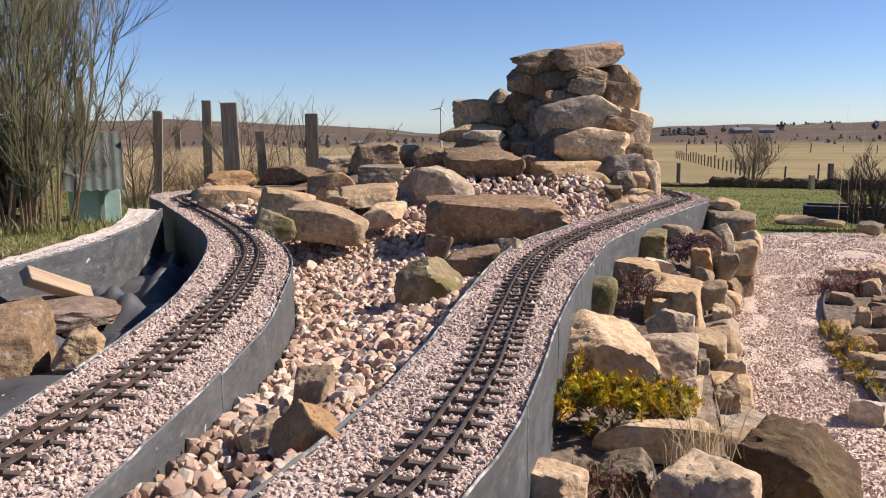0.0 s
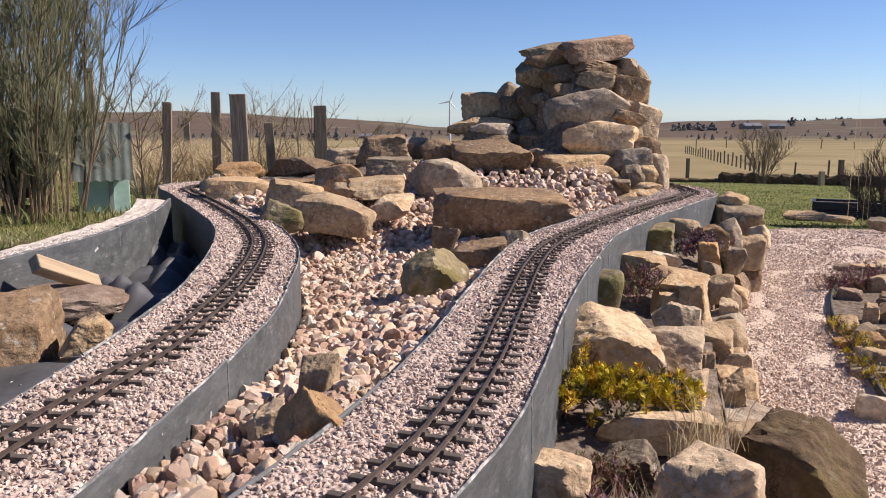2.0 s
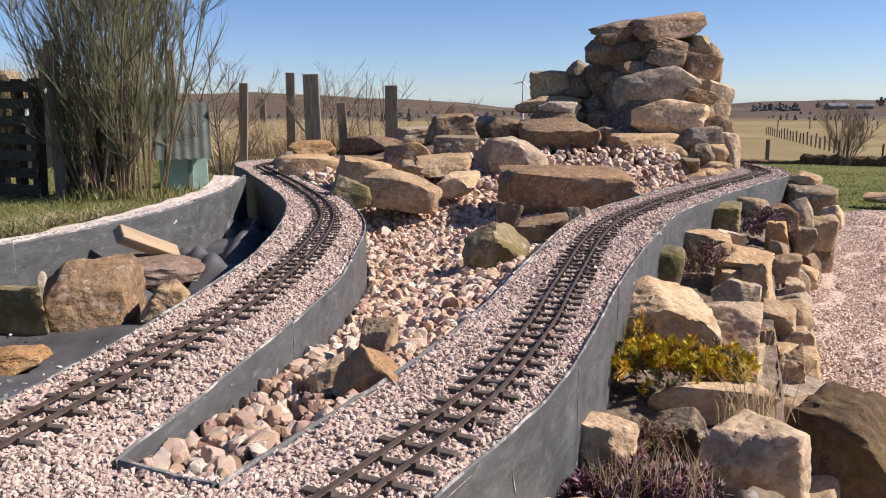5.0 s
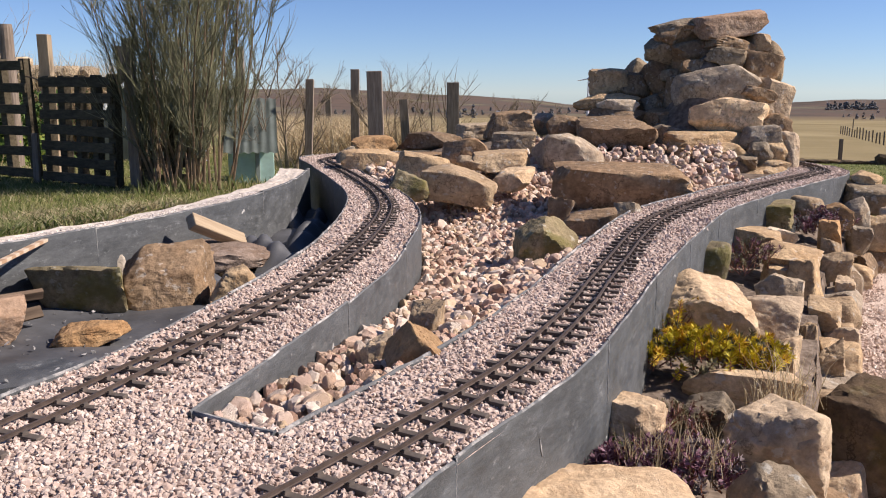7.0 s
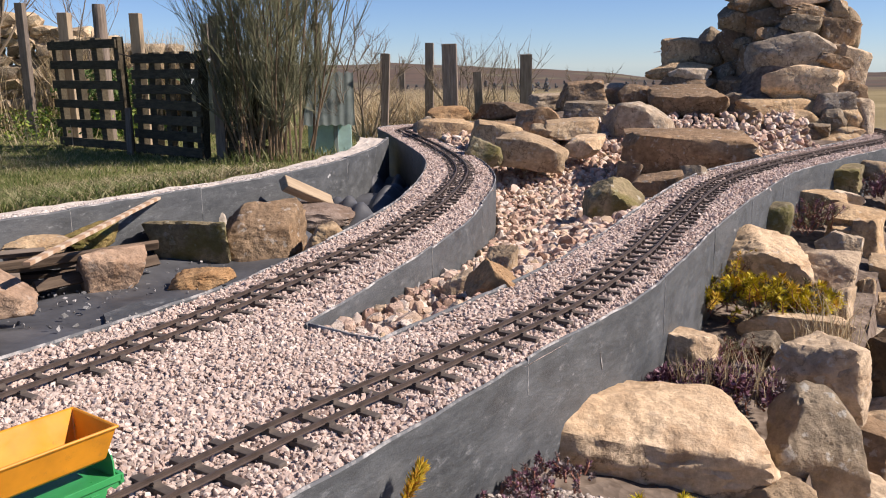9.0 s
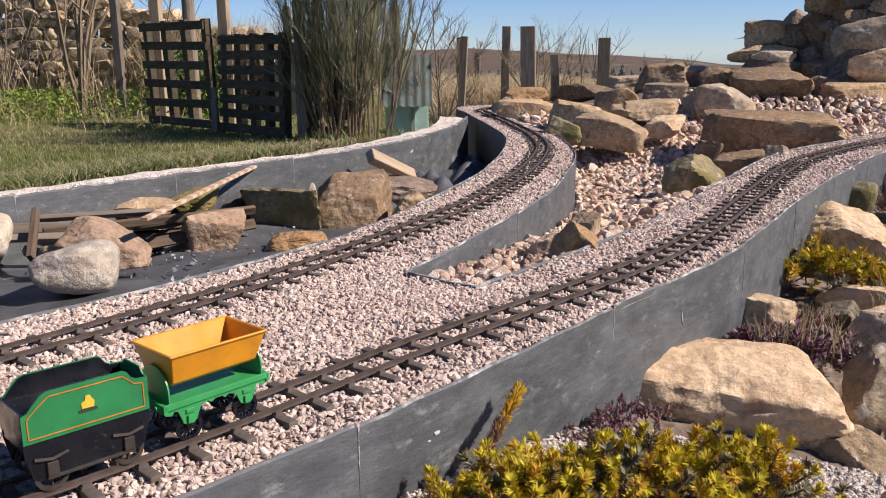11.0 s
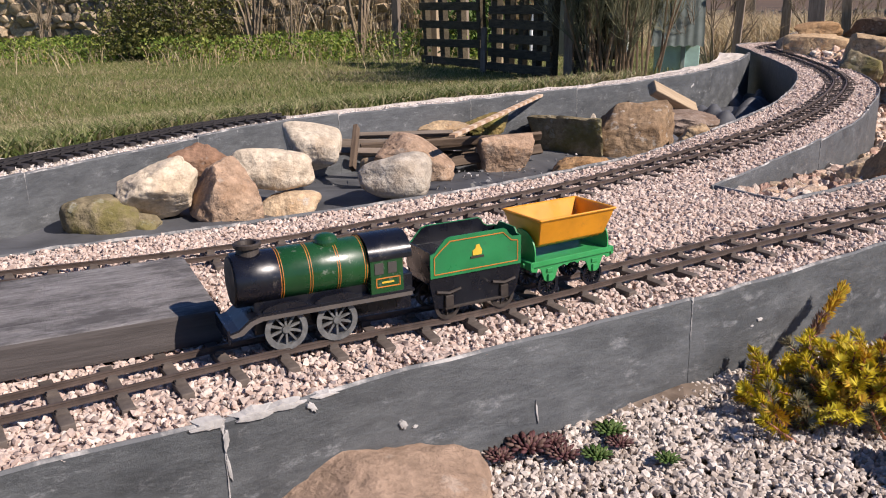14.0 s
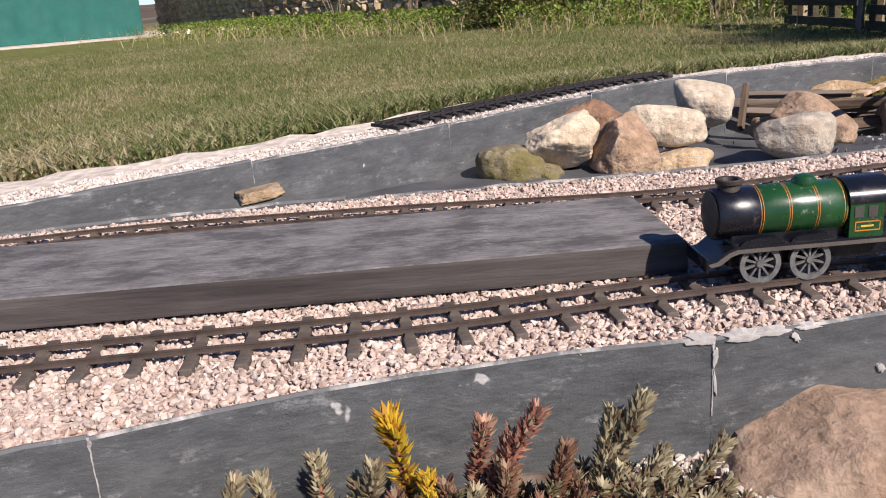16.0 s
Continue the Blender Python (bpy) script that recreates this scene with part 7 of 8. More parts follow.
blades("far_lawn_grass", "mown green grass beyond the path", p, 0.02, 0.005, GRASS, 112, 0.5)


# ---------------------------------------------------------------- shrubs and trees
def shrub(name, label, base, height, spread, stems, seed, mat, twigs=7, category="shrub", upright=0.5, radius=0.012, levels=3):
    """A leafless shrub: stems that fork into finer and finer twigs, as one part for stems and one for twigs."""
    rng = random.Random(seed)
    thing = tagged(new(name), label, category)
    thing.matrix_basis = pose(*base)
    fine = bmesh.new()

    def grow(p, d, length, r, level, wood):
        pts, radii = [p], [r]
        for k in range(3):
            d = (d + Vector((rng.gauss(0, 0.14), rng.gauss(0, 0.14), upright * 0.16))).normalized()
            p = p + d * length / 3
            pts.append(p)
            radii.append(r * (1 - 0.22 * (k + 1)))
        tube(pts, radii, 4 if level < 2 else 3, wood if level < 2 else fine, cap=False)
        if level < levels:
            for _ in range(twigs if level else max(3, twigs - 2)):
                u = rng.uniform(0.25, 1.0)
                i = min(2, int(u * 3))
                q = pts[i].lerp(pts[i + 1], u * 3 - i)
                w = (d + Vector((rng.gauss(0, 0.55), rng.gauss(0, 0.55), rng.gauss(0.1, 0.3)))).normalized()
                grow(q, w, length * rng.uniform(0.35, 0.6), r * 0.5, level + 1, wood)

    for _ in range(stems):
        a, s = rng.uniform(0, 6.28), spread * rng.uniform(0.1, 1.0)
        d = Vector((math.cos(a) * s, math.sin(a) * s, height)).normalized()
        p = Vector((math.cos(a) * s * 0.12, math.sin(a) * s * 0.12, 0))
        wood = bmesh.new()
        grow(p, d, height * rng.uniform(0.55, 0.85), radius * rng.uniform(0.6, 1.2), 0, wood)
        part("stem", wood, mat, thing)
    part("twig_crown", fine, mat, thing)["kind"] = "stuff"
    return thing


def on_ground(x, y, dz=0.0):
    return (x, y, float(ground_height(np.array(x), np.array(y))) + dz)


def strands(paths, thick, thin):
    """Three-sided tapered twigs along many four-point paths, as arrays."""
    p = np.array(paths)
    d = np.gradient(p, axis=1)
    d /= np.linalg.norm(d, axis=2)[:, :, None] + 1e-9
    side = np.cross(d, np.array([0.3, 0.9, 0.2]))
    side /= np.linalg.norm(side, axis=2)[:, :, None] + 1e-9
    up = np.cross(d, side)
    r = np.linspace(thick, thin, 4)[None, :, None]
    rings = np.stack([p + r * (math.cos(a) * side + math.sin(a) * up) for a in (0.0, 2.094, 4.189)], 2)
    q = [(3 * i + k, 3 * i + (k + 1) % 3, 3 * i + 3 + (k + 1) % 3, 3 * i + 3 + k) for i in range(3) for k in range(3)]
    f = np.array([t for a, b, c, e in q for t in ((a, b, c), (a, c, e))])
    return rings.reshape(-1, 3), (f[None] + 12 * np.arange(len(p))[:, None, None]).reshape(-1, 3)


def twig_path(rng, p, d, length, rise):
    """Four points that start along d and bend upwards."""
    out = [p]
    for _ in range(3):
        d = d + rng.normal(0, 0.07, 3) + np.array([0, 0, rise])
        d /= np.linalg.norm(d)
        p = p + d * length / 3
        out.append(p)
    return out


def broom(base, height, wide, stems, seed):
    """A broom: crowded upright stems, each with long wand-like twigs that turn up, and finer ones on those."""
    rng = np.random.RandomState(seed)
    thing = tagged(new("broom_bush"), "large dense upright broom bush with olive-brown twigs and reddish stems", "shrub")
    thing.matrix_basis = pose(*base)
    wands, fine = [], []
    for _ in range(stems):
        a, q = rng.uniform(0, 6.28), rng.uniform(0, 1) ** 0.6
        root = np.array([math.cos(a) * q * wide * 0.55, math.sin(a) * q * wide * 0.4, 0])
        d = np.array([root[0] * 0.38 + 0.05, root[1] * 0.5, 1.0]) + rng.normal(0, 0.10, 3)
        d /= np.linalg.norm(d)
        tall = height * rng.uniform(0.6, 1.05)
        path = twig_path(rng, root, d, tall, 0.03)
        bm = tube([tuple(v) for v in path], [0.010, 0.0075, 0.005, 0.002], 5, cap=False)
        part("stem", bm, BROOM_STEM, thing)
        path = np.array(path)
        for _ in range(int(18 * tall / height)):
            u = rng.uniform(0.28, 2.85)
            k = int(u)
            p = path[k] + (path[k + 1] - path[k]) * (u - k)
            e = path[k + 1] - path[k]
            e = e / np.linalg.norm(e) + rng.normal(0, 0.30, 3)
            e /= np.linalg.norm(e)
            w = twig_path(rng, p, e, rng.uniform(0.3, 0.62), 0.13)
            wands.append(w)
            for _ in range(12):
                v = rng.uniform(0.3, 2.9)
                i = int(v)
                p2 = w[i] + (w[i + 1] - w[i]) * (v - i)
                e2 = (w[i + 1] - w[i]) / np.linalg.norm(w[i + 1] - w[i]) + rng.normal(0, 0.26, 3)
                fine.append(twig_path(rng, p2, e2 / np.linalg.norm(e2), rng.uniform(0.14, 0.34), 0.12))
    put("wand_crown", fast_mesh("wand_crown", *strands(wands, 0.0026, 0.0012), BROOM), thing)["kind"] = "stuff"
    put("twig_crown", fast_mesh("twig_crown", *strands(fine, 0.0023, 0.0010), BROOM), thing)["kind"] = "stuff"


BROOM_STEM = plain_material("reddish_broom_stem", (0.17, 0.115, 0.07), 0.85, 0, 0.4, 14.0)
broom(on_ground(-2.98, 5.74), 1.95, 0.56, 34, 201)
shrub("bare_shrub", "bare brown shrub with pale twigs beside the broom", on_ground(-2.62, 6.7), 0.95, 0.5, 8, 202, TWIG, 6, radius=0.012)
shrub("bare_shrub", "bare sapling beside a fence post", on_ground(-2.1, 8.35), 1.0, 0.4, 7, 203, TWIG, 6, radius=0.010)
shrub("bare_shrub", "thin bare rose stems", on_ground(-1.66, 7.9), 1.05, 0.4, 3, 204, TWIG, 4, radius=0.010, levels=2)
shrub("bare_shrub", "thin bare rose stems", on_ground(-1.42, 8.2), 1.1, 0.45, 3, 205, TWIG, 4, radius=0.010, levels=2)
shrub("bare_shrub", "round bare bush at the edge of the field", on_ground(7.1, 20.9), 1.25, 0.75, 15, 206, TWIG, 7, radius=0.012)
shrub("bare_shrub", "dark leafless bush near the path", on_ground(2.75, 5.9), 0.45, 0.5, 18, 207, DARKTWIG, 7, radius=0.008)
for k, (x, y, h) in enumerate(((-3.0, 30, 1.7), (-1.8, 31, 1.4), (-1.0, 30.5, 1.1))):
    shrub("bare_shrub", "bare hedge bush far off in the field", on_ground(x, y), h, 1.2, 8, 210 + k, TWIG, 6, radius=0.03)
for k, (x, y, h) in enumerate(((-8.7, 7.0, 2.6), (-7.7, 7.9, 2.9), (-9.6, 6.6, 1.6), (-10.6, 6.4, 1.7), (-11.8, 5.9, 1.5), (-13.4, 5.4, 1.6), (-6.7, 8.2, 1.9), (-8.2, 7.2, 1.5))):
    shrub("bare_shrub", "bare pruned shrub in the border before the stone wall", on_ground(x, y), h, 0.5, 5 if k < 2 else 8, 220 + k, TWIG, 5, radius=0.035 if k < 2 else 0.012, levels=2)

# green ground cover in the border, and dry reeds behind the gate
rng = np.random.RandomState(120)


def foliage(name, label, plan, zlo, zhi, size, mat, seed, category="foliage"):
    """Many small single leaves at varied heights."""
    rng = np.random.RandomState(seed)
    n = len(plan)
    z = ground_height(plan[:, 0], plan[:, 1]) + zlo + (zhi - zlo) * rng.uniform(0, 1, n) ** 1.6
    c = np.c_[plan, z]
    a, b = rng.normal(size=(n, 3)), rng.normal(size=(n, 3))
    a /= np.linalg.norm(a, axis=1)[:, None]
    b -= (a * b).sum(1)[:, None] * a
    b /= np.linalg.norm(b, axis=1)[:, None]
    s = size * rng.uniform(0.5, 1.4, n)[:, None]
    v = np.stack([c - a * s, c + b * s * 0.5, c + a * s, c - b * s * 0.5], 1).reshape(-1, 3)
    f = (np.array([[0, 1, 2], [0, 2, 3]])[None] + 4 * np.arange(n)[:, None, None]).reshape(-1, 3)
    return tagged(new(name, fast_mesh(name, v, f, mat)), label, category, kind="stuff")


def along(rng, line, count, wide):
    p = smooth_line(line, 0.05)
    n = normals(p)
    i = rng.randint(0, len(p), count)
    return p[i] + n[i] * (rng.normal(0, wide, count))[:, None]


def ragged(p):
    """Thins plan points in uneven drifts."""
    k = np.sin(2.1 * p[:, 0] + 1.3 * np.sin(3.3 * p[:, 1])) + 0.7 * np.sin(5.2 * p[:, 0] + 4 * p[:, 1]) + np.random.RandomState(5).normal(0, 0.4, len(p))
    return p[k > -0.15]


BORDER = [(-6.0, 8.0), (-7.4, 7.4), (-9.5, 6.5), (-12.5, 5.4), (-16.5, 4.6), (-21, 5.2)]
foliage("ground_cover", "bright green weeds and ground cover along the border", ragged(along(rng, [(x, y + 0.5) for x, y in BORDER], 95000, 0.75)), 0.0, 0.30, 0.022, leaf_material("border_leaves", (0.07, 0.13, 0.018), (0.15, 0.22, 0.03), (0.28, 0.30, 0.06)), 121)
foliage("ivy_clump", "dark green ivy clump by the fence", along(rng, [(-6.3, 8.3), (-5.9, 7.9)], 2600, 0.25), 0.05, 0.75, 0.035, GREEN_LEAF, 122)
foliage("evergreen_shrub", "olive-green evergreen shrub in the border", along(rng, [(-9.1, 6.9), (-10.6, 6.3)], 11000, 0.38), 0.1, 1.3, 0.026, leaf_material("evergreen_leaves", (0.05, 0.06, 0.012), (0.12, 0.13, 0.03), (0.24, 0.22, 0.07)), 123)
p = along(rng, [(-7.6, 9.15), (-6.5, 9.4), (-5.4, 9.6)], 2600, 0.25)
blades("dry_reeds", "tall dry straw-coloured reeds behind the gate", np.c_[p, ground_height(p[:, 0], p[:, 1])], 1.0, 0.007, STRAW, 124, 0.35)
p = along(rng, [(-4.6, 12.2), (-3.6, 11.0), (-2.6, 9.6), (-2.2, 8.8)], 9000, 0.5)
blades("dry_grass_bank", "bank of long dry tan grass by the fence", np.c_[p, ground_height(p[:, 0], p[:, 1])], 0.46, 0.006, STRAW, 125, 0.6)
p = along(rng, [(-9.5, 7.6), (-7.5, 8.4), (-6.5, 8.9)], 260, 0.4)
blades("dry_stalks", "dry pale stalks hanging before the stone wall", np.c_[p, ground_height(p[:, 0], p[:, 1])], 0.95, 0.005, STRAW, 126, 0.3)
p = ragged(along(rng, BORDER, 4500, 0.9))
blades("dry_border_grass", "dry tan grass mixed among the border weeds", np.c_[p, ground_height(p[:, 0], p[:, 1])], 0.22, 0.005, STRAW, 128, 0.6)
p = along(rng, [(-3.2, 5.35), (-2.4, 5.75), (-1.9, 5.9)], 500, 0.12)
blades("rough_grass", "rough tufts of grass at the foot of the broom", np.c_[p, ground_height(p[:, 0], p[:, 1])], 0.10, 0.004, GRASS, 127, 0.4)
DAFF = plain_material("pale_flower", (0.75, 0.72, 0.45), 0.6)
p = np.array([(-16.9, 3.6), (-16.5, 3.75), (-15.6, 4.1), (-15.3, 4.2), (-14.9, 4.0), (-15.1, 4.4), (-14.5, 4.3), (-17.1, 3.4)])
foliage("pale_flowers", "a few pale spring flowers in the lawn", np.repeat(p, 6, 0) + rng.normal(0, 0.03, (48, 2)), 0.12, 0.18, 0.04, DAFF, 128, "flowers")


# ---------------------------------------------------------------- posts, pallets and sheds
def post(name, label, x, y, top, width, mat, lean=(0, 0), round_top=False, foot=0.0):
    x0, y0, g = on_ground(x, y, -0.05)
    h = top - g
    if round_top:
        bm = lathe([(width / 2, 0), (width / 2 * 0.97, h * 0.97), (width / 2 * 0.9, h)], 14)
    else:
        bm = box(width, width, h, bevel=width * 0.05)
    ob = part(name, bm, mat, None, "", pose(x, y, g, lean[0], lean[1], 12))
    return tagged(ob, label, "post")


post("fence_post", "square weathered timber post behind the rock garden", -1.50, 5.41, 0.464, 0.098, POSTWOOD, (0, -1))
post("fence_post", "slim weathered timber post", -2.61, 8.62, 0.567, 0.088, POSTWOOD, (0.5, 1))
post("fence_post", "square weathered timber post", -1.256, 6.89, 0.408, 0.098, POSTWOOD)
post("fence_post", "old fence post with wire", -4.27, 11.87, 0.526, 0.11, POSTWOOD, (0, 2))
post("fence_post", "broken grey fence post stump", -1.64, 6.92, 0.275, 0.07, POSTWOOD, (0, -3))
post("fence_post", "far weathered fence post", -5.09, 15.3, 0.30, 0.10, POSTWOOD)


def pallet(m, width, height, slats, label, seed, columns=4):
    """An old pallet on edge: slats in front of wide upright bearers."""
    rng = random.Random(seed)
    e = tagged(new("pallet_gate"), label, "pallet", "pallet gates")
    e.matrix_basis = m
    for k in range(columns + 1):
        x = -width / 2 + 0.05 + (width - 0.10) * k / columns
        part("bearer", box(0.075 + rng.uniform(-0.01, 0.02), 0.06, height, Matrix.Translation((x, 0.05, 0)), 0.005), DARKWOOD, e)
    for k in range(slats):
        z = 0.02 + (height - 0.11) * k / (slats - 1)
        part("slat", box(width + rng.uniform(-0.01, 0.02), 0.017, 0.074, Matrix.Translation((rng.uniform(-0.006, 0.006), 0, z)) @ pose(0, 0, 0, 0, rng.uniform(-0.8, 0.8), 0), 0.003), DARKWOOD, e)
    return e


def facing(a, b, lean=0.0):
    """Upright pose at the middle of two plan points with x from a to b."""
    x, y = (a[0] + b[0]) / 2, (a[1] + b[1]) / 2
    return pose(x, y, on_ground(x, y, 0.0)[2], lean, 0, math.degrees(math.atan2(b[1] - a[1], b[0] - a[0])))


pallet(facing((-5.62, 6.56), (-4.56, 6.12), 2), 1.12, 0.97, 6, "dark mossy wooden pallet used as a garden gate", 1, 3)
pallet(facing((-4.46, 6.06), (-3.56, 5.64), -2), 0.97, 0.84, 7, "dark mossy wooden pallet used as a garden gate", 2)
pallet(facing((-3.42, 5.78), (-3.06, 5.94), 1), 0.42, 0.72, 6, "dark wooden pallet half hidden by the broom", 3, 2)
post("gate_post", "tall dark gate post with iron hook", -3.46, 5.76, 0.72, 0.075, POSTWOOD)
post("gate_post", "pale sawn gate post", -4.46, 6.22, 0.79, 0.085, PALEWOOD)
post("gate_post", "pale sawn gate post", -5.52, 6.66, 0.85, 0.095, PALEWOOD)
post("gate_post", "round wooden fence post", -5.62, 7.3, 0.97, 0.13, POSTWOOD, (0, 0), True)
post("gate_post", "short brown stake before the pallets", -4.42, 5.93, 0.02, 0.045, POSTWOOD, (0, 2))
post("fence_post", "old leaning stake by the broom", -2.42, 6.60, 0.43, 0.06, POSTWOOD, (0, 3))
for k, (x, y, z) in enumerate(((-6.9, 7.7, 1.05), (-5.4, 8.9, 0.85), (-4.9, 9.2, 0.9), (-4.2, 9.4, 0.85))):
    post("fence_post", "grey fence post near the reeds", x, y, z, 0.085, POSTWOOD)
for k, (a, b) in enumerate((((-4.58, 6.12, 0.46), (-4.44, 6.08, 0.43)), ((-3.60, 5.67, 0.38), (-3.47, 5.70, 0.42)))):
    tagged(part("gate_hook", tube([a, ((a[0] + b[0]) / 2, (a[1] + b[1]) / 2, b[2] + 0.02), b], 0.006, 6), RAIL), "thin iron hook and wire tying the pallet", "hook")

# hen house with a corrugated roof
TEAL = plain_material("pale_turquoise_board", (0.38, 0.55, 0.49), 0.7, 0, 0.15, 12.0)
SAGE = plain_material("sage_green_roof_sheet", (0.20, 0.235, 0.215), 0.65, 0, 0.25, 6.0)
hx, hy, hz = on_ground(-2.88, 6.55, 0.0)
coop = tagged(new("hen_house"), "small turquoise hen house with a scalloped grey-green roof", "hen house")
coop.matrix_basis = pose(hx, hy, hz - 0.02, 0, 0, 22)
part("wall_board", box(0.36, 0.40, 0.34, None, 0.006), TEAL, coop)
part("door_strip", box(0.035, 0.02, 0.30, Matrix.Translation((0.05, -0.207, 0.02)), 0.003), SAGE, coop)
bm = bmesh.new()
n = 60
for i in range(n + 1):
    x = -0.21 + 0.42 * i / n
    w = 0.006 * math.sin(i * 2 * math.pi / 10)
    for y, z in ((-0.27, 0.275), (-0.02, 0.70), (0.24, 0.42)):
        bm.verts.new((x, y, z + w))
bm.verts.ensure_lookup_table()
for i in range(n):
    for k in range(2):
        a = 3 * i + k
        bm.faces.new([bm.verts[q] for q in (a, a + 3, a + 4, a + 1)])
bmesh.ops.solidify(bm, geom=bm.faces[:], thickness=0.006)
part("roof_sheet", bm, SAGE, coop, "wavy sage green roof sheet")

# rounded dark shelter behind the pallets
DARKSHEET = plain_material("dark_green_sheet", (0.030, 0.038, 0.035), 0.4, 0, 0.3, 5.0)
WHITE_EDGE = plain_material("white_trim", (0.62, 0.64, 0.63), 0.6, 0, 0.12)
dx, dy, dz = on_ground(-5.25, 9.2, 0.0)
ark = tagged(new("animal_shelter"), "low rounded dark shelter with a white edge", "shelter")
ark.matrix_basis = pose(dx, dy, dz, 0, 0, 30)
prof = [(0.55 * math.cos(q), 0.30 + 0.62 * math.sin(q)) for q in np.linspace(math.pi, 0, 21)]
prof = [(-0.55, 0)] + prof + [(0.55, 0)]
bm = plate(prof, 1.1)
part("shell", bm, DARKSHEET, ark)
rim = bmesh.new()
tube([(x * 1.01, -0.56, z * 1.01) for x, z in prof], 0.022, 6, rim)
part("edge_trim", rim, WHITE_EDGE, ark)

# rubble wall behind the border
wall = tagged(new("stone_wall"), "old dry-stone wall of rough grey-brown rubble", "wall", kind="structure")
WALL_LINE = smooth_line([(-5.9, 9.6), (-7.4, 9.1), (-9.5, 8.2), (-12.5, 7.2), (-16.5, 6.1), (-21, 5.6), (-27, 6.4), (-34, 7.4)], 0.05)
WALLSTONE = stone_material("wall_rubble", (0.24, 0.19, 0.125), (0.42, 0.34, 0.235), (0.56, 0.48, 0.35), 0.3, 0.5)
rng = np.random.RandomState(130)
kinds = []
for k in range(10):
    v, f = rock_shape(400 + k, 0, 2)
    me = fast_mesh("wall_stone", v, f, WALLSTONE, True)
    me.set_sharp_from_angle(angle=radians(30))
    kinds.append((me, v, f))
nrm = normals(WALL_LINE)
s = np.r_[0, np.cumsum(np.linalg.norm(np.diff(WALL_LINE, axis=0), axis=1))]
made, rest = 0, []
z = 0.0
while z < 1.75:
    rise = rng.uniform(0.09, 0.16)
    q = rng.uniform(0, 0.2)
    while q < s[-1]:
        w = rng.uniform(0.12, 0.32)
        if z > 0.85 + 0.22 * q:
            q += w
            continue
        i = min(len(s) - 1, int(np.searchsorted(s, q)))
        x, y = WALL_LINE[i] + nrm[i] * rng.uniform(-0.04, 0.04)
        g = float(ground_height(np.array(x), np.array(y)))
        a = math.degrees(math.atan2(nrm[i][1], nrm[i][0])) - 90
        m = pose(x, y, g + z + rise / 2, rng.uniform(-5, 5), rng.uniform(-5, 5), a + rng.uniform(-9, 9)) @ Matrix.Diagonal((w * 1.3, 0.36, rise * 1.5, 1))
        me, v, f = kinds[rng.randint(10)]
        if made < 300 and q < 8.5:
            put("wall_stone", me, wall, m)
            made += 1
        else:
            mm = np.array(m)
            rest.append((v @ mm[:3, :3].T + mm[:3, 3], f))
        q += w
    z += rise
v, f = gather(rest)
rest = put("wall_rubble", fast_mesh("wall_rubble", v, f, WALLSTONE), wall)
rest["kind"] = "stuff"

# green shed on a concrete strip, far over the lawn
SHED = plain_material("teal_green_metal", (0.018, 0.115, 0.095), 0.45, 0.0, 0.15, 3.0)
CONCRETE = plain_material("pale_concrete", (0.48, 0.42, 0.36), 0.9, 0, 0.2, 4.0)
sx, sy, sz = on_ground(-25.5, 4.85, 0.0)
shed = tagged(new("garden_shed"), "teal green metal shed on a concrete strip", "shed")
shed.matrix_basis = pose(sx, sy, sz, 0, 0, 82)
part("shed_wall", box(7.0, 3.0, 2.2, Matrix.Translation((-3.5, 1.5, 0.06)), 0.03), SHED, shed)
roof = box(7.2, 3.2, 0.12, Matrix.Translation((-3.5, 1.5, 2.26)), 0.03)
part("shed_roof", roof, SHED, shed)
part("concrete_strip", box(9.6, 4.4, 0.10, Matrix.Translation((-2.9, 1.2, -0.03)), 0.02), CONCRETE, shed)

# ---------------------------------------------------------------- field, fences and distance
FARPOST = plain_material("grey_fence_wood", (0.10, 0.08, 0.06), 0.9, 0, 0.3, 20.0)
farpost_mesh = bpy.data.meshes.new("post")
bm = box(0.09, 0.09, 1.05, bevel=0.008)
bm.to_mesh(farpost_mesh)
bm.free()
farpost_mesh.materials.append(FARPOST)


def fence(label, line, gap, wires=True, scale=1.0):
    thing = tagged(new("field_fence"), label, "fence")
    p = smooth_line(line, 0.1)
    s = np.r_[0, np.cumsum(np.linalg.norm(np.diff(p, axis=0), axis=1))]
    rng = random.Random(len(label))
    tops = []
    for q in np.arange(0, s[-1], gap):
        x, y = np.interp(q, s, p[:, 0]), np.interp(q, s, p[:, 1])
        put("post", farpost_mesh, thing, pose(*on_ground(x, y, -0.03), rng.uniform(-3, 3), rng.uniform(-3, 3), rng.uniform(0, 40)) @ Matrix.Diagonal((scale, scale, rng.uniform(0.8, 1.1) * scale, 1)))
        tops.append(on_ground(x, y, 0.0))
    if wires:
        for h in (0.45, 0.75):
            part("wire", tube([(x, y, z + h * scale) for x, y, z in tops], 0.004, 3), FARPOST, thing)


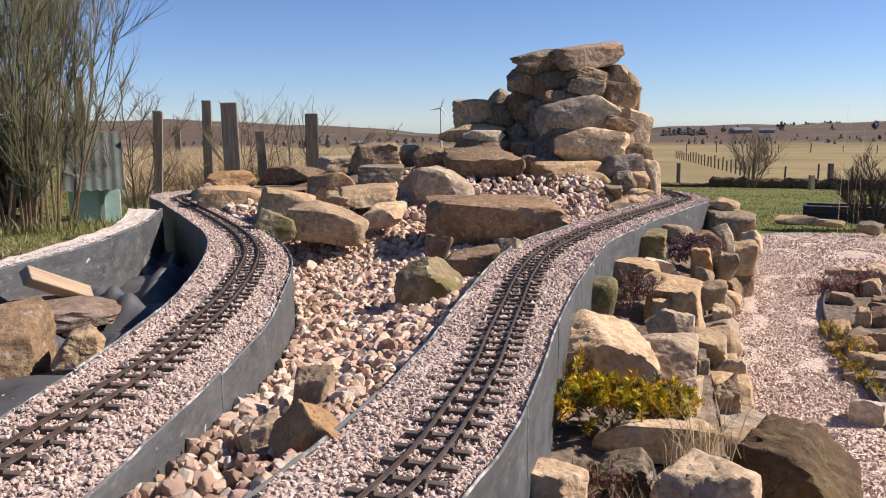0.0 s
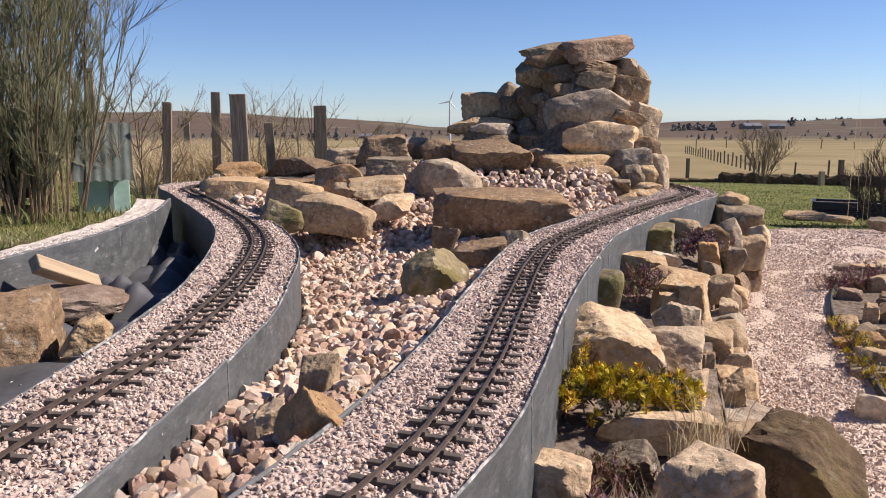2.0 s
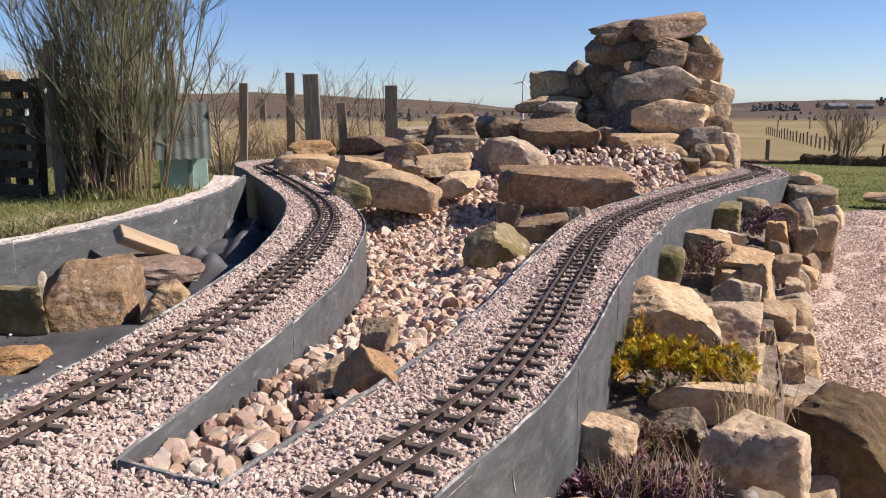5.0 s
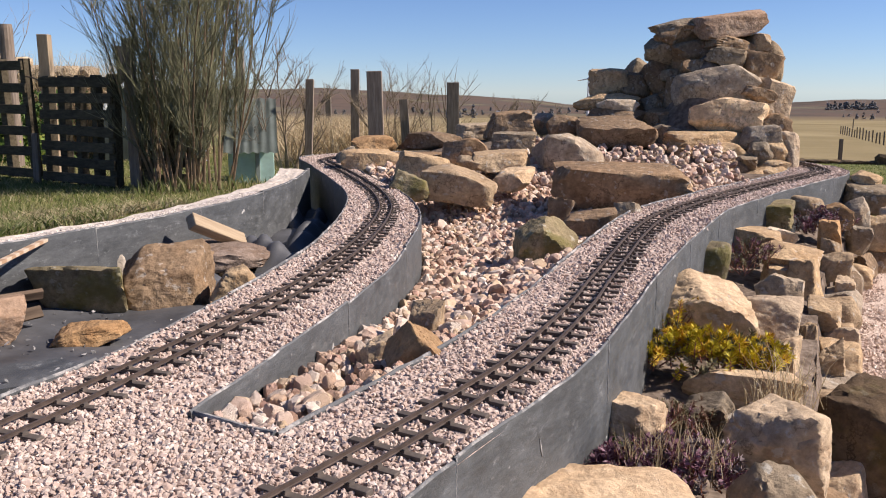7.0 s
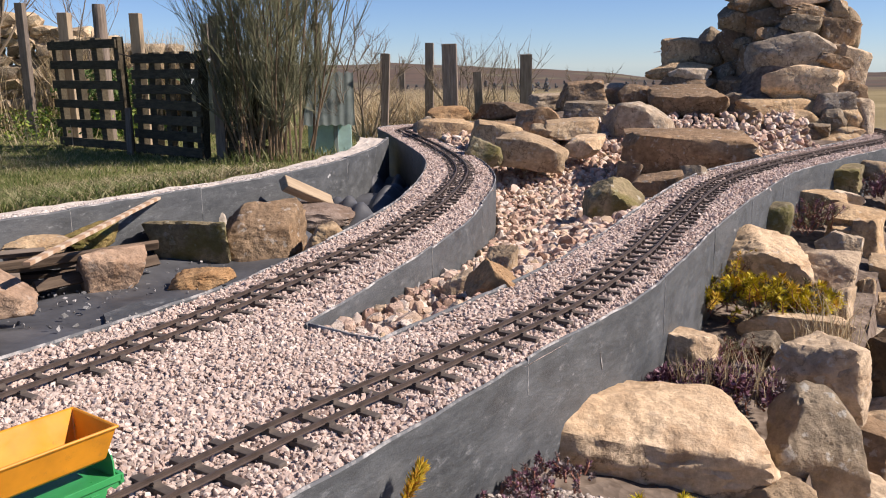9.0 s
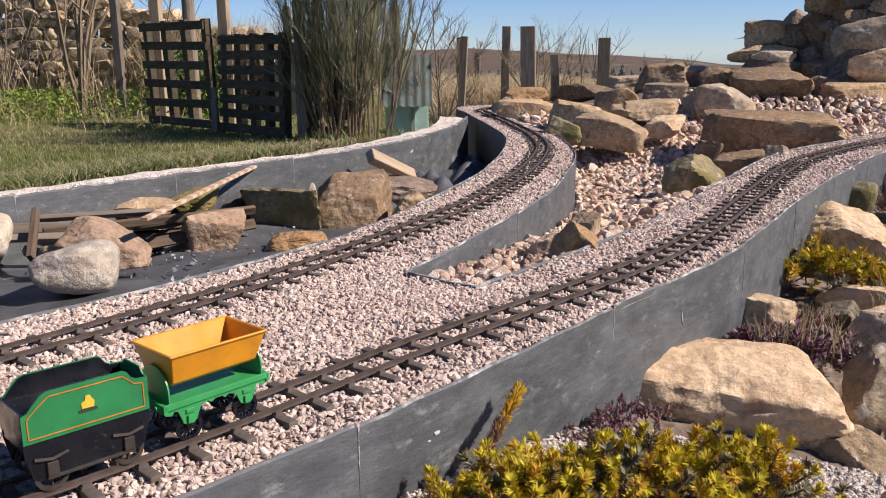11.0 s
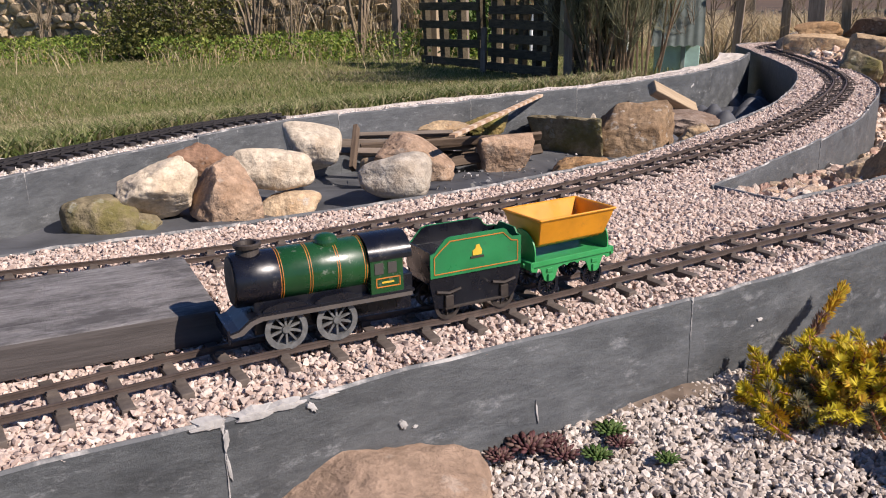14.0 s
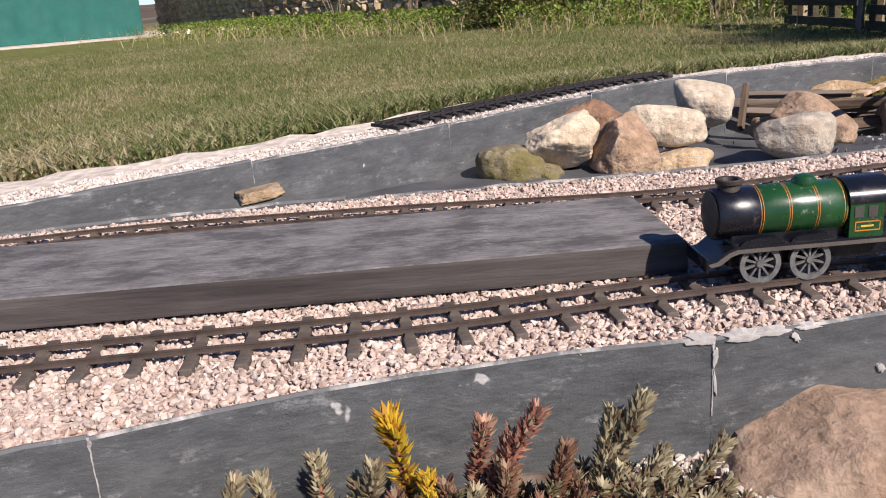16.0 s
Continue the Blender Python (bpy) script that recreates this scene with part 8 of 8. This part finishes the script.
fence("straight field fence of grey wooden posts running away", [(28, 110), (24, 85), (20.5, 64), (18.5, 54)], 2.4)
fence("low field fence of wooden posts and wire", [(18.5, 54), (22, 52.5), (26, 50.5), (30, 48), (34, 45)], 1.9, True, 0.95)
fence("distant line of field posts across the pasture", [(40, 150), (70, 140), (110, 120)], 5.0, False, 1.4)
post("fence_post", "stout dark strainer post in the field fence", 22.3, 51.5, -2.4, 0.25, FARPOST)
post("fence_post", "pale short marker post on the lawn", 7.9, 19.4, -0.95, 0.10, PALEWOOD)
post("fence_post", "dark corner post of the field fence", 9.2, 36.0, -1.5, 0.12, FARPOST)

# low dark dyke between lawn and field
dyke = tagged(new("field_dyke"), "low dark turf and stone dyke between lawn and field", "dyke", kind="structure")
p = smooth_line([(4.0, 34.5), (8.0, 33.2), (12.0, 31.4), (16.0, 29.2), (20, 26.5)], 0.4)
rng = np.random.RandomState(140)
DYKE = STONE["dark"]
for x, y in p:
    v, f = kinds[rng.randint(10)][1:]
    me = kinds[rng.randint(10)][0]
    h = 0.22 if x < 9.5 else 0.5
    ob = put("dyke_stone", fast_mesh("dyke_stone", v, f, DYKE), dyke, pose(*on_ground(x, y, h * 0.35), 0, 0, -20 + rng.uniform(-12, 12)) @ Matrix.Diagonal((0.66, 0.5, h * rng.uniform(0.85, 1.1), 1)))

# dark slatted bench and flat stones at the end of the path
NAVY = plain_material("dark_blue_paint", (0.018, 0.020, 0.035), 0.5, 0, 0.2)
bench = tagged(new("planter_box"), "low dark blue wooden planter box", "planter")
bench.matrix_basis = pose(*on_ground(2.92, 6.75), 0, 0, -22)
for k in range(2):
    for y in (-0.13, 0.13):
        part("board", box(0.58, 0.025, 0.062, Matrix.Translation((0, y, 0.01 + 0.066 * k)), 0.004), NAVY, bench)
for x in (-0.28, 0.28):
    part("end_board", box(0.025, 0.28, 0.135, Matrix.Translation((x, 0, 0.005)), 0.004), NAVY, bench)
part("earth", box(0.53, 0.24, 0.02, Matrix.Translation((0, 0, 0.1)), 0.004), SOIL, bench)
bar("path_stick", (1.35, 4.35, GROUND - 0.01), (1.50, 4.0, GROUND + 0.012), 0.014, 0.012, TWIG, "dry twig lying on the gravel path", "twig")
for k in range(5):
    p0 = np.array([(2.30 + 0.05 * k, 5.45 + 0.04 * k)])
    blades("tall_stalk", "tall dry flower stalk", np.c_[p0, ground_height(p0[:, 0], p0[:, 1])], 0.75 + 0.08 * (k % 3), 0.0016, STRAW, 150 + k, 0.08, "stalk", "")


# wind turbine on the skyline
MAST = plain_material("pale_turbine_metal", (0.55, 0.56, 0.58), 0.5, 0, 0.05)
turbine = tagged(new("wind_turbine"), "small pale wind turbine far off on the skyline", "wind turbine")
tx, ty, tz = on_ground(-3.8, 200.0)
turbine.matrix_basis = pose(tx, ty, tz)
top = 3.4 - tz
part("mast", tube([(0, 0, 0), (0, 0, top)], [0.30, 0.16], 10), MAST, turbine)
part("nacelle", tube([(0, 0.5, top), (0, -0.6, top)], [0.34, 0.28], 10), MAST, turbine)
for k in range(3):
    a = radians(20 + 120 * k)
    part("blade", tube([(0, -0.7, top), (1.2 * math.sin(a), -0.7, top + 1.2 * math.cos(a)), (2.6 * math.sin(a), -0.7, top + 2.6 * math.cos(a))], [0.12, 0.16, 0.04], 5), MAST, turbine)


def far_tree(rng, height, width):
    """A crown of many leaf clumps down to the ground, as one mesh."""
    pieces = []
    d, f = SPHERES[1]
    for _ in range(26):
        t = rng.uniform(0.04, 1.0)
        q = np.array([rng.normal(0, 0.26) * width, rng.normal(0, 0.26) * width, 0]) * (1.15 - t) * 1.2
        r = rng.uniform(0.07, 0.15) * height
        pieces.append((d * r * rng.uniform(0.6, 1.4, (len(d), 1)) + q + np.array([0, 0, t * height * 0.92]), f))
    return gather(pieces)


# greyed crown colours with some aerial haze painted in
WOODS = leaf_material("far_haze_tinted_trees", (0.10, 0.11, 0.12), (0.13, 0.13, 0.13), (0.16, 0.15, 0.135), 0.2)
rng = np.random.RandomState(160)


def wood(label, spots):
    packs = []
    for x, y, h in spots:
        v, f = far_tree(rng, h, h * rng.uniform(0.5, 0.9))
        packs.append((v + np.array(on_ground(x, y, -0.2)), f))
    v, f = gather(packs)
    tagged(new("far_trees", fast_mesh("far_trees", v, f, WOODS)), label, "trees", kind="stuff")


def direction(px, far):
    """Plan place in the distance from an angle to the right of north."""
    return -0.1 + far * math.tan(px), 0.09 + far


wood("dark belt of conifers on the skyline", [(*direction(0.235 + 0.0022 * k + rng.uniform(-0.001, 0.001), 420 + rng.uniform(-15, 15)), rng.uniform(2, 4.2)) for k in range(22)])
wood("scattered trees along field edges in the distance", [(*direction(q, 480 + rng.uniform(-40, 40)), rng.uniform(3, 6.5)) for q in (0.30, 0.31, 0.315, 0.36, 0.41, 0.45, 0.452, 0.47, 0.474, 0.478, 0.495, 0.50, 0.505, 0.51, 0.515, 0.52)])
wood("far dark plantation below the hills", [(*direction(0.36 + 0.003 * k, 900), rng.uniform(5, 8)) for k in range(20)])
wood("small clump of dark conifers on the brown rise", [(*direction(q, 260), rng.uniform(2.2, 3.6)) for q in (-0.182, -0.176, -0.171, -0.167, -0.150)])
wood("low hedges and bushes far across the fields", [(*direction(q, 330 + rng.uniform(-60, 60)), rng.uniform(1.5, 3.0)) for q in np.linspace(-0.33, 0.0, 34)])
wood("grey scrub along the field margin", [(*direction(0.25 + 0.0055 * k + rng.uniform(-0.006, 0.006), 320 + rng.uniform(-50, 50)), rng.uniform(0.7, 2.2)) for k in range(48)])
SLATE_ROOF = plain_material("pale_metal_roof", (0.16, 0.165, 0.18), 0.5, 0, 0.1, 0.3)
RENDER_WALL = plain_material("grey_farm_wall", (0.22, 0.21, 0.20), 0.9, 0, 0.15, 0.5)


def barn(q, far, length, wide, high, turn):
    x, y = direction(q, far)
    e = tagged(new("farm_building"), "distant farm shed with a pale metal roof", "barn", "farm buildings")
    e.matrix_basis = pose(*on_ground(x, y, -0.2), 0, 0, turn)
    part("wall", box(length, wide, high), RENDER_WALL, e)
    bm = bmesh.new()
    for s in (-1, 1):
        for y, z in ((-wide / 2 - 0.4, high - 0.1), (0, high + wide * 0.22), (wide / 2 + 0.4, high - 0.1)):
            bm.verts.new((s * (length / 2 + 0.4), y, z))
    bm.verts.ensure_lookup_table()
    for a in ((0, 1, 4, 3), (1, 2, 5, 4), (0, 2, 1), (3, 4, 5), (0, 3, 5, 2)):
        bm.faces.new([bm.verts[i] for i in a])
    part("roof", bm, SLATE_ROOF, e)


barn(0.318, 430, 9, 6, 1.9, 10)
barn(0.345, 435, 7, 5, 1.7, -15)
barn(-0.115, 300, 4.5, 3.5, 1.2, 5)
barn(-0.10, 305, 4, 3, 1.1, 30)
barn(0.505, 470, 10, 7, 3, 10)
